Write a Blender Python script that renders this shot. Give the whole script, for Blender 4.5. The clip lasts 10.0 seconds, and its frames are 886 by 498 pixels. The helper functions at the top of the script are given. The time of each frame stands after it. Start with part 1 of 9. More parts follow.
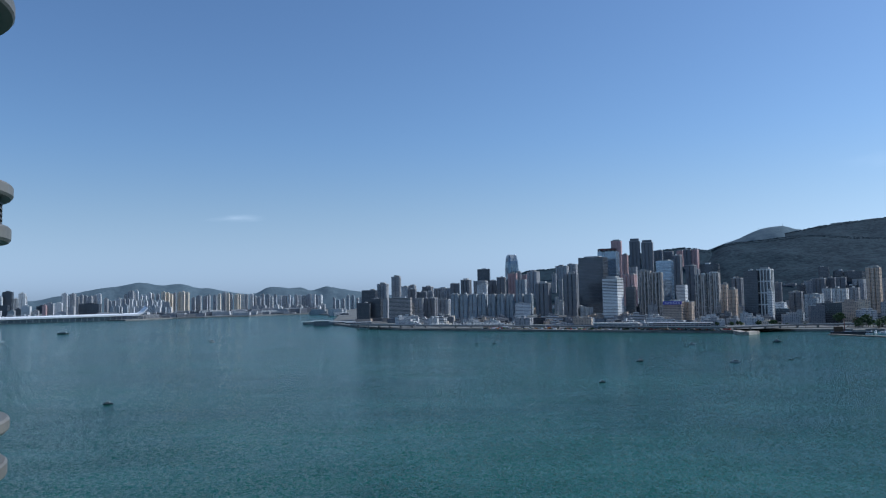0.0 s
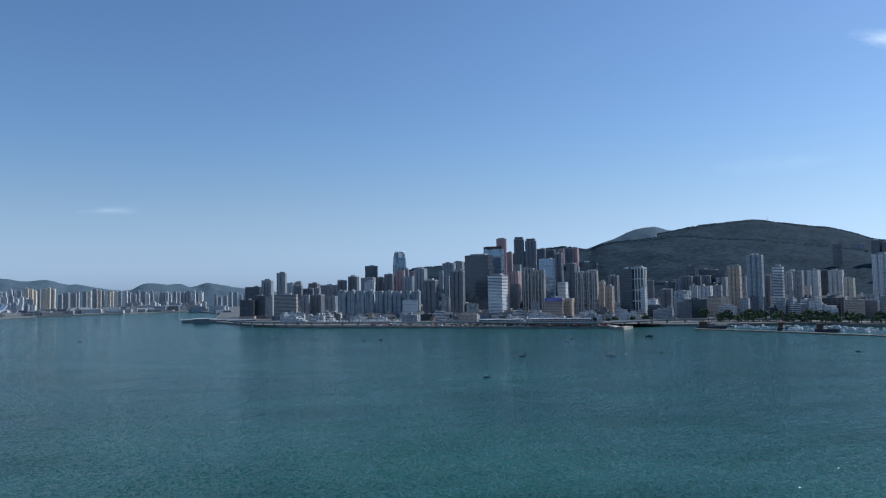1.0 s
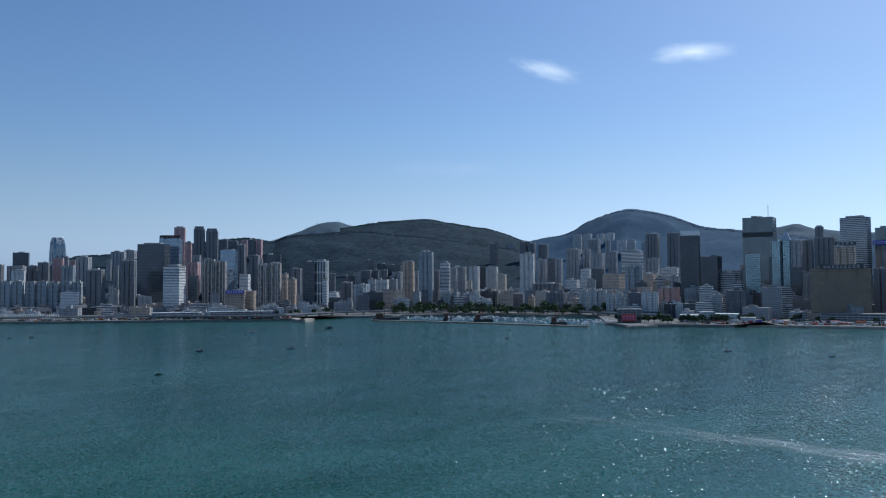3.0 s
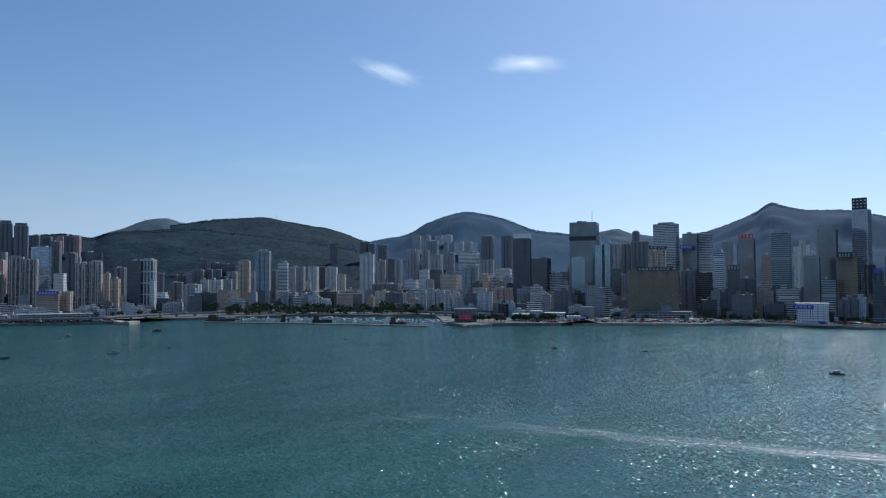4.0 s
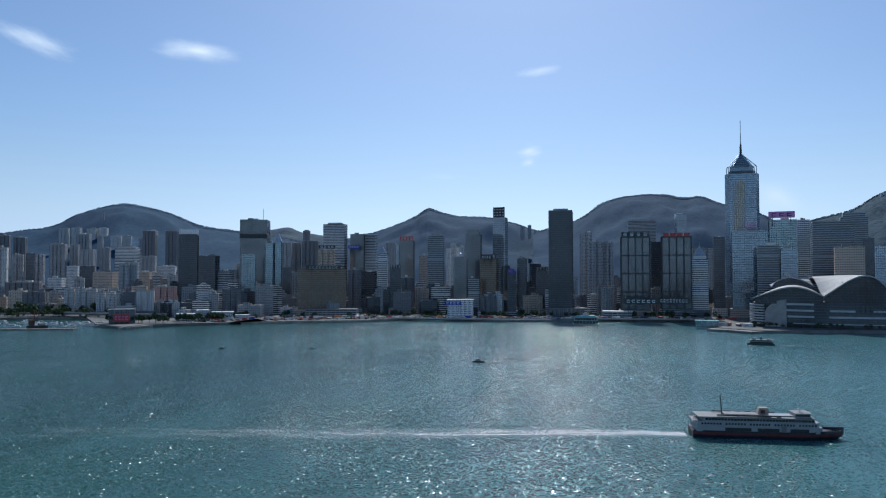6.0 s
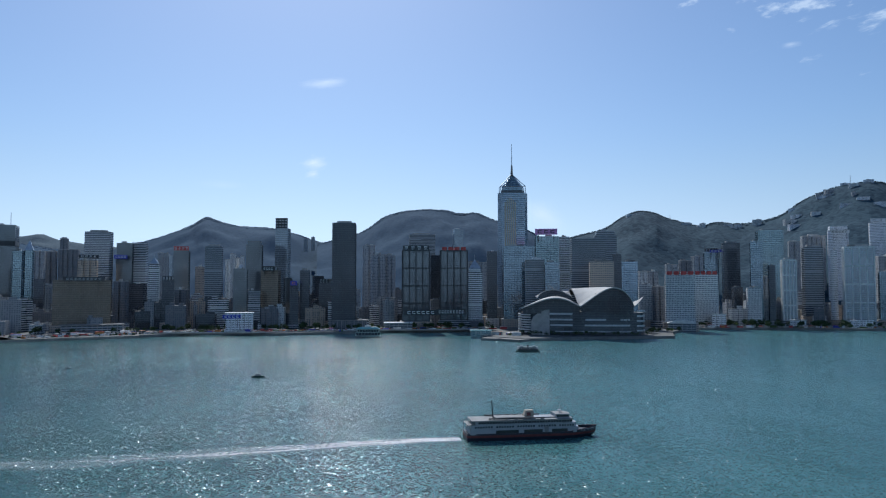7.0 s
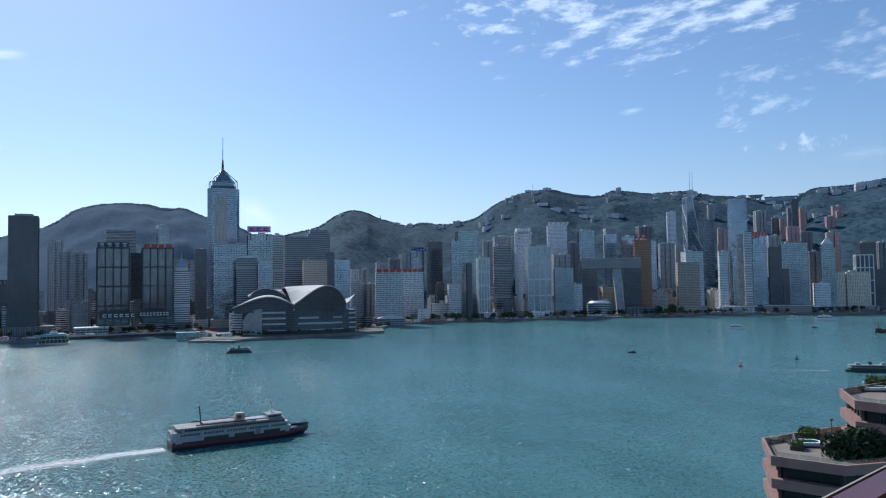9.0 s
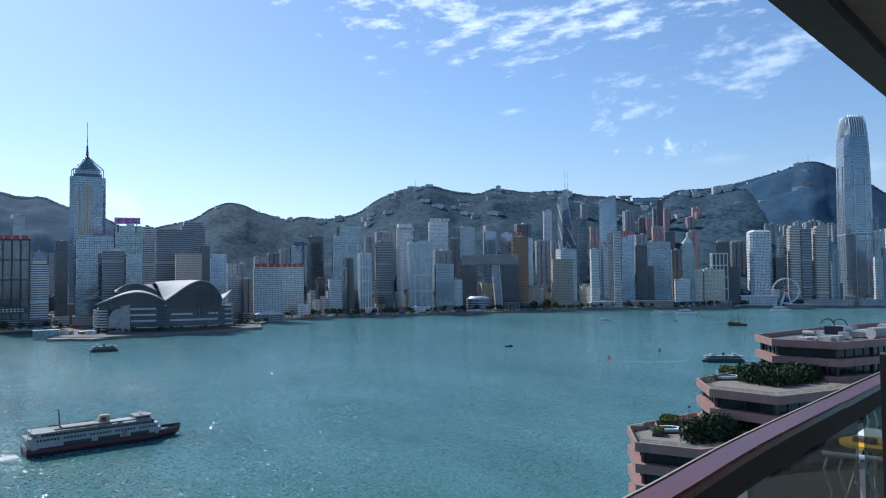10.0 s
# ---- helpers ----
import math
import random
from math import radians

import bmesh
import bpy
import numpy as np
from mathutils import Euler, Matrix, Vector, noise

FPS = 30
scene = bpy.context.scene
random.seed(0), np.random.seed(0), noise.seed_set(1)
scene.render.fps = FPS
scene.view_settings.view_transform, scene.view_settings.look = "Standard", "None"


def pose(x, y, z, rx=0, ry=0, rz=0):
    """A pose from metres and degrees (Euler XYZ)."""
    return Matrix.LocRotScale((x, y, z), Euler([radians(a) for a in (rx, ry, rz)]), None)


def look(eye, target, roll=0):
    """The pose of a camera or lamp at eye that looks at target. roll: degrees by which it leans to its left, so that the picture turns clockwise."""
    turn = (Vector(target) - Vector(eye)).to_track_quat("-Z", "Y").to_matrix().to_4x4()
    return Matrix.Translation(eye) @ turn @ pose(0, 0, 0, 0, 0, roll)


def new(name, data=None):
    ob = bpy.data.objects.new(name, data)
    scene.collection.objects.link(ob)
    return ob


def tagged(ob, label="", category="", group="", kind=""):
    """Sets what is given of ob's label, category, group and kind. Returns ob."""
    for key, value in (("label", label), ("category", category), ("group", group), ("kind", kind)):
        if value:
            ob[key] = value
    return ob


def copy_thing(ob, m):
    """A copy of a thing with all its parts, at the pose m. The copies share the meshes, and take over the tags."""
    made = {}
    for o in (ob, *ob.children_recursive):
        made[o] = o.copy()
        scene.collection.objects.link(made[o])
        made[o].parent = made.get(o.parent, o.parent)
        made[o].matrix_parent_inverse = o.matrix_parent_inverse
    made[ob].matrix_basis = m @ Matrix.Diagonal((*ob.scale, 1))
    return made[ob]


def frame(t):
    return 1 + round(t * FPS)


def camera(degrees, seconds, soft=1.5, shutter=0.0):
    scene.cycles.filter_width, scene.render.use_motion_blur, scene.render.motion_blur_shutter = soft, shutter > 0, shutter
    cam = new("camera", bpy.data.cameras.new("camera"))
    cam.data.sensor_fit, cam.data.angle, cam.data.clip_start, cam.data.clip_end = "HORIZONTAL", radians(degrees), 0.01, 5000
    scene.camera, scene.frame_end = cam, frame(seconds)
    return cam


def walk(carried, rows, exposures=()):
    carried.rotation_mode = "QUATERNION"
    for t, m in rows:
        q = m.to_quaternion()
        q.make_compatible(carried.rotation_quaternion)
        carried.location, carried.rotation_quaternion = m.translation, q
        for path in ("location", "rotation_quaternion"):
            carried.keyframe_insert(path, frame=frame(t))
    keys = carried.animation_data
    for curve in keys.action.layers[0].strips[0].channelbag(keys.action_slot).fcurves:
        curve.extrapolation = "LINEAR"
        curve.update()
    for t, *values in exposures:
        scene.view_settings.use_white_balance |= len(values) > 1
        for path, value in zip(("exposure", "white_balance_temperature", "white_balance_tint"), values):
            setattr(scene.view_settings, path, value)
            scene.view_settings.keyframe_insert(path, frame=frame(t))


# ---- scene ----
PATH = [
    (0.0, pose(-0.000, 0.350, 76.0, 93.61, 1.11, 0.00)),
    (0.5, pose(0.026, 0.349, 76.0, 93.48, 1.12, -4.29)),
    (1.0, pose(0.053, 0.346, 76.0, 93.20, 1.08, -8.75)),
    (1.5, pose(0.081, 0.340, 76.0, 92.61, 1.05, -13.45)),
    (2.0, pose(0.112, 0.331, 76.0, 92.59, 0.84, -18.72)),
    (2.5, pose(0.152, 0.315, 76.0, 92.49, 0.66, -25.70)),
    (2.7, pose(0.168, 0.307, 76.0, 92.40, 0.60, -28.66)),
    (3.8, pose(0.241, 0.254, 76.0, 92.24, 0.23, -43.52)),
    (4.0, pose(0.250, 0.245, 76.0, 92.24, 0.30, -45.56)),
    (4.5, pose(0.274, 0.218, 76.0, 92.05, 0.26, -51.56)),
    (5.0, pose(0.295, 0.189, 76.0, 91.94, 0.32, -57.33)),
    (5.2, pose(0.303, 0.176, 76.0, 91.91, 0.24, -59.84)),
    (6.3, pose(0.339, 0.087, 76.0, 92.32, 0.30, -75.56)),
    (6.5, pose(0.343, 0.067, 76.0, 92.58, 0.57, -78.93)),
    (7.0, pose(0.350, 0.014, 76.0, 92.97, 0.04, -87.66)),
    (7.5, pose(0.349, -0.028, 76.0, 92.93, 0.05, -94.51)),
    (8.0, pose(0.345, -0.060, 76.0, 92.94, 0.49, -99.86)),
    (8.5, pose(0.338, -0.090, 76.0, 92.95, 0.69, -104.89)),
    (9.0, pose(0.329, -0.118, 76.0, 92.66, 0.83, -109.73)),
    (9.5, pose(0.318, -0.146, 76.0, 92.37, 0.85, -114.74)),
    (10.0, pose(0.306, -0.169, 76.0, 92.19, 0.62, -118.95)),
]
cam = camera(62.25, 10.0, soft=1.15)
walk(cam, PATH, exposures=[(0.0, 0.25, 5450, 8), (2.7, 0.11, 5500, 8), (5.2, 0.06, 5650, 8), (7.0, 0.10, 5700, 8), (8.5, 0.22, 5700, 8), (10.0, 0.58, 5690, 8)])

# ---- sky, sun ----
SUN_AZ, SUN_EL = 77.0, 43.0
world = bpy.data.worlds.new("sky")
scene.world = world
world.use_nodes = True


def nd(tree, kind, **inputs):
    n = tree.nodes.new(kind)
    for k, v in inputs.items():
        key = int(k[1:]) if k[0] == "i" and k[1:].isdigit() else k
        if isinstance(v, bpy.types.NodeSocket):
            tree.links.new(v, n.inputs[key])
        else:
            n.inputs[key].default_value = v
    return n


def mth(tree, op, a, b=0.0, c=0.0, clamp=False):
    n = nd(tree, "ShaderNodeMath", i0=a, i1=b, i2=c)
    n.operation, n.use_clamp = op, clamp
    return n.outputs[0]


def vmath(tree, op, a, b=(0, 0, 0)):
    n = nd(tree, "ShaderNodeVectorMath", i0=a, i1=b)
    n.operation = op
    return n.outputs["Value"] if op in ("DOT_PRODUCT", "LENGTH") else n.outputs["Vector"]


def mixc(tree, fac, a, b, blend="MIX"):
    n = tree.nodes.new("ShaderNodeMix")
    n.data_type, n.blend_type = "RGBA", blend
    for s, v in ((n.inputs["Factor"], fac), (n.inputs[6], a), (n.inputs[7], b)):
        if isinstance(v, bpy.types.NodeSocket):
            tree.links.new(v, s)
        else:
            s.default_value = (*v, 1) if isinstance(v, tuple) and len(v) == 3 else v
    return n.outputs[2]


def ramp(tree, fac, lo, hi):
    n = nd(tree, "ShaderNodeMapRange", Value=fac)
    n.inputs["From Min"].default_value, n.inputs["From Max"].default_value = lo, hi
    n.interpolation_type = "SMOOTHSTEP"
    return n.outputs[0]


def noise_tex(tree, vec, scale, detail=3.0, rough=0.5):
    return nd(tree, "ShaderNodeTexNoise", Vector=vec, Scale=scale, Detail=detail, Roughness=rough).outputs["Fac"]


def way(az, el):
    a, e = radians(az), radians(el)
    return Vector((math.sin(a) * math.cos(e), math.cos(a) * math.cos(e), math.sin(e)))


wt = world.node_tree
wt.nodes.clear()
sky = wt.nodes.new("ShaderNodeTexSky")
sky.sky_type, sky.sun_disc = "NISHITA", False
sky.sun_elevation, sky.sun_rotation = radians(SUN_EL), radians(SUN_AZ)
sky.altitude, sky.air_density, sky.dust_density, sky.ozone_density = 60, 1.0, 0.6, 3.5
dirn = nd(wt, "ShaderNodeTexCoord").outputs["Generated"]


def cloud(az, el, wide, tall, tilt, density, grain):
    """A wisp of cloud about a direction of the sky: its half width and height in degrees."""
    u = vmath(wt, "DOT_PRODUCT", dirn, Vector((math.cos(radians(az)), -math.sin(radians(az)), 0)))
    up = way(az, el + 90)
    v = vmath(wt, "DOT_PRODUCT", dirn, up)
    front = mth(wt, "GREATER_THAN", vmath(wt, "DOT_PRODUCT", dirn, way(az, el)), 0.5)
    c, s = math.cos(radians(tilt)), math.sin(radians(tilt))
    ur = mth(wt, "ADD", mth(wt, "MULTIPLY", u, c), mth(wt, "MULTIPLY", v, s))
    vr_ = mth(wt, "SUBTRACT", mth(wt, "MULTIPLY", v, c), mth(wt, "MULTIPLY", u, s))
    pos = nd(wt, "ShaderNodeCombineXYZ", X=ur, Y=mth(wt, "MULTIPLY", vr_, grain[1]), Z=az * 0.1).outputs[0]
    n = noise_tex(wt, pos, grain[0], 5.0, 0.6)
    r = mth(wt, "SQRT", mth(wt, "ADD", mth(wt, "POWER", mth(wt, "ABSOLUTE", mth(wt, "DIVIDE", ur, math.sin(radians(wide)))), 2.0),
                            mth(wt, "POWER", mth(wt, "ABSOLUTE", mth(wt, "DIVIDE", vr_, math.sin(radians(tall)))), 2.0)))
    m = mth(wt, "SUBTRACT", mth(wt, "ADD", 0.6, mth(wt, "MULTIPLY", mth(wt, "SUBTRACT", n, 0.5), grain[2])), mth(wt, "MULTIPLY", r, 0.62))
    return mth(wt, "MULTIPLY", mth(wt, "MULTIPLY", ramp(wt, m, 0.0, 1.0), front), density)


CLOUDS = [
    (52.4, 16.3, 3.53, 0.95, -3, 1.5, (9, 3, 1.0)),
    (41.8, 15.7, 2.91, 0.79, -17, 1.1, (12, 3, 1.2)),
    (78.5, 15.6, 2.4, 0.48, 8, 0.95, (14, 3, 1.2)),
    (77.5, 9.5, 1.2, 0.66, 10, 1.3, (20, 2, 1.5)),
    (77.6, 8.7, 0.8, 0.42, 10, 1.0, (25, 2, 1.5)),
    (129.0, 18.9, 10.5, 2.2, 6, 0.68, (21.0, 3.2, 3.6)),
    (117.4, 20.4, 5.74, 1.5, 0, 0.54, (30.0, 2.2, 4.5)),
    (143.6, 15.2, 6.0, 2.0, 4, 0.44, (21.0, 2.4, 3.3)),
    (133.4, 14.2, 3.09, 0.8, 6, 0.26, (40, 2, 4)),
    (136.1, 9.5, 2.8, 0.55, 3, 0.5, (60, 0.8, 4.0)),
    (133.3, 12.0, 3.09, 0.8, 10, 0.3, (40, 2, 4)),
    (139.4, 8.3, 3.4, 0.7, 0, 0.32, (12, 3, 1.6)),
    (-15.8, 6.1, 2.65, 0.35, 3, 0.32, (14, 4, 1.2)),
    (70.9, 7.6, 2.65, 0.44, 0, 0.2, (12, 3, 1.2)),
    (95.4, 5.6, 2.6, 1.5, -30, 0.7, (10, 2, 1.2)),
    (113.4, 16.8, 0.88, 0.26, 0, 0.5, (20, 3, 1.5)),
    (124.6, 12.7, 1.32, 0.31, 5, 0.5, (18, 3, 2)),
    (35.3, 8.5, 6.18, 0.97, 0, 0.16, (8, 3, 1.4)),
    (148.0, 7.0, 5.3, 1.32, 0, 0.35, (9, 3, 1.5)),
]
cover = 0.0
for c in CLOUDS:
    k = cloud(*c)
    cover = k if cover == 0.0 else mth(wt, "MAXIMUM", cover, k)
up = nd(wt, "ShaderNodeSeparateXYZ", Vector=dirn).outputs[2]
lum = nd(wt, "ShaderNodeRGBToBW", Color=sky.outputs[0]).outputs[0]
pale = nd(wt, "ShaderNodeCombineXYZ", X=mth(wt, "MULTIPLY", lum, 0.80), Y=mth(wt, "MULTIPLY", lum, 1.0), Z=mth(wt, "MULTIPLY", lum, 1.26)).outputs[0]
low_sky = mth(wt, "MULTIPLY", mth(wt, "SUBTRACT", 1.0, ramp(wt, up, 0.0, 0.22)), 0.85)
sky_base = mixc(wt, low_sky, sky.outputs[0], pale)
sky_col = mixc(wt, cover, sky_base, (9.0, 9.8, 10.6))
bg = nd(wt, "ShaderNodeBackground", Color=sky_col, Strength=0.085)
wo = wt.nodes.new("ShaderNodeOutputWorld")
wt.links.new(bg.outputs[0], wo.inputs[0])

sun = new("sun", bpy.data.lights.new("sun", "SUN"))
sun.data.energy, sun.data.angle, sun.data.color = 3.2, radians(0.55), (1.0, 0.95, 0.87)
sun.matrix_world = look(way(SUN_AZ, SUN_EL) * 4000, (0, 0, 0))

# ---- materials ----
M = {}


def mat(name):
    m = bpy.data.materials.new(name)
    m.use_nodes = True
    t = m.node_tree
    return m, t, t.nodes["Principled BSDF"]


def plain(name, col, rough=0.7, metal=0.0, vary=0.25, scale=0.4, bump=0.0, spec=0.5):
    """A surface with mottling at two scales and a fine relief."""
    m, t, p = mat(name)
    pos = nd(t, "ShaderNodeTexCoord").outputs["Object"]
    big, fine = noise_tex(t, pos, scale, 4.0), noise_tex(t, pos, scale * 9, 3.0)
    f = mth(t, "ADD", mth(t, "MULTIPLY", big, 0.65), mth(t, "MULTIPLY", fine, 0.35))
    f = ramp(t, f, 0.3, 0.7)
    lo = tuple(c * (1 - vary) for c in col)
    hi = tuple(min(c * (1 + vary), 0.95) for c in col)
    t.links.new(mixc(t, f, lo, hi), p.inputs["Base Color"])
    p.inputs["Roughness"].default_value, p.inputs["Metallic"].default_value = rough, metal
    p.inputs["Specular IOR Level"].default_value = spec
    if bump:
        b = nd(t, "ShaderNodeBump", Strength=bump, Distance=0.02, Height=fine)
        t.links.new(b.outputs[0], p.inputs["Normal"])
    M[name] = m
    return m


def facade(name, wall, glass, cw, ch, fw, fh, rough=0.7, grough=0.12, gmetal=0.0, spread=0.25, curtains=0.2):
    """Windows of cw by ch metres in a wall, fw and fh of which is glass; each building takes its own shade of the wall."""
    m, t, p = mat(name)
    uv = nd(t, "ShaderNodeUVMap").outputs[0]
    sep = nd(t, "ShaderNodeSeparateXYZ", Vector=uv)
    u, v = mth(t, "DIVIDE", sep.outputs[0], cw), mth(t, "DIVIDE", sep.outputs[1], ch)
    fu, fv = mth(t, "FRACT", u), mth(t, "FRACT", v)
    win = mth(t, "MULTIPLY", mth(t, "LESS_THAN", fu, fw), mth(t, "LESS_THAN", fv, fh))
    cell = nd(t, "ShaderNodeCombineXYZ", X=mth(t, "FLOOR", u), Y=mth(t, "FLOOR", v)).outputs[0]
    rnd = nd(t, "ShaderNodeTexWhiteNoise", Vector=cell).outputs["Value"]
    info = nd(t, "ShaderNodeObjectInfo").outputs["Random"]
    pos = nd(t, "ShaderNodeTexCoord").outputs["Object"]
    stain = noise_tex(t, vmath(t, "MULTIPLY", pos, (0.3, 0.3, 0.03)), 1.0, 4.0)
    shade = mth(t, "ADD", mth(t, "ADD", 1.0 - spread, mth(t, "MULTIPLY", info, spread)), mth(t, "MULTIPLY", stain, 0.35))
    wcol = mixc(t, 1.0, wall, nd(t, "ShaderNodeCombineXYZ", X=shade, Y=shade, Z=shade).outputs[0], "MULTIPLY")
    curtain = mth(t, "MULTIPLY", mth(t, "GREATER_THAN", rnd, 1 - curtains), 0.7)
    big = noise_tex(t, vmath(t, "MULTIPLY", pos, (0.05, 0.05, 0.03)), 1.0, 3.0)
    gshade = mth(t, "ADD", mth(t, "ADD", 0.42, mth(t, "MULTIPLY", rnd, 0.22)), mth(t, "MULTIPLY", big, 0.9))
    gcol = mixc(t, 1.0, glass, nd(t, "ShaderNodeCombineXYZ", X=gshade, Y=gshade, Z=gshade).outputs[0], "MULTIPLY")
    gcol = mixc(t, curtain, gcol, wall)
    t.links.new(mixc(t, win, wcol, gcol), p.inputs["Base Color"])
    r = mth(t, "ADD", rough, mth(t, "MULTIPLY", win, mth(t, "ADD", grough - rough, mth(t, "MULTIPLY", curtain, 0.3))))
    t.links.new(r, p.inputs["Roughness"])
    if gmetal:
        t.links.new(mth(t, "MULTIPLY", win, gmetal), p.inputs["Metallic"])
    b = nd(t, "ShaderNodeBump", Strength=0.5, Distance=0.25, Height=mth(t, "SUBTRACT", 1.0, win))
    t.links.new(b.outputs[0], p.inputs["Normal"])
    M[name] = m
    return m


DARK = (0.112, 0.134, 0.16)
facade("f_grey", (0.39, 0.39, 0.39), DARK, 3.4, 3.0, 0.55, 0.55)
facade("f_white", (0.62, 0.62, 0.60), DARK, 3.2, 3.0, 0.5, 0.5)
facade("f_cream", (0.676, 0.585, 0.455), DARK, 3.2, 3.0, 0.5, 0.5)
facade("f_pink", (0.546, 0.351, 0.325), DARK, 3.2, 3.0, 0.5, 0.5)
facade("f_tan", (0.546, 0.429, 0.325), DARK, 3.4, 3.1, 0.62, 0.5)
facade("f_blue", (0.36, 0.40, 0.42), DARK, 3.0, 3.0, 0.55, 0.55)
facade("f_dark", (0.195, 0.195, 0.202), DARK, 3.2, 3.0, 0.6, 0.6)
facade("f_stripe", (0.442, 0.403, 0.364), (0.041, 0.047, 0.054), 5.0, 3.0, 0.5, 0.85)
facade("f_bank", (0.338, 0.312, 0.286), (0.041, 0.054, 0.068), 2.2, 3.6, 0.9, 0.42, curtains=0.05)
facade("f_office", (0.624, 0.624, 0.611), DARK, 2.6, 3.6, 0.6, 0.5, curtains=0.1)
facade("f_officewhite", (0.78, 0.78, 0.78), (0.068, 0.081, 0.095), 2.2, 3.6, 0.5, 0.45, curtains=0.1)
facade("f_tanoffice", (0.468, 0.377, 0.299), DARK, 3.0, 3.6, 0.6, 0.42, curtains=0.1)
facade("f_glass", (0.231, 0.276, 0.309), (0.200, 0.260, 0.310), 2.7, 3.9, 0.9, 0.86, 0.3, 0.08, 0.75, curtains=0.015)
facade("f_blueglass", (0.265, 0.320, 0.376), (0.241, 0.310, 0.382), 2.7, 3.9, 0.9, 0.86, 0.3, 0.08, 0.75, curtains=0.015)
facade("f_darkglass", (0.080, 0.088, 0.096), (0.077, 0.087, 0.104), 1.8, 3.8, 0.88, 0.84, 0.35, 0.1, 0.5, curtains=0.04)
facade("f_greyglass", (0.333, 0.365, 0.386), (0.241, 0.281, 0.320), 2.7, 3.9, 0.9, 0.8, 0.3, 0.1, 0.7, curtains=0.015)
facade("f_tealglass", (0.265, 0.320, 0.343), (0.200, 0.270, 0.300), 2.7, 3.9, 0.9, 0.84, 0.3, 0.08, 0.75, curtains=0.015)
facade("f_slate", (0.05, 0.055, 0.06), (0.16, 0.185, 0.205), 1.6, 3.8, 0.9, 0.86, 0.35, 0.1, 0.6, curtains=0.0)
facade("f_gold", (0.20, 0.17, 0.135), (0.18, 0.15, 0.12), 2.6, 3.5, 0.85, 0.75, 0.35, 0.22, 0.6, curtains=0.1)
facade("f_copper", (0.211, 0.125, 0.086), (0.203, 0.122, 0.081), 2.0, 3.6, 0.9, 0.8, 0.35, 0.2, 0.5, curtains=0.03)
facade("f_ribbon", (0.715, 0.715, 0.702), (0.041, 0.047, 0.061), 40.0, 3.6, 1.0, 0.48, 0.5, 0.12, 0.2, curtains=0.02)
facade("f_ribbondark", (0.343, 0.358, 0.372), (0.061, 0.079, 0.096), 30.0, 3.6, 1.0, 0.55, 0.5, 0.12, 0.3, curtains=0.02)
facade("f_round", (0.676, 0.689, 0.702), (0.081, 0.095, 0.121), 3.0, 3.6, 0.62, 0.62, 0.5, 0.2, curtains=0.1)
facade("f_ifc", (0.27, 0.315, 0.36), (0.25, 0.31, 0.37), 2.2, 4.2, 0.8, 0.72, 0.28, 0.14, 0.75, curtains=0.015)
facade("f_exchange", (0.65, 0.572, 0.481), (0.135, 0.135, 0.149), 60.0, 3.8, 1.0, 0.5, 0.5, 0.1, 0.3, curtains=0.02)
plain("roof", (0.24, 0.235, 0.225), 0.9, scale=0.1)
plain("concrete", (0.40, 0.39, 0.37), 0.85, scale=0.15, bump=0.2)
plain("pale", (0.66, 0.66, 0.63), 0.6, scale=0.1)
plain("band_grey", (0.36, 0.37, 0.385), 0.6, scale=0.1)
plain("white", (0.8, 0.8, 0.79), 0.45, vary=0.1, scale=0.2)
plain("steel", (0.5, 0.52, 0.54), 0.35, 0.7, scale=0.2)
plain("darkmetal", (0.05, 0.052, 0.056), 0.45, 0.4, scale=0.3)
plain("ground", (0.13, 0.13, 0.12), 0.9, scale=0.02, vary=0.45)
plain("seawall", (0.20, 0.19, 0.175), 0.85, scale=0.05, vary=0.35)
plain("sand", (0.42, 0.36, 0.28), 0.9, scale=0.05, vary=0.35)
plain("rubble", (0.36, 0.32, 0.27), 0.9, scale=0.1, vary=0.4)
plain("breakwater_stone", (0.22, 0.185, 0.15), 0.9, scale=0.25, vary=0.5)
plain("road", (0.10, 0.10, 0.10), 0.85, scale=0.05)
plain("red", (0.50, 0.07, 0.06), 0.5, vary=0.15)
plain("sign_blue", (0.05, 0.06, 0.42), 0.4, vary=0.1)
plain("leaf", (0.045, 0.075, 0.03), 0.8, vary=0.5, scale=0.3, spec=0.2)
plain("leaf_light", (0.10, 0.13, 0.04), 0.75, vary=0.45, scale=2.0, spec=0.2)
plain("leaf_dark", (0.03, 0.055, 0.025), 0.8, vary=0.5, scale=2.0, spec=0.2)
plain("trunk", (0.12, 0.09, 0.06), 0.9)


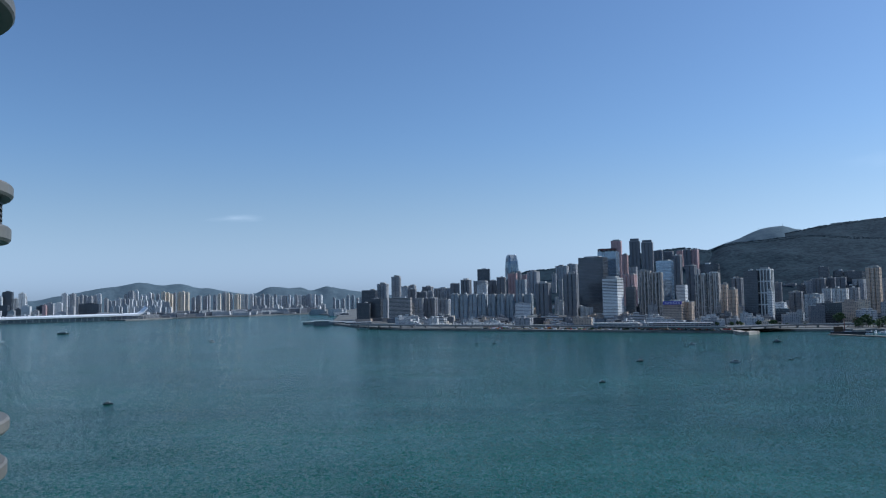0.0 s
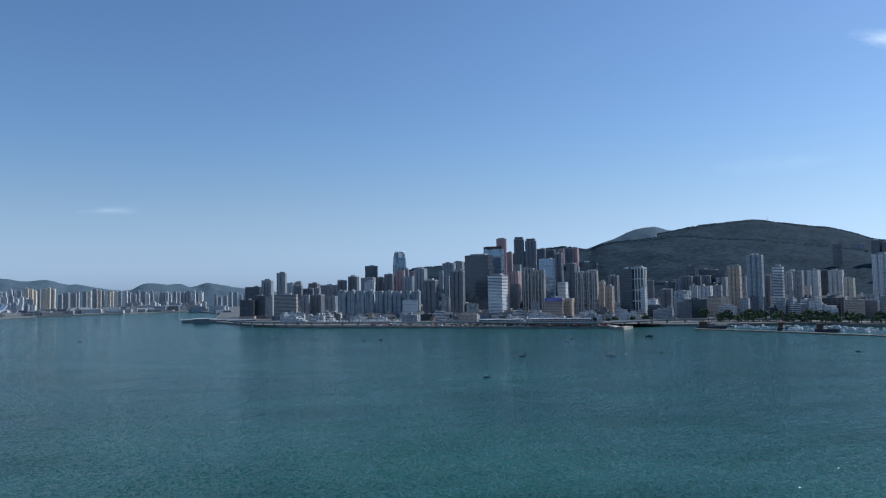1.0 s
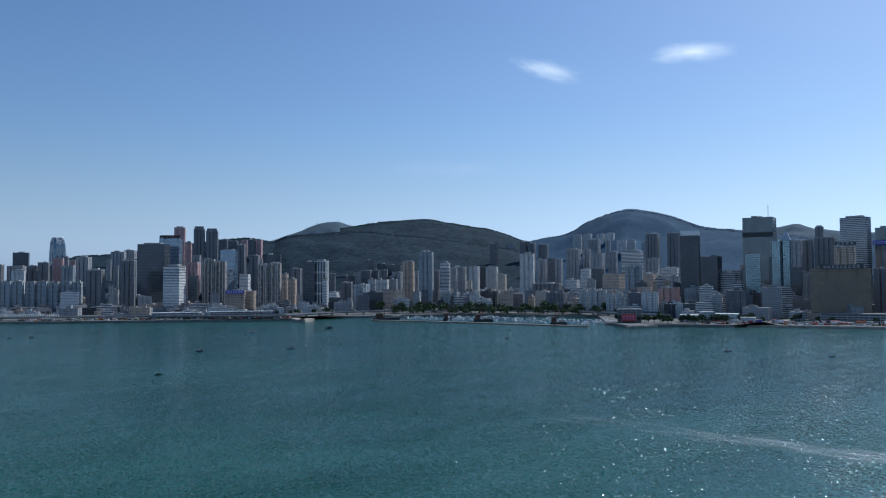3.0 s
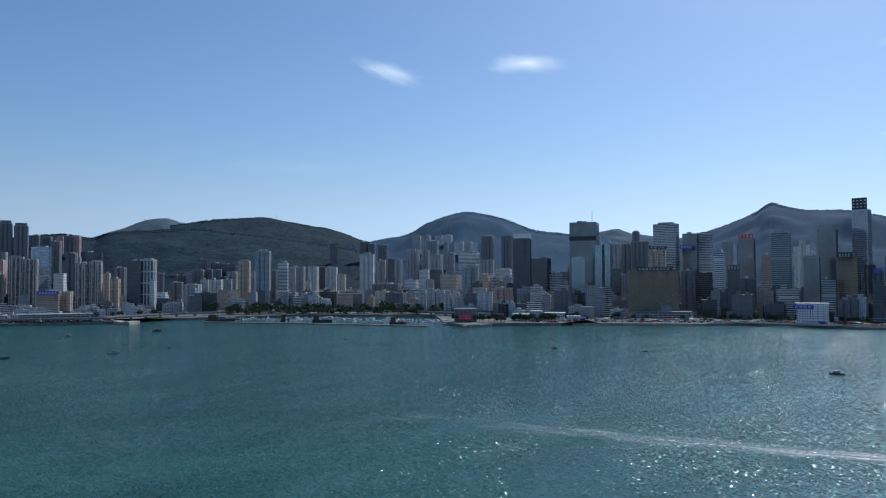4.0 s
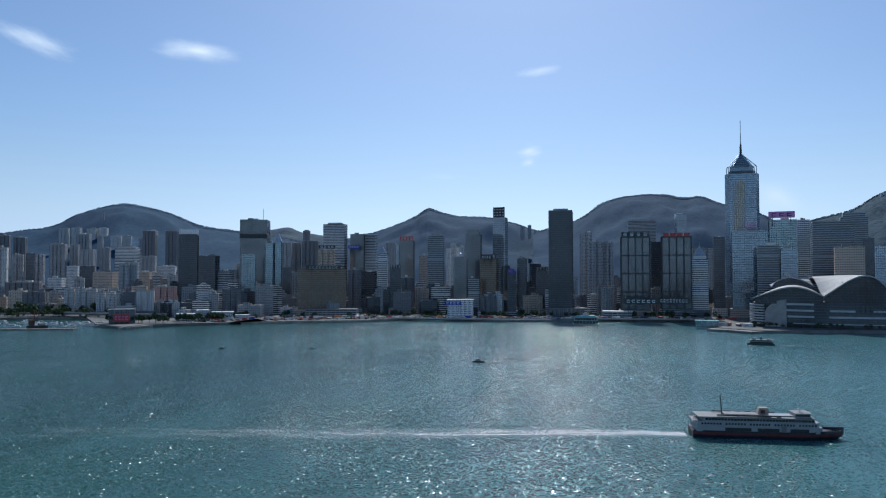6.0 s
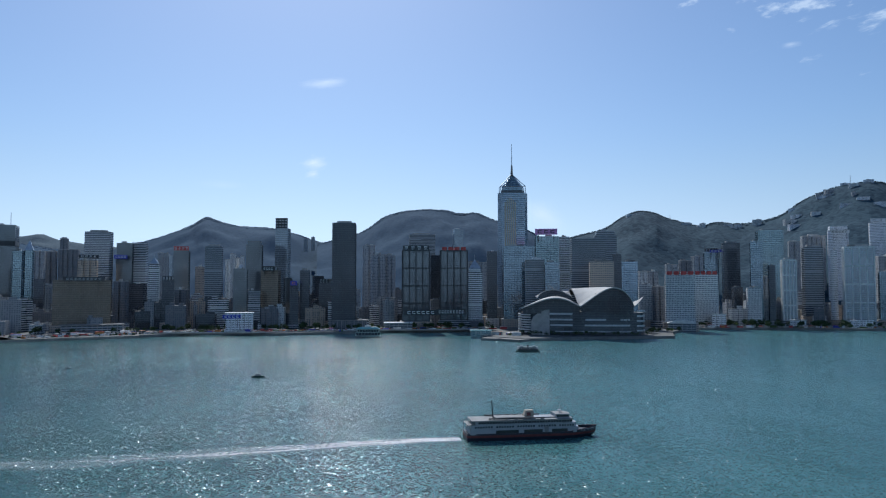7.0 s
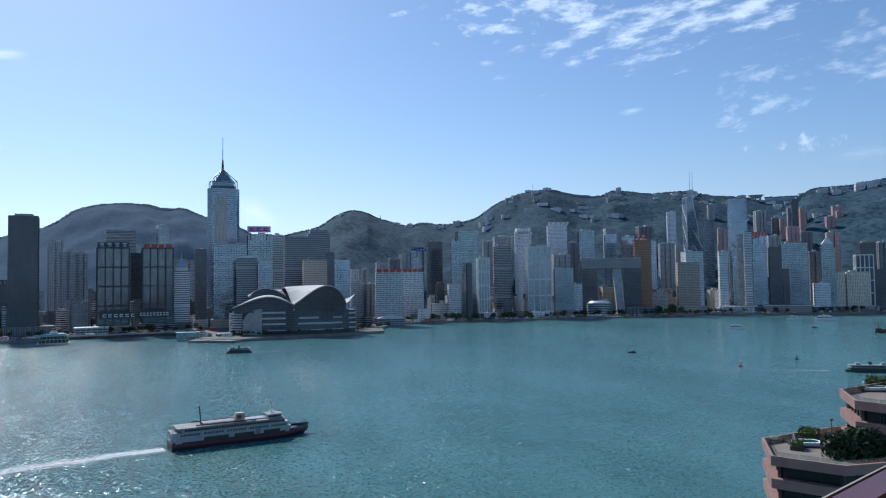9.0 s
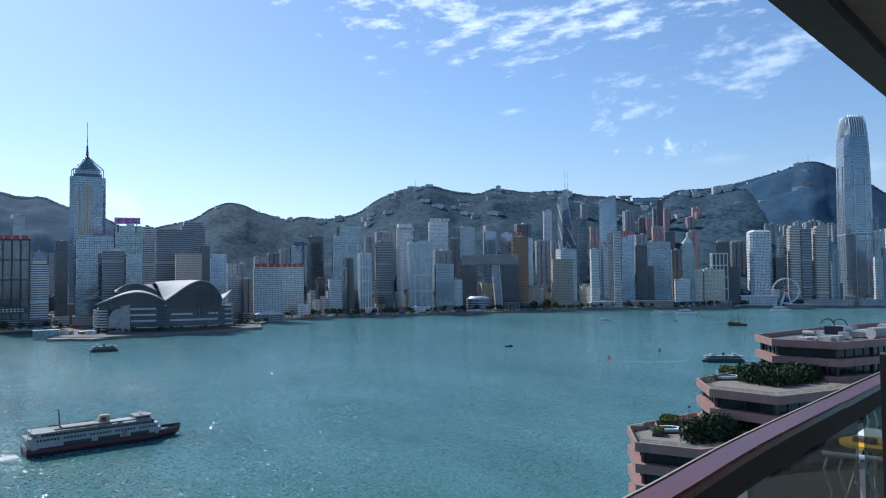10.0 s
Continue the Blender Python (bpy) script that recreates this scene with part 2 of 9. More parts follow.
def hill_mat(name, lo, hi, soft=0.19, relief=1.0):
    m, t, p = mat(name)
    pos = nd(t, "ShaderNodeTexCoord").outputs["Object"]
    a, b, c = noise_tex(t, pos, 0.004, 5.0, 0.6), noise_tex(t, pos, 0.035, 4.0, 0.6), noise_tex(t, pos, 0.06, 3.0, 0.7)
    f = mth(t, "ADD", mth(t, "MULTIPLY", a, 0.45), mth(t, "ADD", mth(t, "MULTIPLY", b, 0.35), mth(t, "MULTIPLY", c, 0.3)))
    crown = nd(t, "ShaderNodeTexVoronoi", Vector=pos, Scale=0.085)
    tone = nd(t, "ShaderNodeSeparateColor", Color=crown.outputs["Color"]).outputs[0]
    f = mth(t, "ADD", mth(t, "MULTIPLY", f, 0.7), mth(t, "MULTIPLY", tone, 0.28))
    t.links.new(mixc(t, ramp(t, f, 0.49 - soft, 0.49 + soft), lo, hi), p.inputs["Base Color"])
    p.inputs["Roughness"].default_value, p.inputs["Specular IOR Level"].default_value = 0.95, 0.1
    crowns = crown.outputs["Distance"]
    bp = nd(t, "ShaderNodeBump", Strength=0.3 * relief, Distance=3.0, Height=b)
    bp2 = nd(t, "ShaderNodeBump", Strength=0.45 * relief, Distance=2.6, Height=mth(t, "SUBTRACT", 1.0, crowns), Normal=bp.outputs[0])
    t.links.new(bp2.outputs[0], p.inputs["Normal"])
    M[name] = m


# haze is mixed into these foliage colours: bluer than leaves, paler farther off
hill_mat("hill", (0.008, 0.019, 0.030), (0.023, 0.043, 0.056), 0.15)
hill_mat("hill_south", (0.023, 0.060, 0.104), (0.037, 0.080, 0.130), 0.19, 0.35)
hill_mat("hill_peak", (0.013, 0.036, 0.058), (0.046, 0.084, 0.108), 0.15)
# the farthest ridges carry their haze as a pale blue-grey base colour
hill_mat("hazed_hill", (0.08, 0.115, 0.14), (0.11, 0.15, 0.175))


def sea():
    m, t, p = mat("sea")
    pos = nd(t, "ShaderNodeTexCoord").outputs["Object"]
    # darker patches and streaks paint cloud shadow into the water's colour
    patch = noise_tex(t, vmath(t, "MULTIPLY", pos, (0.0022, 0.0045, 1)), 1.0, 4.0, 0.55)
    streak = noise_tex(t, vmath(t, "MULTIPLY", pos, (0.012, 0.03, 1)), 1.0, 4.0, 0.6)
    f = mth(t, "ADD", mth(t, "MULTIPLY", patch, 0.7), mth(t, "MULTIPLY", streak, 0.3))
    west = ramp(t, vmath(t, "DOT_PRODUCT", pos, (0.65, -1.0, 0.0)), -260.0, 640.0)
    # dark tone paints in cloud shadow eastwards, the light one sun glare westwards
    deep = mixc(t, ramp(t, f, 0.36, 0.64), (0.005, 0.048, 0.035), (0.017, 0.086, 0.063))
    lit_tone = mixc(t, ramp(t, f, 0.36, 0.64), (0.070, 0.176, 0.184), (0.104, 0.236, 0.242))
    t.links.new(mixc(t, west, deep, lit_tone), p.inputs["Base Color"])
    p.inputs["IOR"].default_value = 1.33
    p.inputs["Roughness"].default_value = 0.115
    p.inputs["Specular IOR Level"].default_value = 0.32
    swell = noise_tex(t, vmath(t, "MULTIPLY", pos, (0.05, 0.09, 1)), 1.0, 2.0)
    wave = noise_tex(t, vmath(t, "MULTIPLY", pos, (0.30, 0.55, 1)), 1.0, 4.0, 0.6)
    chop = noise_tex(t, pos, 1.9, 3.0, 0.6)
    b1 = nd(t, "ShaderNodeBump", Strength=1.0, Distance=0.35, Height=swell)
    b2 = nd(t, "ShaderNodeBump", Strength=1.0, Distance=0.12, Height=wave, Normal=b1.outputs[0])
    b3 = nd(t, "ShaderNodeBump", Strength=1.0, Distance=0.03, Height=chop, Normal=b2.outputs[0])
    # wind gusts roughen some stretches; among their wavelets a few are steep enough to flash
    gust = noise_tex(t, vmath(t, "MULTIPLY", pos, (0.010, 0.022, 1)), 1.0, 4.0, 0.65)
    gust = mth(t, "ADD", 0.62, mth(t, "MULTIPLY", ramp(t, gust, 0.38, 0.66), 0.5))
    tilt = 0.0
    for size, k in ((2.2, 0.52), (0.85, 0.33)):
        cells = nd(t, "ShaderNodeTexVoronoi", Vector=vmath(t, "MULTIPLY", pos, (1.0, 1.0, 0.0)), Scale=size).outputs["Color"]
        c = vmath(t, "SUBTRACT", cells, (0.5, 0.5, 0.5))
        c = vmath(t, "MULTIPLY", c, vmath(t, "MULTIPLY", c, c))
        c = vmath(t, "MULTIPLY", c, (8.0 * k, 8.0 * k, 0.0))
        tilt = c if tilt == 0.0 else vmath(t, "ADD", tilt, c)
    tilt = vmath(t, "MULTIPLY", tilt, nd(t, "ShaderNodeCombineXYZ", X=gust, Y=gust, Z=gust).outputs[0])
    t.links.new(vmath(t, "NORMALIZE", vmath(t, "ADD", b3.outputs[0], tilt)), p.inputs["Normal"])
    M["sea"] = m


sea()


def foam():
    m, t, p = mat("foam")
    uv = nd(t, "ShaderNodeUVMap").outputs[0]
    sep = nd(t, "ShaderNodeSeparateXYZ", Vector=uv)
    pos = nd(t, "ShaderNodeTexCoord").outputs["Object"]
    n = noise_tex(t, vmath(t, "MULTIPLY", uv, (14.0, 9.0, 1)), 1.0, 5.0, 0.7)
    n2 = noise_tex(t, pos, 0.55, 4.0, 0.7)
    n = mth(t, "ADD", mth(t, "MULTIPLY", n, 0.6), mth(t, "MULTIPLY", n2, 0.4))
    edge = mth(t, "SUBTRACT", 1.0, mth(t, "ABSOLUTE", mth(t, "SUBTRACT", mth(t, "MULTIPLY", sep.outputs[1], 2.0), 1.0)))
    k = mth(t, "MULTIPLY", ramp(t, edge, 0.0, 0.9), mth(t, "SUBTRACT", 1.0, sep.outputs[0]))
    a = ramp(t, mth(t, "ADD", n, mth(t, "MULTIPLY", k, 0.45)), 0.54, 1.22)
    a = mth(t, "MULTIPLY", a, ramp(t, k, 0.0, 0.12))
    t.links.new(a, p.inputs["Alpha"])
    p.inputs["Base Color"].default_value = (0.75, 0.8, 0.8, 1)
    p.inputs["Roughness"].default_value = 0.8
    M["foam"] = m


foam()


# ---- mesh helpers ----
class Shape:
    """Collects boxes, prisms and faces, with walls laid out in metres, for one mesh."""

    def __init__(self):
        self.v, self.f, self.uv, self.mi = [], [], [], []

    def face(self, pts, uvs=None, mi=0):
        i = len(self.v)
        self.v += [tuple(p) for p in pts]
        self.f.append(tuple(range(i, i + len(pts))))
        self.uv += uvs if uvs else [(p[0], p[1]) for p in pts]
        self.mi.append(mi)

    def prism(self, poly, z0, z1, top=1.0, mi=0, cap=0, shift=(0, 0), bottom=False):
        """Walls round a plan that runs counter-clockwise; top: the plan's scale at the top."""
        n, u = len(poly), 0.0
        up = [(x * top + shift[0], y * top + shift[1]) for x, y in poly]
        for i in range(n):
            a, b, c, d = poly[i], poly[(i + 1) % n], up[(i + 1) % n], up[i]
            w = math.hypot(b[0] - a[0], b[1] - a[1])
            self.face([(*a, z0), (*b, z0), (*c, z1), (*d, z1)], [(u, z0), (u + w, z0), (u + w, z1), (u, z1)], mi)
            u += w
        if top > 0.01:
            self.face([(*p, z1) for p in up], None, cap)
        if bottom:
            self.face([(*p, z0) for p in reversed(poly)], None, cap)
        return self

    def box(self, cx, cy, z0, w, d, h, mi=0, rot=0.0):
        c, s = math.cos(rot), math.sin(rot)
        poly = [(cx + x * c - y * s, cy + x * s + y * c) for x, y in ((-w / 2, -d / 2), (w / 2, -d / 2), (w / 2, d / 2), (-w / 2, d / 2))]
        return self.prism(poly, z0, z0 + h, mi=mi, cap=mi, bottom=True)

    def bar(self, a, b, r, mi=0, n=6):
        a, b = Vector(a), Vector(b)
        q = (b - a).to_track_quat("Z", "Y")
        ring = [q @ Vector((r * math.cos(i * 2 * math.pi / n), r * math.sin(i * 2 * math.pi / n), 0)) for i in range(n)]
        for i in range(n):
            p, o = ring[i], ring[(i + 1) % n]
            self.face([a + p, a + o, b + o, b + p], None, mi)
        self.face([a + p for p in reversed(ring)], None, mi)
        self.face([b + p for p in ring], None, mi)
        return self

    def make(self, name, mats, parent=None, label="", smooth=False, bevel=0.0):
        me = bpy.data.meshes.new(name)
        me.from_pydata(self.v, [], self.f)
        if self.uv:
            lay = me.uv_layers.new(name="UVMap")
            lay.data.foreach_set("uv", np.array(self.uv, dtype=np.float32).ravel())
        for m in mats if isinstance(mats, list) else [mats]:
            me.materials.append(m)
        me.polygons.foreach_set("material_index", self.mi)
        if smooth or bevel:
            bm = bmesh.new()
            bm.from_mesh(me)
            bmesh.ops.remove_doubles(bm, verts=bm.verts, dist=0.0005)
            if bevel:
                bmesh.ops.bevel(bm, geom=[e for e in bm.edges], offset=bevel, segments=2, affect="EDGES", clamp_overlap=True)
            bm.to_mesh(me)
            bm.free()
            if smooth:
                me.polygons.foreach_set("use_smooth", [True] * len(me.polygons))
        me.update()
        ob = new(name, me)
        if parent:
            ob.parent = parent
        if label:
            tagged(ob, label)
        return ob


def thing(name, m, label, category, group="", kind=""):
    e = new(name)
    e.matrix_world = m
    e.empty_display_size = 1.0
    return tagged(e, label, category, group, kind)


def rect(w, d):
    return [(-w / 2, -d / 2), (w / 2, -d / 2), (w / 2, d / 2), (-w / 2, d / 2)]


def chamfer(w, d, c):
    x, y = w / 2, d / 2
    return [(-x + c, -y), (x - c, -y), (x, -y + c), (x, y - c), (x - c, y), (-x + c, y), (-x, y - c), (-x, -y + c)]


def notched(w, d, nx, ny, deep, gap=0.22):
    """A plan whose sides step back between bays, as flats do."""
    def side(a, b, n):
        a, b = Vector(a), Vector(b)
        e = (b - a)
        ins = Vector((-e.y, e.x)).normalized() * deep
        pts = []
        for i in range(n):
            s, t = a + e * (i / n), a + e * ((i + 1) / n)
            g = (t - s) * gap / 2
            pts += [s + g + ins, s + g, t - g, t - g + ins] if n > 1 else [s + g, t - g]
        return [tuple(p) for p in pts]
    x, y = w / 2, d / 2
    return side((-x, -y), (x, -y), nx) + side((x, -y), (x, y), ny) + side((x, y), (-x, y), nx) + side((-x, y), (-x, -y), ny)


def oval(w, d, n=24):
    return [(w / 2 * math.cos(i * 2 * math.pi / n), d / 2 * math.sin(i * 2 * math.pi / n)) for i in range(n)]
SHORE = [(-2667, 3532), (-1250, 2896), (-1142, 3111), (-857, 3251), (-761, 3367), (-633, 3472), (-419, 2954), (-315, 2056), (-218, 1834), (-89, 1634), (68, 1545), (287, 1414), (505, 1289), (541, 1371), (623, 1307), (862, 1227), (1006, 1008), (857, 839), (824, 756), (875, 764), (901, 744), (955, 678), (1051, 692), (999, 636), (1080, 518), (1166, 417), (1143, 311), (1196, 192), (1210, 194), (1247, -10), (1087, -16), (1035, -73), (1072, -168), (1101, -297), (1199, -320), (1271, -358), (1313, -390), (1322, -543), (1275, -825), (1261, -1041), (1109, -1356), (1124, -1378), (919, -1595), (732, -1717)]

# ---- water, land ----
sea_sheet = Shape()
rings = [0, 150, 300, 500, 800, 1200, 2000, 3200, 4990]
for a, b in zip(rings, rings[1:]):
    for i in range(48):
        t0, t1 = i * math.pi / 24, (i + 1) * math.pi / 24
        q = [(b * math.cos(t0), b * math.sin(t0), 0), (b * math.cos(t1), b * math.sin(t1), 0)]
        sea_sheet.face(q + ([(a * math.cos(t1), a * math.sin(t1), 0), (a * math.cos(t0), a * math.sin(t0), 0)] if a else [(0, 0, 0)]))
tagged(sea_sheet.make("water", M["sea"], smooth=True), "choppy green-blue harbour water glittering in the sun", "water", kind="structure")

GROUND = 4.0
far = [(4950 * math.sin(radians(a)), 4950 * math.cos(radians(a))) for a in range(158, -46, -6)]
outline = [Vector((*p, 0)) for p in SHORE] + [Vector((*p, 0)) for p in far]
bm = bmesh.new()
top = [bm.verts.new((p.x, p.y, GROUND)) for p in outline]
low = [bm.verts.new((p.x, p.y, -3)) for p in outline]
face = bm.faces.new(top)
n = len(top)
for i in range(n):
    f = bm.faces.new((top[i], top[(i + 1) % n], low[(i + 1) % n], low[i]))
    f.material_index = 1
bmesh.ops.triangulate(bm, faces=[face])
bmesh.ops.recalc_face_normals(bm, faces=bm.faces)
me = bpy.data.meshes.new("ground")
bm.to_mesh(me)
bm.free()
me.materials.append(M["ground"])
me.materials.append(M["seawall"])
tagged(new("ground", me), "built-up city ground behind a dark concrete sea wall", "ground", kind="structure")


def spline(pts, n):
    """Points along a smooth line through pts."""
    p = [Vector(q) for q in pts]
    p = [p[0] * 2 - p[1]] + p + [p[-1] * 2 - p[-2]]
    out = []
    for i in range(1, len(p) - 2):
        for k in range(n):
            t = k / n
            out.append(0.5 * ((2 * p[i]) + (p[i + 1] - p[i - 1]) * t + (2 * p[i - 1] - 5 * p[i] + 4 * p[i + 1] - p[i + 2]) * t * t
                              + (3 * p[i] - p[i - 1] - 3 * p[i + 1] + p[i + 2]) * t ** 3))
    return out + [p[-2]]


woods = {k: Shape() for k in ("hill", "hill_south", "hill_peak")}
SLOPES = {}
wr = random.Random(4)


def mountain(name, summits, front, material):
    """A range: its ridge runs through the summits and falls to the harbour side over front metres, in spurs and gullies."""
    ridge = spline(summits, 10)
    rows, cols = 36, len(ridge)
    verts, faces = [], []
    for j in range(rows):
        v = j / (rows - 1) * 1.25 - 1.0
        for i, p in enumerate(ridge):
            r = Vector((p.x, p.y)).normalized()
            dist = v * front * 1.0
            fall = (1 - abs(v) ** 1.25) if v < 0 else 1 - v * 1.2
            q = Vector((p.x + r.x * dist, p.y + r.y * dist))
            spur = noise.fractal(Vector((q.x * 0.0028, q.y * 0.0028, 3.3)), 0.8, 2.1, 5)
            z = p.z * max(fall, 0) + spur * 0.12 * p.z * min(1.0, abs(v) * 3.0) * (1 - abs(v) * 0.6)
            z += noise.noise(Vector((q.x * 0.03, q.y * 0.03, 1.7))) * 2.2 + noise.noise(Vector((q.x * 0.011, q.y * 0.011, 4.1))) * 3.0
            verts.append((q.x, q.y, z if j else -5.0))
    for j in range(rows - 1):
        for i in range(cols - 1):
            a = j * cols + i
            faces.append((a, a + 1, a + cols + 1, a + cols))
    if material != M["hazed_hill"]:
        for i in range(len(ridge) * 22):
            t = wr.uniform(0, cols - 1.01)
            a, j = int(t), wr.randint(26, 30)
            p = Vector(verts[j * cols + a]).lerp(Vector(verts[j * cols + a + 1]), t - a)
            r = wr.uniform(2.2, 5.0)
            o = [p + Vector(q) * r * wr.uniform(0.7, 1.3) for q in ((1, 0, 0.1), (0, 1, 0), (-1, 0, 0.1), (0, -1, 0), (0.1, 0.1, 0.7))]
            for b in range(4):
                woods[material.name].face([o[b], o[(b + 1) % 4], o[4]])
    SLOPES[name] = (verts, cols)
    me = bpy.data.meshes.new("hill")
    me.from_pydata(verts, [], faces)
    me.materials.append(material)
    me.polygons.foreach_set("use_smooth", [True] * len(faces))
    ob = new("hill", me)
    pale = material == M["hazed_hill"]
    return tagged(ob, "distant mountain ridge with haze painted in as blue-grey" if pale else "wooded mountainside above the city, haze blue mixed into its colour", "mountain", kind="structure")


def coast(az):
    """How far away the sea wall runs in a direction."""
    ring = sorted((math.degrees(math.atan2(x, y)), math.hypot(x, y)) for x, y in SHORE)
    return float(np.interp(az, [a for a, _ in ring], [r for _, r in ring]))


def polar(az, d):
    return d * math.sin(radians(az)), d * math.cos(radians(az))


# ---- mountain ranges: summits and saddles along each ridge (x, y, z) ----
mountain("eastern_hills", [(-3067, 3860, 114), (-2683, 4136, 111), (-2422, 4294, 89), (-2294, 4364, 113), (-2104, 4458, 154), (-2005, 4504, 166), (-1887, 4555, 189), (-1765, 4603, 173), (-1656, 4644, 179), (-1560, 4677, 152), (-1478, 4703, 147), (-1328, 4748, 116), (-1226, 4775, 110), (-1128, 4799, 152), (-962, 4835, 135), (-836, 4859, 118), (-745, 4873, 142), (-671, 4884, 133), (-505, 4904, 104), (-91, 4929, 58)], 280, M["hazed_hill"])
mountain("island_hills", [(-1302, 4786, 104), (-968, 4865, 146), (-878, 4882, 126), (-775, 4899, 151), (-694, 4911, 123), (-546, 4930, 90)], 150, M["hazed_hill"])
mountain("radar_ridge", [(1561, 4433, 303), (1753, 4361, 374), (1867, 4313, 424), (1979, 4263, 441), (2074, 4218, 414), (2190, 4158, 420), (2410, 4035, 351)], 700, M["hazed_hill"])
mountain("north_point_hill", [(218, 2942, 112), (320, 2933, 160), (431, 2918, 173), (530, 2902, 184), (616, 2885, 199), (743, 2855, 217), (865, 2820, 233), (953, 2792, 236), (1093, 2740, 204)], 700, M["hill"])
mountain("jardine_hill", [(823, 2885, 201), (1003, 2828, 219), (1084, 2797, 248), (1200, 2750, 259), (1340, 2684, 269), (1459, 2622, 257), (1616, 2528, 238), (1836, 2373, 199), (1938, 2290, 169)], 900, M["hill"])
mountain("butler_ridge", [(1486, 3169, 313), (1605, 3110, 338), (1714, 3051, 350), (1841, 2976, 358), (1935, 2916, 339), (2027, 2854, 321), (2100, 2800, 305), (2169, 2747, 277), (2233, 2695, 248), (2355, 2589, 213)], 1200, M["hill"])
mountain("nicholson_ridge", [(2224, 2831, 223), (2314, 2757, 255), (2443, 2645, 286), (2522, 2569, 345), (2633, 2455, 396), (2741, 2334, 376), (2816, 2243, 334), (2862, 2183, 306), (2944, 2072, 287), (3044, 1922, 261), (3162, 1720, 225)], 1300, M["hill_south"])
mountain("gap_ridge", [(3643, 2642, 309), (3805, 2402, 348), (3854, 2323, 361), (3906, 2235, 332), (4030, 2001, 301), (4114, 1823, 298)], 600, M["hazed_hill"])
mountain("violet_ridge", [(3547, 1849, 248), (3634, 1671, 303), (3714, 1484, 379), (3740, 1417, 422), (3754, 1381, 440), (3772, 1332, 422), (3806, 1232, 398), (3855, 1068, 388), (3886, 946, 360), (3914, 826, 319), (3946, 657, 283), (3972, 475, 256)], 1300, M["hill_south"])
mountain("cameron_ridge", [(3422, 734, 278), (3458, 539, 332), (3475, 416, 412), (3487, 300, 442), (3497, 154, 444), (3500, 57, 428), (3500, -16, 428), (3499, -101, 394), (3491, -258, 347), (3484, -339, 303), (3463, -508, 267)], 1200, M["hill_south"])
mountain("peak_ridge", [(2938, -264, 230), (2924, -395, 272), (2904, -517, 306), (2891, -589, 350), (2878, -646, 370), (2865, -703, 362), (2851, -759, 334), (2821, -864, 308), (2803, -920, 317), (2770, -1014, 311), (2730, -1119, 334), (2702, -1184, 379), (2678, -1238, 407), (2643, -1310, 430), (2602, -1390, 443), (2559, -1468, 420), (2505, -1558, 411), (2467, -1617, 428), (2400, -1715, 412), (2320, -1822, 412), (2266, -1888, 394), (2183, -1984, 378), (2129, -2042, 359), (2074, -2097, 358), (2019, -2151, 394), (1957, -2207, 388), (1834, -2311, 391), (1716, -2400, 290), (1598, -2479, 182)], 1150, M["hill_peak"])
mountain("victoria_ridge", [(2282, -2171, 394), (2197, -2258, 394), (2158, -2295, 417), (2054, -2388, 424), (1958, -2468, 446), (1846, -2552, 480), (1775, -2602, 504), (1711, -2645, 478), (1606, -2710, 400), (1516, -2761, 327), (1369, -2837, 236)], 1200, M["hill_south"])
for k in woods:
    tagged(woods[k].make("ridge_woods", M[k]), "dark trees standing along the mountain ridges", "trees", kind="stuff")

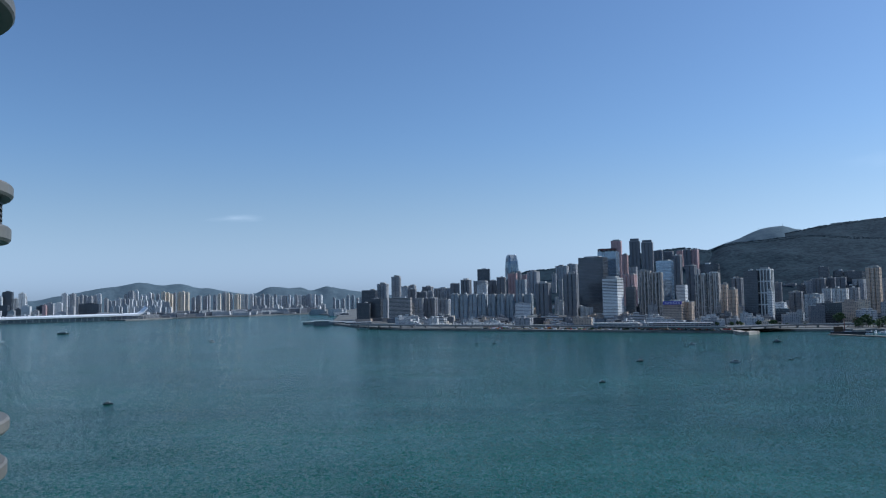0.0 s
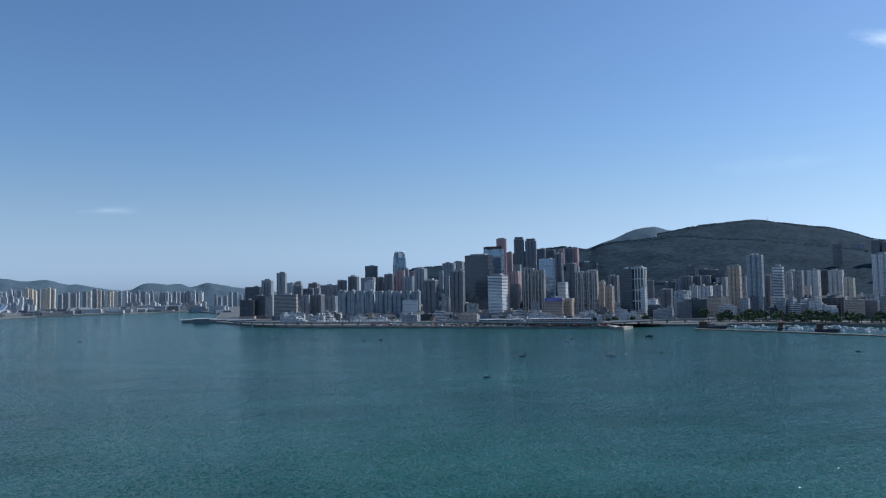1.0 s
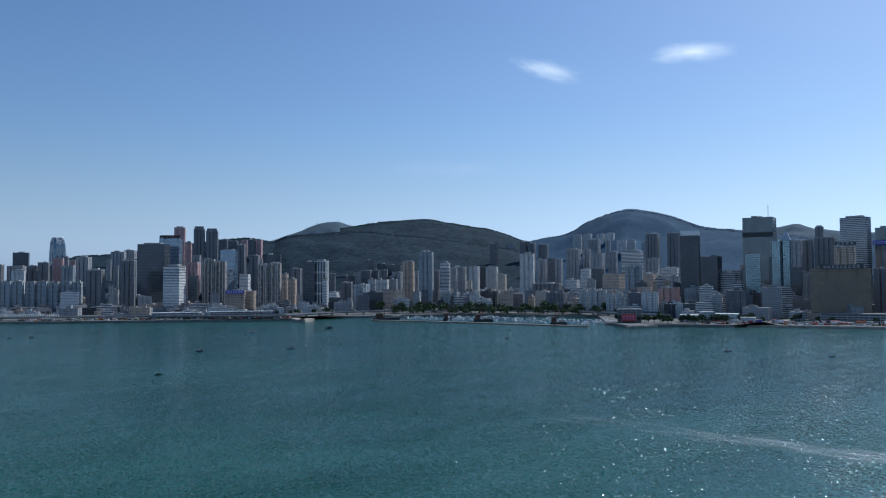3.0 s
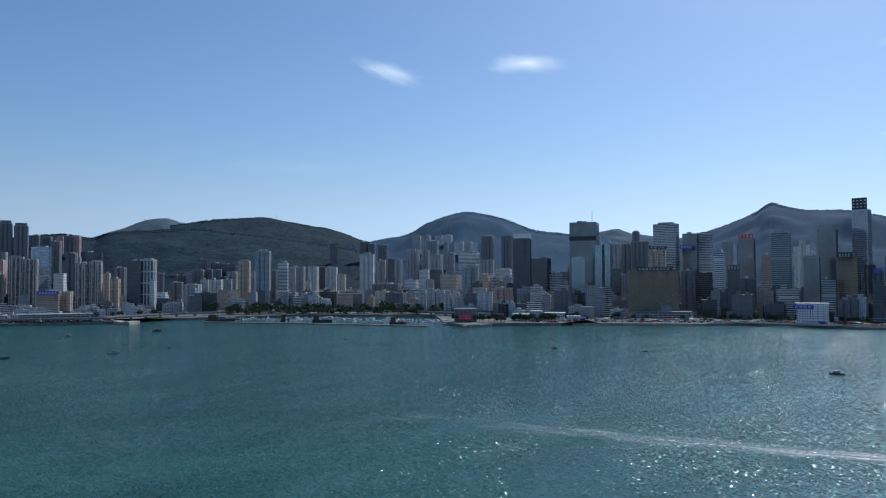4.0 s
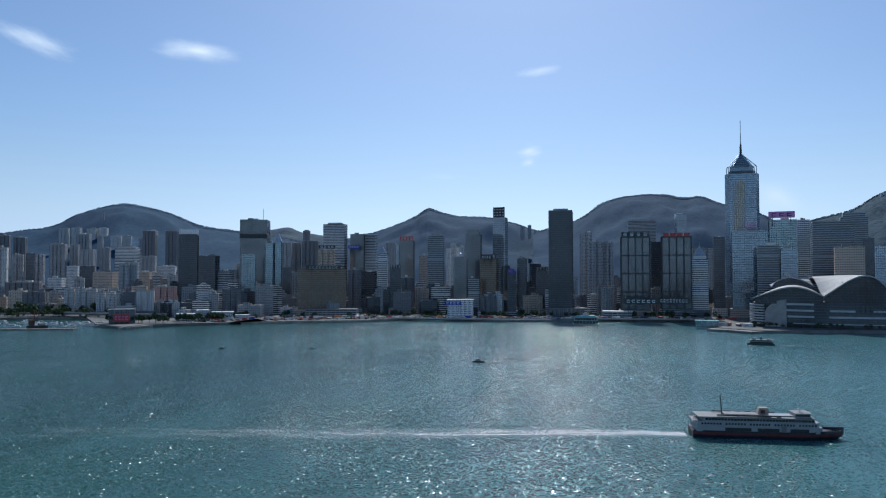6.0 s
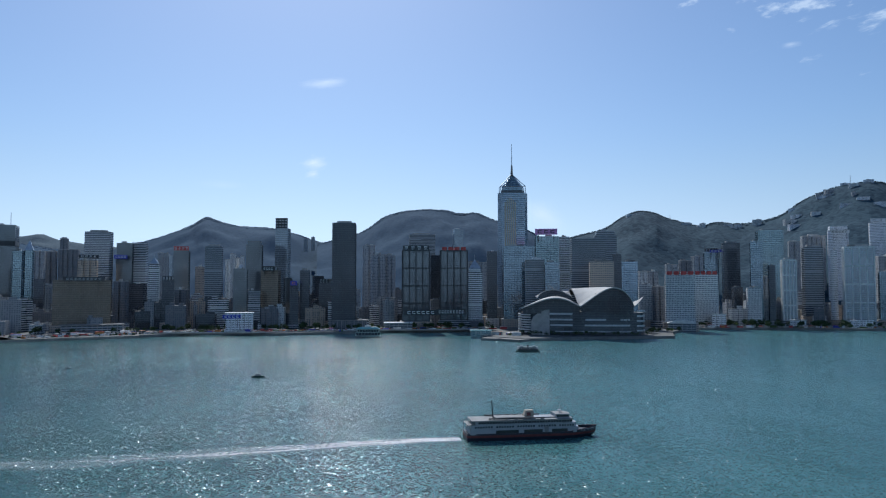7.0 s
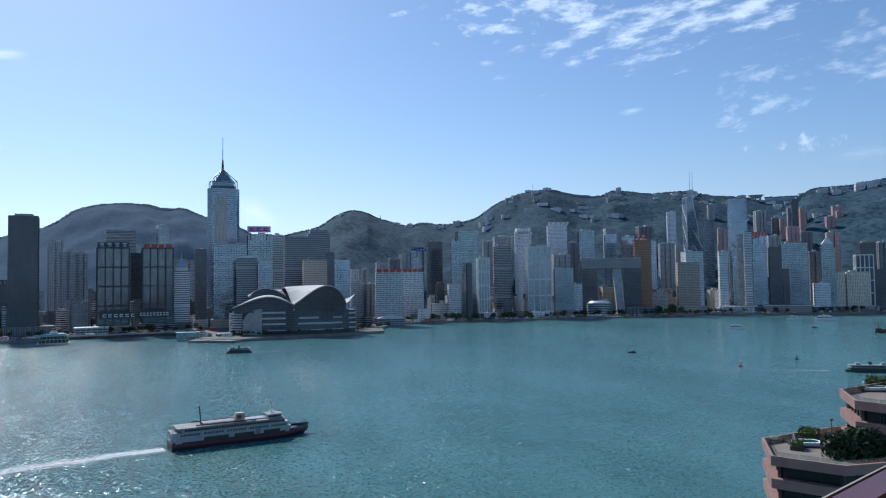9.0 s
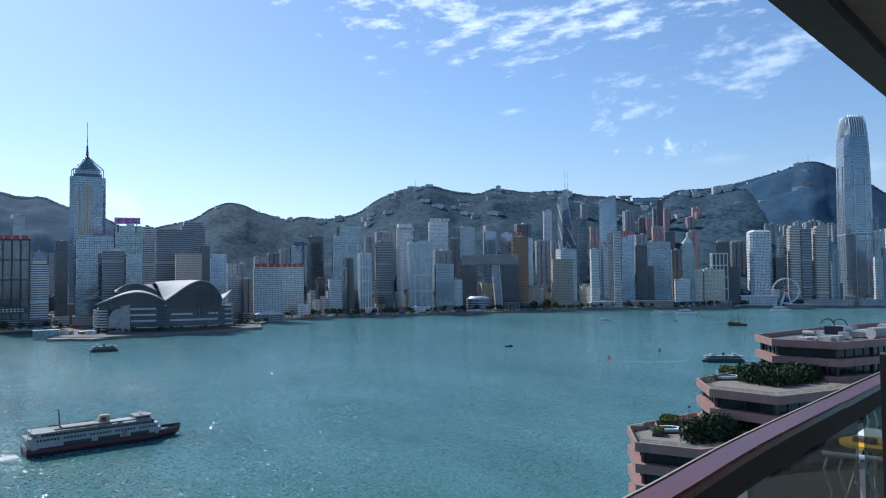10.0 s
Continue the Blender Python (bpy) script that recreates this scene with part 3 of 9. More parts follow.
# ---- towers ----
STYLES = {
    # facade, plan, label
    "r": ("f_grey", "flats", "grey concrete residential high-rise with small windows"),
    "rw": ("f_white", "flats", "pale residential high-rise with stepped bays"),
    "ry": ("f_cream", "flats", "cream residential high-rise with stepped bays"),
    "rp": ("f_pink", "flats", "dusty pink residential high-rise with stepped bays"),
    "rt": ("f_tan", "flats", "tan brick residential high-rise with balconies"),
    "rb": ("f_blue", "flats", "blue-grey residential tower with deep vertical bays"),
    # darker copy of the grey flats, with shade put into the wall colour
    "rd": ("f_dark", "flats", "residential high-rise with shade painted in as dark grey"),
    "rs": ("f_stripe", "flats", "brown residential tower with tall vertical stripes"),
    "bk": ("f_bank", "box", "wide brown office block with ribbon windows"),
    "o": ("f_office", "box", "pale concrete office block with square windows"),
    "of": ("f_tanoffice", "ribs", "tan office block with blue board on its roof"),
    "ob": ("f_tanoffice", "box", "brown government office block with punched windows"),
    "ot": ("f_tanoffice", "box", "beige tiled office block"),
    "ot2": ("f_cream", "box", "cream stone office block with stepped top"),
    "ow": ("f_officewhite", "box", "white office block with small square windows"),
    "oj": ("f_round", "chamfer", "white metal office tower with round windows"),
    "g": ("f_blueglass", "box", "blue glass office tower with a sign on its roof"),
    "g2": ("f_blueglass", "ribs", "bright blue glass office tower"),
    "g3": ("f_glass", "ribs", "slate blue glass office tower"),
    "g4": ("f_tealglass", "chamfer", "pale teal glass tower with chamfered corners"),
    "g5": ("f_greyglass", "floors", "grey glass tower with stepped white floors"),
    "g6": ("f_tealglass", "ribs", "teal glass office tower with vertical ribs"),
    "g7": ("f_slate", "ribs", "dark slate glass office tower with fine ribs"),
    "gt": ("f_greyglass", "frame", "glass office tower framed in pale stone"),
    "gd": ("f_darkglass", "box", "dark glass office tower"),
    "gx": ("f_darkglass", "ribs", "tall dark glass tower with a pale crown"),
    "gs": ("f_darkglass", "ribs", "tall black office slab with fine vertical ribs"),
    "gs2": ("f_darkglass", "box", "dark glass office block"),
    "gk": ("f_slate", "frame", "black glass tower with a heavy square frame"),
    "gh": ("f_greyglass", "box", "pale grey tower far up the hillside"),
    "gw": ("f_slate", "floors", "tall blue-grey glass skyscraper with dark plant floor"),
    "gw2": ("f_darkglass", "frame", "dark office block with white vertical piers"),
    "gc": ("f_blueglass", "chamfer", "tall reflective blue glass skyscraper"),
    "gr": ("f_greyglass", "ribs", "tall slender tower with a giant rooftop board"),
    "gold": ("f_gold", "ribs", "gold mirror-glass office tower"),
    "gold2": ("f_copper", "box", "copper glass office tower with red rooftop sign"),
    "b": ("f_ribbon", "floors", "white banded office tower with sunlit flank"),
    "b2": ("f_ribbon", "floors", "office block with pale floor bands"),
    "b3": ("f_ribbon", "floors", "pale office tower with horizontal ribbon windows"),
    "b4": ("f_ribbon", "ribs", "pale office tower with ribbed facade"),
    "b5": ("f_ribbondark", "floors", "grey office tower with ribbon windows"),
    "bd": ("f_ribbondark", "ribs", "dark ribbed hotel tower"),
    "bw": ("f_officewhite", "oval", "white oval hotel tower on the slope"),
    "be": ("f_exchange", "rounded", "banded granite and glass tower with rounded corners"),
}


def tower(style, x, y, w, d, h, turn, crown=""):
    fac, plan, label = STYLES[style]
    rnd = random.Random(int(x * 7 + y * 13 + h))
    home = STYLES[style][1] == "flats"
    e = thing("apartment_tower" if home else "office_tower", pose(x, y, GROUND, 0, 0, turn), label, "tower", "apartment towers" if home else "office towers")
    h -= GROUND
    wall = M[fac]
    body = Shape()
    base = min(rnd.uniform(8, 16), h * 0.15)
    if plan == "flats":
        nx, ny = max(2, round(w / 11)), max(2, round(d / 11))
        poly = notched(w, d, nx, ny, min(3.4, w * 0.14), 0.28)
        body.prism(poly, base, h, mi=0, cap=1)
    elif plan == "chamfer":
        poly = chamfer(w, d, w * 0.13)
        body.prism(poly, base, h, cap=1)
    elif plan in ("oval", "rounded"):
        poly = oval(w, d) if plan == "oval" else [(math.copysign(abs(math.cos(t)) ** 0.45, math.cos(t)) * w / 2, math.copysign(abs(math.sin(t)) ** 0.45, math.sin(t)) * d / 2)
                                                  for t in (i * math.pi / 14 for i in range(28))]
        body.prism(poly, base, h, cap=1)
    else:
        poly = rect(w, d)
        body.prism(poly, base, h, cap=1)
    body.make("wall", [wall, M["roof"]], e)
    # podium
    Shape().prism(rect(w * 1.12 + 3, d * 1.12 + 3), -6, base, cap=1).make("podium", [M[rnd.choice(("f_office", "f_tanoffice", "f_ribbondark", "f_dark"))], M["roof"]], e)
    # relief of the facade
    if plan == "floors":
        s = Shape()
        k = base
        while k < h - 1:
            s.prism(rect(w + 0.7, d + 0.7), k, k + 0.8, bottom=True)
            k += 3.7
        s.make("floor_banding", M["pale"] if style == "b" else M["band_grey"] if fac in ("f_ribbon", "f_greyglass") else wall, e)["kind"] = "stuff"
    if plan in ("ribs", "frame"):
        s = Shape()
        step = 3.2 if plan == "ribs" else w / 4
        n = max(2, round(w / step))
        t = 0.5 if plan == "ribs" else 2.0
        for i in range(n + 1):
            for sy in (-1, 1):
                s.box(-w / 2 + i * w / n, sy * d / 2, base, t, t * 1.4, h - base + (1.5 if plan == "frame" else 0))
        m = max(2, round(d / step))
        for i in range(1, m):
            for sx in (-1, 1):
                s.box(sx * w / 2, -d / 2 + i * d / m, base, t * 1.4, t, h - base)
        s.make("ribbing", M["darkmetal"] if style in ("gk", "gs", "gx") else M["pale"] if style in ("gt", "gw2", "b4") else wall, e)["kind"] = "stuff"
        if plan == "frame":
            for i in range(5):
                s = Shape()
                s.prism(rect(w + 1.2, d + 1.2), base + (h - base) * i / 4 - 1.2, base + (h - base) * i / 4 + 1.2, bottom=True)
                s.make("belt", M["darkmetal"] if style == "gk" else M["pale"], e)
    # parapet and roof plant
    para = Shape()
    t = 0.5
    if plan in ("flats", "box", "ribs", "floors", "frame"):
        for cx, cy, ww, dd in ((0, -d / 2 + t, w, t), (0, d / 2 - t, w, t), (-w / 2 + t, 0, t, d - 3 * t), (w / 2 - t, 0, t, d - 3 * t)):
            para.box(cx, cy, h, ww, dd, 1.6)
        para.make("parapet", M["concrete"] if plan == "flats" else wall, e)
    for i in range(rnd.randint(1, 3)):
        s = Shape()
        bw, bd = w * rnd.uniform(0.16, 0.36), d * rnd.uniform(0.2, 0.45)
        s.box(rnd.uniform(-0.25, 0.25) * w, rnd.uniform(-0.22, 0.22) * d, h, bw, bd, rnd.uniform(2.5, 5.5))
        s.make("roof_plant", M[rnd.choice(("concrete", "roof", "pale"))], e)
    if crown in ("tank", "plant", "hat"):
        k = {"tank": 0.45, "plant": 0.62, "hat": 0.82}[crown]
        hh = {"tank": 6.0, "plant": 5.0, "hat": 9.0}[crown]
        Shape().prism(rect(w * k, d * k), h, h + hh, cap=1).make("penthouse", [wall if crown == "hat" else M["concrete"], M["roof"]], e)
    elif crown == "hatw":
        Shape().prism(chamfer(w, d, w * 0.13), h, h + 5.5, top=0.74, cap=1).make("roof_slope", [M["pale"], M["roof"]], e)
    elif crown == "pyramid":
        Shape().prism(rect(w * 0.8, d * 0.8), h, h + w * 0.3, cap=0).make("crown", wall, e)
        Shape().prism(rect(w * 0.84, d * 0.84), h + w * 0.3, h + w * 0.95, top=0.005).make("roof_slope", M["steel"] if style != "g6" else M["pale"], e, "pointed metal roof")
        Shape().bar((0, 0, h + w * 0.9), (0, 0, h + w * 1.25), 0.35).make("finial", M["steel"], e)
    elif crown == "dome":
        s = Shape()
        for i in range(5):
            a, b = i * math.pi / 10, (i + 1) * math.pi / 10
            s.prism(oval(w * 0.36 * math.cos(a), w * 0.36 * math.cos(a), 12), h + 3 + w * 0.26 * math.sin(a), h + 3 + w * 0.26 * math.sin(b), top=max(math.cos(b) / math.cos(a), 0.02))
        s.prism(oval(w * 0.36, w * 0.36, 12), h, h + 3)
        s.make("dome", M["steel"], e)
    elif crown == "spire":
        Shape().prism(rect(w * 0.9, d * 0.9), h, h + w * 1.2, top=0.01).make("roof_slope", M["steel"], e)
    elif crown == "mast":
        Shape().bar((w * 0.3, 0, h), (w * 0.3, 0, h + 26), 0.5).make("mast", M["steel"], e)
        Shape().prism(rect(w + 1.0, d + 1.0), h * 0.80, h * 0.85, bottom=True).make("plant_floor", M["darkmetal"], e)
    elif crown == "crownlight":
        s = Shape()
        n = 9
        for i in range(n):
            for sy in (-1, 1):
                s.box(-w / 2 + 1 + i * (w - 2) / (n - 1), sy * (d / 2 - 0.8), h, w / n * 0.62, 1.0, 11)
        s.make("crown", M["white"], e, "pale screen wall round the roof")
    elif crown in ("sign", "redsign", "sign2", "bigsign"):
        hh = {"bigsign": 22, "redsign": 9, "sign": 8, "sign2": 7}[crown]
        board = Shape().box(0, -d / 2 + 0.8, h + 1.0, w * 0.98, 1.0, hh)
        dark = {"sign": "darkmetal", "redsign": "red", "sign2": "white", "bigsign": "darkmetal"}[crown]
        b = board.make("rooftop_sign", M[dark], e, "rooftop advertising board")
        s = Shape()
        n = 4
        for i in range(n):
            cx = -w * 0.36 + i * w * 0.72 / (n - 1)
            gw = w * 0.13
            s.box(cx, -d / 2 + 0.2, h + 1 + hh * 0.72, gw, 0.3, hh * 0.1)
            s.box(cx, -d / 2 + 0.2, h + 1 + hh * 0.45, gw, 0.3, hh * 0.1)
            s.box(cx, -d / 2 + 0.2, h + 1 + hh * 0.18, gw * 0.8, 0.3, hh * 0.1)
        s.make("sign_bars", M["darkmetal"] if crown == "sign2" else M["white"], b)
        s = Shape()
        for i in range(5):
            s.box(-w * 0.4 + i * w * 0.2, -d / 2 + 2.2, h, 0.6, 0.6, hh)
        s.make("sign_frame", M["darkmetal"], e)
    elif crown == "redroof":
        s = Shape()
        for i in range(4):
            cx = -w * 0.36 + i * w * 0.24
            s.prism([(cx + px, -d / 2 + 1 + py) for px, py in oval(w * 0.19, 3, 14)], h + 0.6, h + 7)
        s.make("roof_sign", M["red"], e, "red rooftop sign letters as plain shapes")
    return e



FAR_MATS = ["f_grey", "f_white", "f_cream", "f_blue", "f_pink", "f_darkglass", "f_office", "f_glass"]
far_city = Shape()


def far_tower(style, x, y, w, d, h, turn, crown=""):
    """A tower on the far shore, joined with its neighbours."""
    fac = STYLES[style][0]
    i = FAR_MATS.index(fac) if fac in FAR_MATS else 0
    m = pose(x, y, 0, 0, 0, turn)
    plan = notched(w, d, 2, 2, w * 0.14) if STYLES[style][1] == "flats" else rect(w, d)
    plan = [tuple((m @ Vector((*p, 0))).xy) for p in plan]
    far_city.prism(plan, 0, h, mi=i, cap=len(FAR_MATS))
    top = [tuple((m @ Vector((*p, 0))).xy) for p in rect(w * 0.4, d * 0.4)]
    far_city.prism(top, h, h + 5, mi=i, cap=len(FAR_MATS))


# ---- the towers of the city, from east to west ----
far_tower("rw", -2158, 3498, 27.4, 21.9, 86, 20)
far_tower("r", -2075, 3393, 19.0, 15.2, 105, 15)
far_tower("rw", -2043, 3394, 16.9, 13.5, 107, 9)
far_tower("rw", -2082, 3499, 28.4, 22.7, 123, 21)
far_tower("rw", -2109, 3582, 30.4, 24.3, 88, 20)
far_tower("rw", -2051, 3532, 22.9, 18.3, 100, 19)
far_tower("r", -1986, 3483, 27.5, 22.0, 112, 19)
far_tower("o", -1974, 3196, 22.3, 17.8, 45, 14)
far_tower("o", -1930, 3192, 23.2, 18.5, 45, 18)
far_tower("gd", -1968, 3304, 31.7, 25.3, 69, 8)
far_tower("g", -1873, 3196, 27.5, 22.0, 45, 13)
far_tower("gd", -1924, 3331, 24.8, 19.9, 51, 20)
far_tower("o", -1825, 3223, 34.3, 27.4, 63, 13)
far_tower("g", -1793, 3240, 24.7, 19.8, 43, 16)
far_tower("gd", -1803, 3308, 36.5, 29.2, 62, 6)
far_tower("g", -1787, 3339, 38.6, 30.9, 73, 15)
far_tower("g", -1789, 3423, 35.6, 28.5, 43, 17)
far_tower("g", -1663, 3222, 36.6, 29.3, 34, 7)
far_tower("g", -1634, 3238, 25.7, 20.6, 56, 4)
far_tower("rw", -1957, 3421, 28.5, 22.8, 122, 21)
far_tower("gd", -2035, 3440, 39.2, 31.3, 131, 15)
far_tower("rp", -1729, 3192, 16.5, 13.2, 65, 7)
far_tower("rw", -1731, 3313, 29.4, 23.5, 74, 18)
far_tower("gd", -1575, 3283, 85.8, 34.3, 68, 6)
far_tower("o", -1754, 3073, 40.4, 32.4, 25, 7)
far_tower("rw", -1905, 3703, 25.4, 20.3, 121, 18)
far_tower("rw", -1955, 3840, 18.0, 14.4, 106, 12)
far_tower("r", -1881, 3740, 22.8, 18.2, 119, 4)
far_tower("rw", -1884, 3783, 25.0, 20.0, 103, 10)
far_tower("r", -1855, 3772, 17.1, 13.7, 113, 10)
far_tower("r", -1853, 3808, 24.3, 19.4, 108, 6)
far_tower("r", -1789, 3730, 22.5, 18.0, 104, 2)
far_tower("r", -1802, 3812, 28.8, 23.0, 108, 17)
far_tower("rw", -1753, 3751, 18.9, 15.1, 116, 9)
far_tower("r", -1727, 3772, 17.9, 14.4, 92, 3)
far_tower("r", -1736, 3829, 23.7, 19.0, 78, 8)
far_tower("r", -1667, 3728, 16.2, 12.9, 79, 5)
far_tower("rw", -1694, 3842, 22.8, 18.2, 92, 8)
far_tower("r", -1584, 3645, 18.4, 14.7, 87, 13)
far_tower("r", -1668, 3873, 19.8, 15.8, 112, 4)
far_tower("r", -1643, 3873, 24.0, 19.2, 130, 10)
far_tower("r", -1652, 3923, 15.9, 12.8, 121, 4)
far_tower("rw", -1642, 3942, 16.9, 13.5, 132, 10)
far_tower("rw", -1635, 3983, 16.2, 12.9, 106, 9)
far_tower("rw", -1644, 4052, 20.2, 16.2, 106, 7)
far_tower("rw", -1561, 3911, 20.9, 16.7, 118, 8)
far_tower("r", -1564, 3959, 16.0, 12.8, 114, -1)
far_tower("r", -1537, 3964, 16.1, 12.9, 111, 8)
far_tower("ry", -1483, 3905, 20.5, 16.4, 121, 8)
far_tower("ry", -1466, 3919, 17.5, 14.0, 117, -3)
far_tower("ry", -1455, 3936, 18.0, 14.4, 109, -3)
far_tower("r", -1450, 3972, 15.5, 12.4, 116, 7)
far_tower("ry", -1435, 4011, 24.1, 19.2, 119, 8)
far_tower("ry", -1384, 3920, 14.4, 11.5, 122, -4)
far_tower("ry", -1424, 4093, 20.8, 16.6, 118, -3)
far_tower("r", -1574, 3673, 16.6, 13.3, 87, 10)
far_tower("rw", -1576, 3714, 21.4, 17.1, 85, 2)
far_tower("rw", -1502, 3589, 15.5, 12.4, 78, 4)
far_tower("rw", -1537, 3731, 20.2, 16.2, 80, -1)
far_tower("rw", -1513, 3741, 25.4, 20.3, 82, 3)
far_tower("r", -1428, 3594, 20.3, 16.2, 84, 1)
far_tower("rw", -1424, 3634, 23.1, 18.5, 72, 6)
far_tower("rw", -1430, 3705, 21.8, 17.5, 79, 4)
far_tower("rw", -1447, 3796, 24.7, 19.8, 73, 2)
far_tower("r", -1419, 3784, 26.6, 21.3, 69, 12)
far_tower("rb", -1475, 3276, 18.1, 14.5, 53, 12)
far_tower("rb", -1457, 3291, 16.9, 13.5, 56, 6)
far_tower("rw", -1457, 3322, 16.7, 13.4, 52, 7)
far_tower("rb", -1419, 3290, 19.3, 15.5, 59, 4)
far_tower("rw", -1399, 3311, 19.9, 16.0, 49, 10)
far_tower("rw", -1418, 3415, 23.3, 18.6, 48, 5)
far_tower("rw", -1375, 3360, 21.0, 16.8, 49, -1)
far_tower("rw", -1339, 3348, 24.7, 19.8, 49, 2)
far_tower("rb", -1314, 3341, 16.8, 13.4, 55, 4)
far_tower("rw", -1297, 3346, 25.4, 20.3, 46, 5)
far_tower("rb", -1300, 3427, 20.1, 16.1, 45, 0)
far_tower("rw", -1251, 3369, 17.0, 13.6, 46, 2)
far_tower("r", -1428, 4211, 19.6, 15.6, 90, -2)
far_tower("r", -1410, 4246, 26.3, 21.0, 99, 3)
far_tower("r", -1345, 4161, 24.6, 19.7, 95, 8)
far_tower("r", -1369, 4291, 19.9, 15.9, 103, -1)
far_tower("r", -1250, 4033, 19.8, 15.9, 100, 2)
far_tower("ry", -1189, 3909, 15.3, 12.2, 103, -5)
far_tower("r", -1217, 4094, 19.9, 16.0, 114, -3)
far_tower("ry", -1193, 4082, 16.3, 13.0, 109, 3)
far_tower("r", -1192, 4132, 16.9, 13.5, 107, 6)
far_tower("ry", -1112, 3957, 18.8, 15.0, 100, 4)
far_tower("ry", -1147, 4137, 17.9, 14.3, 103, -4)
far_tower("rw", -1126, 4149, 16.6, 13.3, 99, -4)
far_tower("r", -1067, 3991, 16.7, 13.4, 99, -3)
far_tower("rw", -1086, 4173, 18.2, 14.6, 102, 0)
far_tower("r", -1081, 4215, 20.6, 16.5, 93, -5)
far_tower("r", -1005, 4012, 23.3, 18.6, 85, 2)
far_tower("r", -1031, 4201, 19.6, 15.7, 101, -1)
far_tower("r", -984, 4132, 24.3, 19.4, 98, -1)
far_tower("rw", -939, 4033, 15.0, 12.0, 86, -11)
far_tower("r", -918, 4021, 15.5, 12.4, 96, -4)
far_tower("rw", -900, 4056, 22.1, 17.7, 90, 4)
far_tower("r", -876, 4063, 21.9, 17.5, 89, -4)
far_tower("rw", -853, 4064, 18.7, 15.0, 93, 3)
far_tower("rw", -864, 4195, 16.9, 13.5, 81, -1)
far_tower("r", -820, 4110, 18.0, 14.4, 95, -3)
far_tower("rw", -825, 4231, 21.5, 17.2, 91, 3)
far_tower("r", -786, 4158, 24.3, 19.4, 87, -10)
far_tower("r", -759, 4160, 26.7, 21.3, 96, 1)
far_tower("rw", -723, 4100, 21.6, 17.3, 95, -2)
far_tower("r", -726, 4241, 20.1, 16.0, 86, 1)
far_tower("rw", -690, 4129, 24.2, 19.4, 88, -14)
far_tower("r", -990, 3877, 28.0, 22.4, 41, 6)
far_tower("r", -967, 3953, 30.3, 24.2, 42, -4)
far_tower("rw", -915, 3843, 29.8, 23.8, 28, 0)
far_tower("rw", -869, 3834, 24.8, 19.8, 44, -6)
far_tower("rw", -852, 3852, 24.7, 19.8, 32, -9)
far_tower("r", -841, 3971, 20.8, 16.6, 45, -4)
far_tower("r", -814, 4040, 26.4, 21.1, 39, -1)
far_tower("r", -788, 4044, 29.9, 23.9, 34, -10)
far_tower("r", -735, 3954, 33.7, 27.0, 28, 0)
far_tower("r", -699, 3956, 26.0, 20.8, 41, -10)
far_tower("rw", -679, 3980, 32.5, 26.0, 30, -7)
far_tower("r", -655, 4014, 22.8, 18.3, 39, -9)
far_tower("r", -637, 4300, 13.7, 11.0, 74, -8)
far_tower("rb", -624, 4379, 19.3, 15.4, 59, -15)
far_tower("r", -580, 4273, 19.3, 15.4, 66, -10)
far_tower("rb", -542, 4194, 17.3, 13.9, 86, -13)
far_tower("rb", -543, 4419, 22.6, 18.1, 85, -5)
far_tower("r", -514, 4426, 14.1, 11.3, 69, -16)
far_tower("r", -463, 4222, 21.9, 17.5, 76, -4)
far_tower("rb", -439, 4202, 20.5, 16.4, 79, -8)
far_tower("o", -1775, 2966, 22.0, 17.6, 22, 17)
far_tower("r", -1689, 2871, 22.0, 17.6, 32, 18)
far_tower("o", -1668, 2903, 22.6, 18.1, 22, 12)
far_tower("o", -1700, 3011, 17.7, 14.1, 24, 11)
far_tower("o", -1667, 3003, 19.1, 15.3, 25, 7)
tower("r", -1780, 3259, 21.3, 17.0, 24, 19)
far_tower("o", -1596, 2987, 23.2, 18.5, 24, 18)
far_tower("o", -1587, 3034, 18.9, 15.1, 28, 6)
far_tower("r", -1609, 3145, 20.9, 16.7, 17, 15)
tower("r", -1613, 3208, 26.1, 20.9, 12, 8)
tower("gd", -232, 2153, 37.6, 30.1, 57, -4)
tower("gd", -225, 2256, 42.2, 33.7, 94, -8)
tower("gd", -202, 2187, 40.7, 32.6, 68, -9)
tower("r", -188, 2305, 31.4, 25.1, 114, -15, crown="tank")
tower("r", -165, 2119, 13.9, 11.2, 66, -13)
tower("r", -149, 2356, 27.4, 21.9, 137, -11, crown="tank")
tower("rw", -129, 2456, 22.9, 18.3, 106, -10)
tower("r", -102, 2457, 22.4, 17.9, 109, -18)
tower("bk", -116, 2007, 59.6, 20.9, 70, -11)
tower("r", -67, 2058, 22.7, 18.2, 68, -9)
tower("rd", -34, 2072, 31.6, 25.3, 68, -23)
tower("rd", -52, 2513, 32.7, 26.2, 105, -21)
tower("r", -3, 2561, 55.6, 22.2, 99, -17)
tower("r", -142, 2562, 26.4, 21.1, 96, -8)
tower("r", -126, 2590, 18.2, 14.6, 98, -13)
tower("rd", -99, 2369, 24.9, 20.0, 97, -12)
tower("rd", -84, 2542, 24.5, 19.6, 88, -11)
tower("rd", -63, 2414, 20.4, 16.3, 87, -12)
tower("r", -44, 2441, 25.1, 20.1, 89, -12)
tower("r", -19, 2606, 22.7, 18.2, 96, -12)
tower("r", -0, 2471, 17.8, 14.2, 89, -11)
tower("r", 20, 2455, 23.5, 18.8, 96, -21)
tower("rd", 39, 2361, 27.4, 21.9, 112, -9)
tower("rd", 75, 2361, 30.0, 24.0, 123, -22, crown="tank")
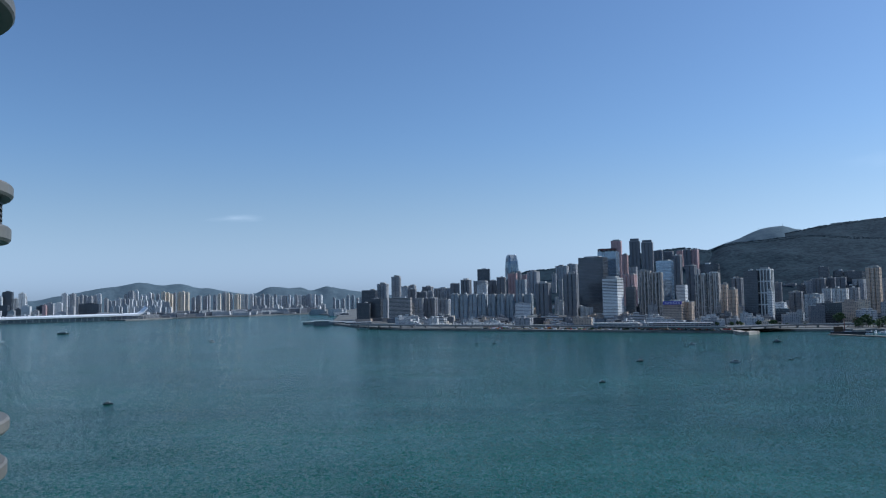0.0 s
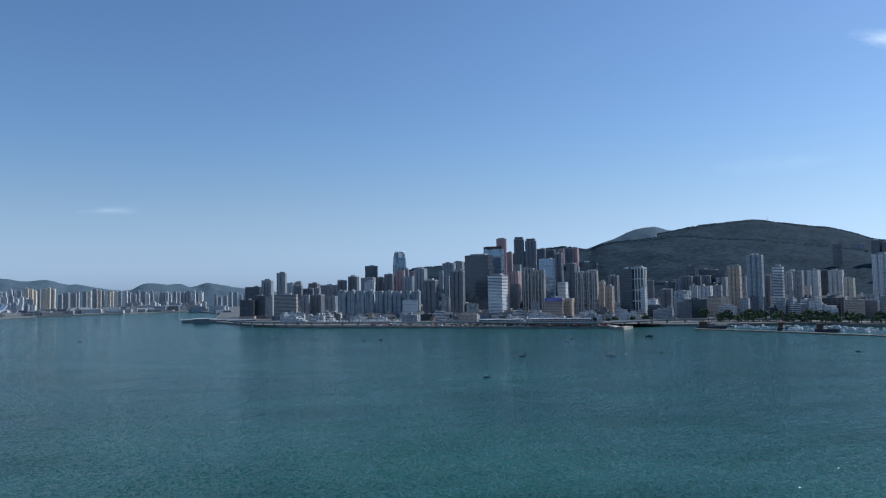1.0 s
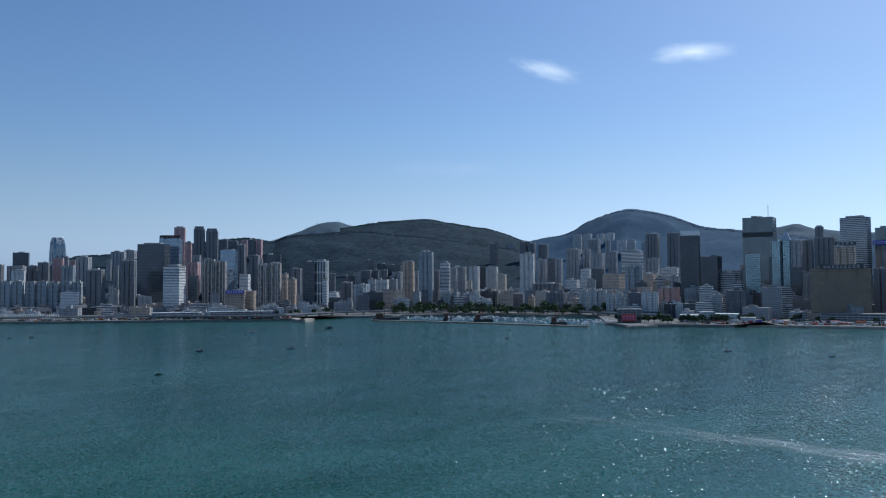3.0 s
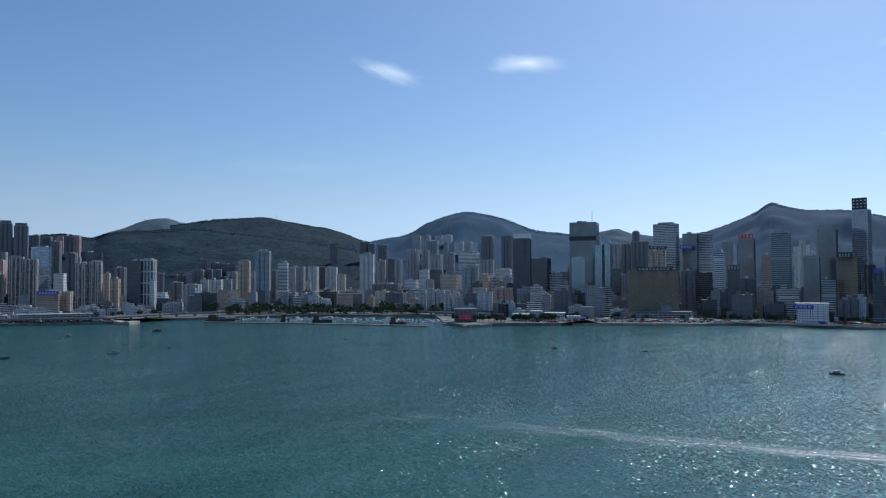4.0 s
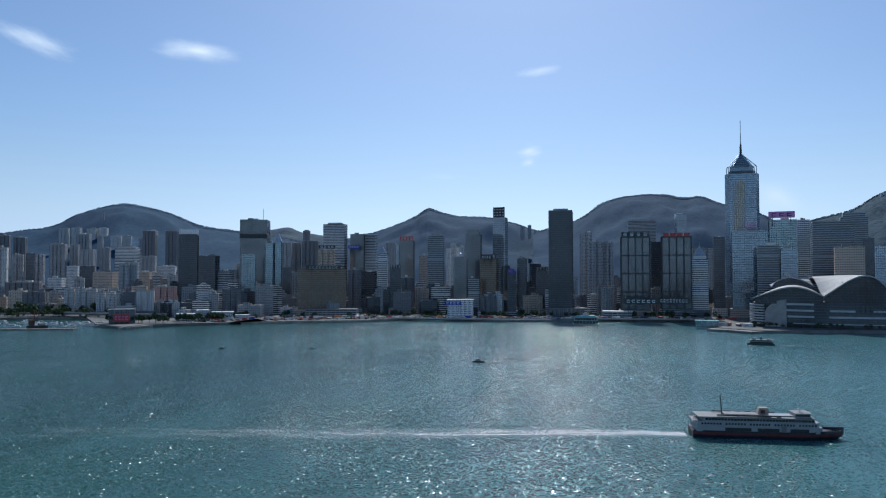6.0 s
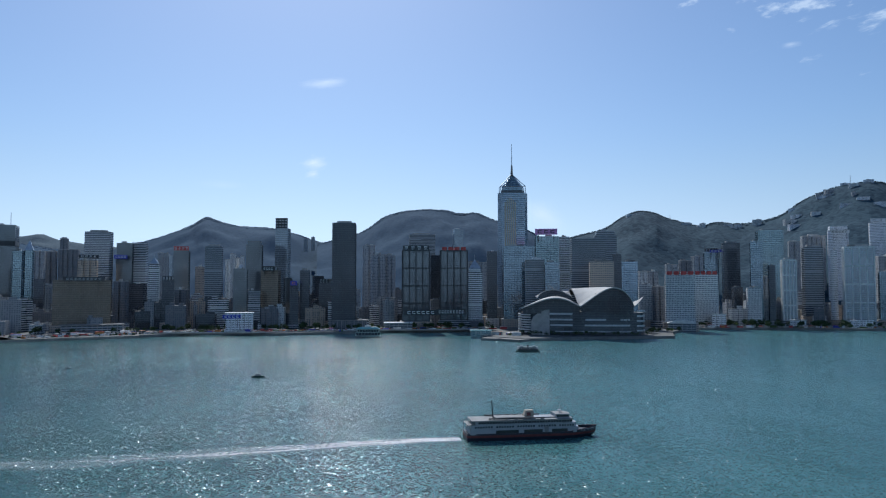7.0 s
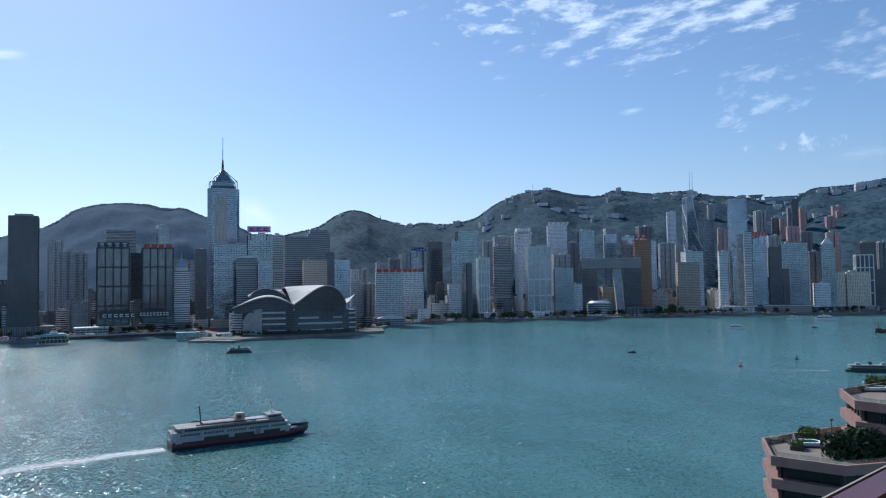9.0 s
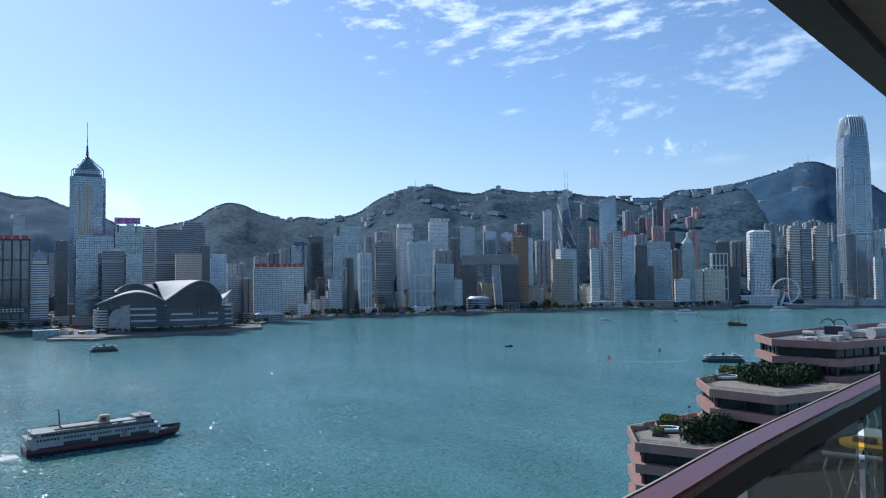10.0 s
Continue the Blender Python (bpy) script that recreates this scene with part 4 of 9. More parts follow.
tower("r", 124, 2394, 41.8, 33.5, 119, -17)
tower("rw", 121, 2259, 30.9, 24.7, 105, -11)
tower("gd", 169, 3010, 48.9, 29.4, 178, -11)
tower("rd", 169, 2453, 21.8, 17.5, 121, -16)
tower("rd", 192, 2403, 27.3, 21.8, 130, -20)
tower("r", 259, 2492, 14.3, 11.4, 150, -20)
tower("rb", 245, 2299, 30.9, 24.7, 119, -22)
tower("rp", 233, 2450, 28.8, 23.0, 144, -14)
tower("rp", 288, 2591, 17.8, 14.3, 142, -18)
tower("r", 302, 2446, 36.0, 28.8, 147, -31, crown="tank")
tower("r", 2, 2114, 34.0, 27.2, 63, -15)
tower("rb", 32, 1957, 20.3, 14.2, 77, -21)
tower("rb", 56, 1956, 20.3, 14.2, 77, -22)
tower("rb", 81, 1955, 20.3, 14.2, 76, -22)
tower("rb", 105, 1954, 20.2, 14.2, 76, -23)
tower("rb", 130, 1953, 20.2, 14.1, 75, -24)
tower("rb", 154, 1951, 20.2, 14.1, 75, -25)
tower("rb", 178, 1949, 20.1, 14.1, 74, -25)
tower("rb", 203, 1947, 20.1, 14.1, 74, -26)
tower("rb", 227, 1944, 20.0, 14.0, 73, -27)
tower("o", 204, 1877, 38.6, 15.4, 51, -16)
tower("rd", 259, 1896, 34.6, 27.7, 101, -26, crown="tank")
tower("rw", 306, 1981, 9.2, 8.0, 64, -24)
tower("rw", 314, 1959, 11.1, 8.9, 53, -18)
tower("rd", 333, 1904, 33.0, 26.4, 124, -25, crown="tank")
tower("r", 376, 2477, 13.7, 11.0, 140, -21)
tower("r", 436, 2676, 44.9, 22.4, 173, -33)
tower("r", 482, 2721, 33.7, 26.9, 180, -29)
tower("r", 381, 2375, 12.7, 10.2, 119, -25)
tower("gs2", 416, 2026, 71.4, 35.7, 170, -34, crown="plant")
tower("g", 480, 2117, 52.4, 41.9, 191, -27, crown="sign")
tower("rp", 582, 2445, 32.5, 26.0, 245, -22, crown="plant")
tower("b", 414, 1789, 39.6, 31.7, 109, -41, crown="plant")
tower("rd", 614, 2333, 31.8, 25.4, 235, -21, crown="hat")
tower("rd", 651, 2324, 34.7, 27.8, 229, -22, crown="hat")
tower("rp", 594, 2385, 18.8, 15.1, 195, -28)
tower("rp", 510, 1999, 32.6, 26.1, 122, -35)
tower("gd", 460, 1800, 20.6, 16.5, 86, -29)
tower("r", 555, 2138, 21.9, 17.5, 146, -32)
tower("rs", 508, 1843, 28.9, 23.1, 126, -25)
tower("rs", 534, 1836, 29.6, 23.7, 121, -26)
tower("g2", 614, 2025, 40.0, 32.0, 157, -29, crown="plant")
tower("rd", 705, 2199, 22.6, 18.1, 181, -40)
tower("rd", 829, 2475, 24.7, 19.8, 213, -37)
tower("rp", 851, 2466, 21.0, 16.8, 213, -41)
tower("rp", 821, 2529, 22.2, 17.8, 213, -36)
tower("rd", 766, 2602, 32.0, 25.6, 218, -25)
tower("rd", 815, 2640, 32.4, 25.9, 216, -26)
tower("rd", 709, 2093, 25.7, 20.6, 146, -39)
tower("gd", 825, 2266, 56.6, 22.6, 155, -35)
tower("o", 606, 1863, 22.8, 18.2, 89, -40)
tower("r", 754, 2181, 18.7, 14.9, 137, -40)
tower("rw", 981, 2737, 37.9, 15.1, 201, -42)
tower("rw", 1012, 2704, 37.6, 15.0, 196, -35)
tower("rw", 1046, 2691, 36.9, 14.8, 206, -45)
tower("of", 511, 1634, 40.4, 24.2, 51, -31)
tower("rt", 547, 1638, 18.1, 14.5, 50, -43)
tower("rs", 600, 1707, 26.1, 18.3, 111, -29)
tower("rs", 626, 1698, 26.4, 18.5, 114, -34)
tower("rt", 682, 1780, 14.8, 11.9, 89, -45)
tower("rt", 670, 1700, 18.9, 15.1, 76, -46, crown="tank")
tower("rd", 748, 1866, 24.7, 19.8, 104, -42)
tower("rt", 657, 1626, 8.9, 8.0, 38, -44)
tower("gd", 693, 1650, 28.3, 19.8, 116, -29)
tower("gw2", 719, 1637, 28.1, 16.9, 119, -44, crown="plant")
tower("o", 693, 1557, 10.8, 8.7, 73, -49)
tower("rd", 875, 1916, 15.6, 12.5, 91, -35)
tower("o", 733, 1597, 18.8, 15.0, 45, -45)
tower("gd", 706, 1530, 27.8, 11.1, 33, -40)
tower("rd", 805, 1677, 26.1, 20.9, 67, -38)
tower("rb", 817, 1619, 32.9, 26.3, 62, -50)
tower("rb", 791, 1568, 15.5, 12.4, 54, -51)
tower("rw", 874, 1673, 18.7, 14.9, 74, -39)
tower("rw", 885, 1638, 29.6, 23.7, 73, -43)
tower("r", 981, 1752, 19.6, 15.7, 74, -42)
tower("o", 871, 1560, 16.5, 13.2, 34, -45)
tower("rd", 993, 2102, 32.7, 26.1, 88, -35)
tower("gd", 959, 1965, 22.0, 17.6, 84, -34)
tower("r", 1013, 2017, 36.0, 28.8, 95, -36)
tower("rd", 1024, 1998, 30.0, 24.0, 101, -39)
tower("rd", 1059, 2002, 24.8, 19.8, 102, -51)
tower("rd", 1066, 1964, 22.3, 17.8, 102, -41)
tower("gd", 1071, 1920, 27.3, 21.8, 80, -46)
tower("r", 1084, 1912, 26.9, 21.5, 95, -48)
tower("gd", 1065, 2050, 25.4, 20.3, 133, -36)
tower("gd", 1120, 2077, 24.0, 19.2, 122, -37)
tower("gd", 1159, 2066, 46.6, 37.3, 119, -41)
tower("rt", 993, 1691, 28.0, 22.4, 120, -44, crown="plant")
tower("rb", 1009, 1627, 34.6, 27.7, 144, -42, crown="tank")
tower("b2", 1048, 1596, 22.7, 18.2, 115, -45, crown="tank")
tower("r", 1060, 1760, 10.4, 8.3, 95, -43)
tower("rd", 1135, 1774, 15.5, 12.4, 98, -52)
tower("r", 1149, 1706, 17.1, 13.6, 102, -46)
tower("r", 1195, 1744, 34.5, 27.6, 107, -47)
tower("rw", 1216, 1701, 26.2, 21.0, 108, -56)
tower("ry", 1126, 1598, 12.3, 9.9, 68, -47)
tower("gd", 1311, 1783, 31.3, 25.1, 108, -55)
tower("rw", 1257, 1673, 31.8, 25.4, 106, -49)
tower("ry", 1228, 1589, 21.6, 17.2, 85, -53)
tower("gd", 1573, 2081, 21.5, 17.2, 195, -59)
tower("gd", 1689, 2055, 23.8, 19.1, 204, -60)
tower("rd", 1711, 2036, 24.2, 19.4, 199, -57)
tower("rw", 1286, 1551, 36.8, 29.4, 140, -48, crown="tank")
tower("rd", 1645, 1899, 31.5, 25.2, 187, -56)
tower("r", 1411, 1635, 23.7, 18.9, 127, -50)
tower("gd", 1397, 1577, 18.3, 14.6, 129, -52)
tower("r", 1480, 1639, 21.2, 17.0, 129, -65)
tower("rd", 1226, 1403, 68.7, 27.5, 60, -58)
tower("rw", 2006, 2112, 31.8, 25.5, 241, -56)
tower("rw", 2034, 2084, 30.4, 24.3, 243, -62)
tower("rw", 2069, 2049, 30.0, 24.0, 242, -63)
tower("rw", 2094, 2023, 30.4, 24.3, 245, -60)
tower("r", 1620, 1725, 40.7, 32.6, 163, -57, crown="tank")
tower("r", 1680, 1727, 23.3, 18.7, 164, -66)
tower("r", 1913, 1928, 40.1, 32.1, 211, -62)
tower("r", 1674, 1671, 37.3, 29.8, 149, -64)
tower("r", 1869, 1816, 15.8, 12.6, 202, -64)
tower("rw", 2015, 1890, 32.1, 25.7, 210, -56)
tower("rw", 2038, 1863, 27.5, 22.0, 209, -59)
tower("g2", 2016, 1808, 21.0, 16.8, 198, -66)
tower("r", 2004, 1754, 33.1, 26.5, 198, -58)
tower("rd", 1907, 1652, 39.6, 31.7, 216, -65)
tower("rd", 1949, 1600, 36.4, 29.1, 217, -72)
tower("r", 1811, 1740, 28.1, 22.5, 160, -60)
tower("b3", 1451, 1325, 49.5, 29.7, 142, -68, crown="plant")
tower("rb", 1295, 1190, 20.9, 16.7, 100, -57)
tower("rb", 1314, 1181, 17.0, 13.6, 103, -63)
tower("ot", 1348, 1293, 44.1, 35.3, 82, -70)
tower("ot", 1399, 1225, 24.2, 19.4, 82, -64)
tower("ry", 1451, 1240, 22.2, 17.8, 82, -59)
tower("r", 1634, 1422, 40.8, 32.6, 126, -57)
tower("gd", 1387, 1387, 27.5, 22.0, 96, -62)
tower("o", 1400, 1443, 25.0, 20.0, 97, -61)
tower("r", 1303, 1324, 19.7, 15.8, 68, -53)
tower("o", 1307, 1396, 30.6, 24.5, 69, -63)
tower("o", 1474, 1224, 39.3, 31.4, 96, -60)
tower("r", 1398, 1147, 19.9, 15.9, 75, -73)
tower("rt", 1172, 1040, 28.1, 14.1, 53, -62)
tower("rw", 1073, 1114, 17.1, 13.7, 49, -54)
tower("rw", 1087, 1100, 17.0, 13.6, 49, -55)
tower("rw", 1100, 1087, 16.8, 13.5, 49, -55)
tower("rw", 1067, 1034, 14.5, 11.6, 43, -56)
tower("rw", 1079, 1022, 14.4, 11.5, 43, -57)
tower("rw", 1090, 1010, 14.3, 11.4, 43, -57)
tower("rw", 1100, 998, 14.2, 11.3, 43, -58)
tower("rw", 1097, 960, 30.9, 15.5, 47, -55)
tower("rp", 1175, 979, 38.1, 19.1, 53, -70)
tower("gx", 1133, 893, 31.9, 25.5, 150, -58, crown="crownlight")
tower("gd", 1257, 941, 35.8, 21.5, 114, -77)
tower("b2", 1120, 850, 22.5, 11.3, 57, -66)
tower("b2", 1274, 915, 33.9, 17.0, 83, -75)
tower("b2", 1166, 818, 17.9, 8.9, 62, -71)
tower("gw", 1319, 873, 55.1, 44.1, 189, -66, crown="mast")
tower("g6", 1186, 799, 23.8, 19.1, 113, -60)
tower("g4", 1247, 792, 18.1, 14.5, 139, -66)
tower("g4", 1255, 777, 15.2, 12.2, 141, -66, crown="spire")
tower("r", 1806, 1095, 31.5, 25.2, 166, -69)
tower("rd", 1862, 1093, 23.4, 18.7, 168, -70)
tower("rd", 2180, 1242, 21.3, 17.1, 223, -72, crown="plant")
tower("rd", 1891, 1063, 47.3, 37.9, 174, -69)
tower("b3", 1474, 767, 48.5, 24.3, 188, -81, crown="plant")
tower("rt", 1334, 714, 32.4, 25.9, 125, -68)
tower("gold", 1171, 660, 39.8, 27.9, 86, -65)
tower("gold", 1192, 623, 43.9, 30.8, 86, -66)
tower("rw", 1136, 861, 20.0, 12.0, 57, -65)
tower("gd", 1247, 753, 15.7, 12.6, 89, -70)
tower("r", 1295, 765, 9.4, 8.0, 77, -80)
tower("g7", 1497, 723, 29.5, 23.6, 166, -72)
tower("b3", 1535, 709, 27.8, 22.2, 169, -79)
tower("rd", 1284, 626, 21.7, 17.3, 86, -83)
tower("gd", 1352, 628, 27.3, 21.9, 81, -83)
tower("b4", 1287, 568, 17.5, 14.0, 113, -74, crown="pyramid")
tower("gd", 1252, 527, 19.8, 15.8, 86, -71, crown="sign")
tower("g7", 1495, 602, 29.4, 23.5, 150, -76, crown="redsign")
tower("rd", 1307, 525, 20.3, 16.2, 71, -90)
tower("ot", 1503, 567, 14.9, 12.0, 117, -92)
tower("b5", 1329, 475, 29.3, 23.4, 149, -78, crown="plant")
tower("g7", 1275, 408, 22.3, 17.9, 107, -78, crown="dome")
tower("g7", 1429, 430, 29.8, 23.9, 158, -81, crown="hat")
tower("b5", 1252, 376, 19.2, 15.3, 69, -77)
tower("gold", 1282, 356, 29.5, 20.6, 104, -88, crown="sign")
tower("gr", 1521, 398, 26.0, 23.4, 197, -91, crown="bigsign")
tower("gd", 1268, 311, 14.6, 11.7, 81, -80)
tower("gd", 1293, 298, 16.3, 13.0, 104, -85)
tower("gd", 1475, 313, 19.0, 15.2, 97, -57)
tower("gd", 1332, 269, 23.0, 18.4, 82, -82, crown="sign")
tower("g7", 1362, 346, 13.0, 10.4, 92, -58)
tower("gs", 1288, 227, 40.2, 36.1, 187, -83, crown="plant")
tower("r", 1689, 246, 16.0, 12.8, 170, -65)
tower("r", 1593, 214, 18.0, 14.4, 141, -60)
tower("r", 2464, 1066, 17.2, 13.7, 192, -83)
tower("r", 2448, 1039, 15.9, 12.7, 190, -85)
tower("gh", 2453, 1027, 17.7, 14.2, 182, -85)
tower("rw", 2464, 832, 17.5, 14.0, 169, -91)
tower("rw", 2438, 807, 17.6, 14.1, 187, -84)
tower("rw", 2475, 801, 12.1, 9.7, 174, -88)
tower("rw", 2413, 767, 13.4, 10.8, 178, -88)
tower("r", 1593, 225, 21.9, 17.5, 166, -90)
tower("r", 1498, 194, 26.3, 21.0, 141, -72)
tower("r", 1518, 172, 18.5, 14.8, 140, -60)
tower("b5", 1912, 133, 66.9, 33.5, 211, -82, crown="plant")
tower("gh", 2512, 52, 31.6, 25.3, 273, -71)
tower("gk", 1305, 102, 46.7, 42.0, 140, -84, crown="sign")
tower("gk", 1320, 35, 47.0, 42.3, 140, -86, crown="redroof")
tower("gd", 1405, 74, 17.7, 14.2, 135, -72)
tower("b4", 1316, -3, 25.7, 20.5, 101, -87, crown="pyramid")
tower("r", 1620, -1, 49.2, 39.4, 129, -74)
tower("gd", 1357, -35, 18.5, 14.8, 140, -87)
tower("g3", 1334, -83, 55.1, 33.0, 148, -91)
tower("b5", 1258, -105, 31.5, 25.2, 121, -92)
tower("g6", 1388, -139, 42.5, 29.7, 169, -91)
tower("g3", 1242, -133, 23.1, 18.5, 116, -93)
tower("b4", 1497, -185, 20.5, 16.4, 176, -92)
tower("b5", 1332, -207, 59.5, 35.7, 161, -93)
tower("ot", 1223, -212, 38.7, 23.2, 116, -95)
tower("b5", 1444, -258, 41.9, 33.5, 175, -96, crown="hat")
tower("gd", 1282, -249, 15.0, 12.0, 131, -97)
tower("g2", 1312, -276, 27.7, 22.2, 119, -96)
tower("rw", 1567, -358, 17.3, 13.9, 108, -89)
tower("r", 1613, -389, 22.7, 18.1, 108, -92)
tower("o", 1374, -319, 25.5, 20.4, 80, -97)
tower("rd", 1346, -335, 17.4, 13.9, 76, -81)
tower("o", 1293, -359, 48.7, 24.3, 96, -102, crown="redroof")
tower("o", 1383, -432, 41.7, 20.9, 98, -103, crown="redroof")
tower("o", 1381, -418, 65.8, 19.7, 52, -103)
tower("g3", 1630, -521, 28.8, 23.0, 151, -100, crown="sign")
tower("gd", 1572, -544, 33.1, 26.5, 167, -101, crown="plant")
tower("r", 1749, -467, 26.8, 21.4, 128, -94)
tower("rd", 1838, -524, 27.2, 21.7, 140, -90)
tower("r", 1925, -581, 27.5, 22.0, 154, -84)
tower("g3", 1410, -535, 20.3, 16.3, 160, -105)
tower("g6", 1521, -604, 47.0, 32.9, 189, -100, crown="plant")
tower("r", 1755, -754, 24.5, 19.6, 181, -105)
tower("r", 1793, -815, 49.6, 39.7, 196, -106, crown="tank")
tower("gt", 1385, -584, 22.5, 18.0, 125, -103, crown="plant")
tower("bd", 1469, -666, 33.0, 26.4, 153, -102, crown="plant")
tower("bw", 1722, -840, 44.4, 31.1, 206, -106, crown="hat")
tower("bw", 1447, -696, 13.2, 10.5, 147, -108)
tower("gt", 1374, -705, 47.6, 28.6, 148, -109, crown="plant")
tower("bw", 1728, -943, 54.5, 38.2, 224, -105, crown="sign2")
tower("rd", 1656, -949, 20.5, 16.4, 174, -106)
tower("g3", 1515, -904, 35.7, 28.6, 193, -111, crown="plant")
tower("r", 1780, -1138, 32.6, 26.0, 220, -114)
tower("r", 1502, -828, 38.4, 30.7, 136, -104)
tower("g3", 1365, -758, 37.9, 30.3, 102, -113)
tower("o", 1352, -782, 18.8, 15.1, 69, -103)
tower("g2", 1609, -1030, 26.7, 21.4, 191, -115)
tower("gd", 1382, -552, 10.6, 8.5, 114, -96)
tower("o", 1387, -521, 24.9, 19.9, 73, -103)
tower("gd", 1420, -502, 16.5, 13.2, 75, -86)
tower("r", 1452, -564, 18.4, 14.8, 95, -100)
tower("gold2", 1361, -951, 34.7, 20.8, 162, -113)
tower("g2", 1462, -982, 27.6, 22.1, 176, -114)
tower("g2", 1425, -1025, 13.1, 10.5, 164, -114)
tower("r", 1693, -1087, 31.1, 24.8, 214, -112)
tower("rd", 1730, -1219, 40.9, 32.7, 223, -108)
tower("bw", 1763, -1334, 26.8, 21.4, 270, -115)
tower("r", 1535, -1144, 35.1, 28.1, 165, -115)
tower("r", 1551, -1194, 17.4, 13.9, 163, -115)
tower("o", 1324, -1053, 38.3, 30.6, 135, -106)
tower("ob", 1326, -1042, 44.7, 31.3, 112, -120)
tower("g3", 1508, -1251, 24.6, 19.6, 223, -120)
tower("r", 1924, -1610, 21.6, 17.3, 314, -112)
tower("rp", 1562, -1340, 21.3, 17.0, 207, -119)
tower("o", 1301, -1116, 18.1, 14.5, 135, -116)
tower("gc", 1341, -1194, 39.1, 31.3, 257, -124)
tower("b4", 1279, -1165, 14.5, 11.6, 177, -126)
tower("g2", 1273, -1190, 28.2, 19.7, 167, -123, crown="redsign")
tower("gd", 1259, -1220, 24.3, 19.4, 142, -126)
tower("r", 1758, -1652, 32.3, 25.8, 278, -112)
tower("rd", 1724, -1690, 35.7, 28.6, 256, -118)
tower("g3", 1244, -1257, 52.1, 26.1, 150, -125, crown="plant")
tower("b5", 1240, -1255, 21.2, 16.9, 93, -125)
tower("gd", 1246, -1235, 13.0, 10.4, 94, -119)
tower("rp", 1680, -1663, 18.6, 14.9, 251, -125)
tower("r", 1812, -1826, 21.6, 17.3, 298, -121)
tower("gd", 1781, -1820, 25.2, 20.1, 292, -113)
tower("gd", 1770, -1832, 22.3, 17.8, 276, -127)
tower("rp", 1760, -1849, 19.5, 15.6, 256, -120)
tower("r", 1755, -1870, 22.1, 17.7, 275, -120)
tower("gd", 1739, -1888, 25.2, 20.1, 248, -122)
tower("rp", 1591, -1746, 23.4, 18.8, 248, -119)
tower("rp", 1645, -1842, 19.6, 15.7, 271, -115)
tower("r", 1646, -1867, 17.9, 14.3, 266, -116)
tower("gd", 1758, -1788, 18.8, 15.0, 319, -122)
tower("rp", 1638, -1694, 16.6, 13.2, 275, -115)
tower("rp", 1677, -1868, 26.2, 20.9, 290, -122)
tower("rp", 1591, -1608, 31.2, 25.0, 217, -125)
tower("rd", 1532, -1595, 28.2, 22.6, 199, -127)
tower("rp", 1284, -1415, 27.1, 21.7, 178, -124, crown="tank")
tower("g6", 1210, -1316, 26.4, 21.2, 140, -127, crown="pyramid")
tower("ow", 1216, -1303, 31.2, 18.7, 63, -123)
tower("ot2", 1209, -1329, 40.8, 32.6, 86, -128, crown="plant")
tower("ot2", 1187, -1371, 46.1, 36.8, 86, -127, crown="plant")
tower("gd", 1171, -1384, 27.7, 22.1, 146, -128)
tower("gw2", 1176, -1380, 33.0, 26.4, 123, -130)
tower("rd", 1177, -1437, 18.8, 15.1, 150, -118)
tower("gd", 1160, -1404, 30.1, 24.1, 90, -132)
tower("r", 1446, -1399, 30.1, 24.1, 181, -119)
tower("rd", 1278, -1350, 22.3, 17.8, 134, -121)
tower("oj", 1144, -1479, 47.6, 42.8, 172, -128, crown="hatw")
tower("ow", 1131, -1479, 58.8, 23.5, 38, -135)
tower("gs2", 1108, -1501, 21.2, 16.9, 111, -121)
tower("g2", 1129, -1537, 17.4, 13.9, 162, -127)
tower("be", 1088, -1530, 29.9, 26.9, 181, -125, crown="plant")
tower("be", 1051, -1569, 31.4, 28.3, 179, -126, crown="plant")
tower("b5", 1069, -1541, 19.2, 15.4, 174, -129)
tower("r", 1025, -1584, 14.4, 11.5, 122, -135)
tower("rw", 1030, -1577, 6.9, 8.0, 97, -127)
tower("r", 1339, -1769, 15.8, 12.6, 210, -132)
tower("r", 1343, -1797, 17.8, 14.2, 214, -131)
tower("rw", 1423, -1924, 19.1, 15.2, 219, -133)
tower("r", 1379, -1885, 12.5, 10.0, 210, -125)
tower("r", 1330, -1836, 15.7, 12.5, 208, -127)
tower("r", 1313, -1832, 15.5, 12.4, 204, -131)
tower("rw", 1314, -1856, 12.2, 9.7, 216, -124)
tower("r", 1323, -1884, 13.7, 11.0, 222, -134)
tower("rw", 1359, -1962, 15.0, 12.0, 220, -126)
tower("r", 1333, -1938, 16.9, 13.5, 219, -125)
tower("r", 1338, -1963, 15.9, 12.7, 226, -125)
tower("r", 1348, -2007, 12.0, 9.6, 228, -126)
tower("r", 1323, -1984, 12.8, 10.3, 221, -128)
tower("r", 1325, -2010, 17.5, 14.0, 214, -135)
tower("r", 1271, -1947, 12.2, 9.8, 214, -135)
tower("r", 1245, -1925, 14.9, 11.9, 205, -128)
tower("r", 1016, -1723, 16.1, 12.9, 205, -141)
tower("rw", 1101, -1906, 15.0, 12.0, 185, -134)
tower("rw", 1057, -1852, 13.8, 11.0, 183, -131)
tower("r", 1021, -1828, 18.4, 14.7, 188, -135)
tower("r", 999, -1820, 19.8, 15.8, 208, -142)
tower("rw", 969, -1783, 12.0, 9.6, 207, -130)
tower("r", 1015, -1899, 20.5, 16.4, 179, -140)
tower("rw", 955, -1816, 16.0, 12.8, 171, -136)
tower("rw", 1011, -1950, 18.3, 14.7, 186, -130)
tower("o", 963, -1643, 16.2, 12.9, 109, -132)
tower("r", 950, -1655, 19.3, 15.5, 128, -129)
tower("o", 938, -1662, 13.7, 11.0, 122, -138)
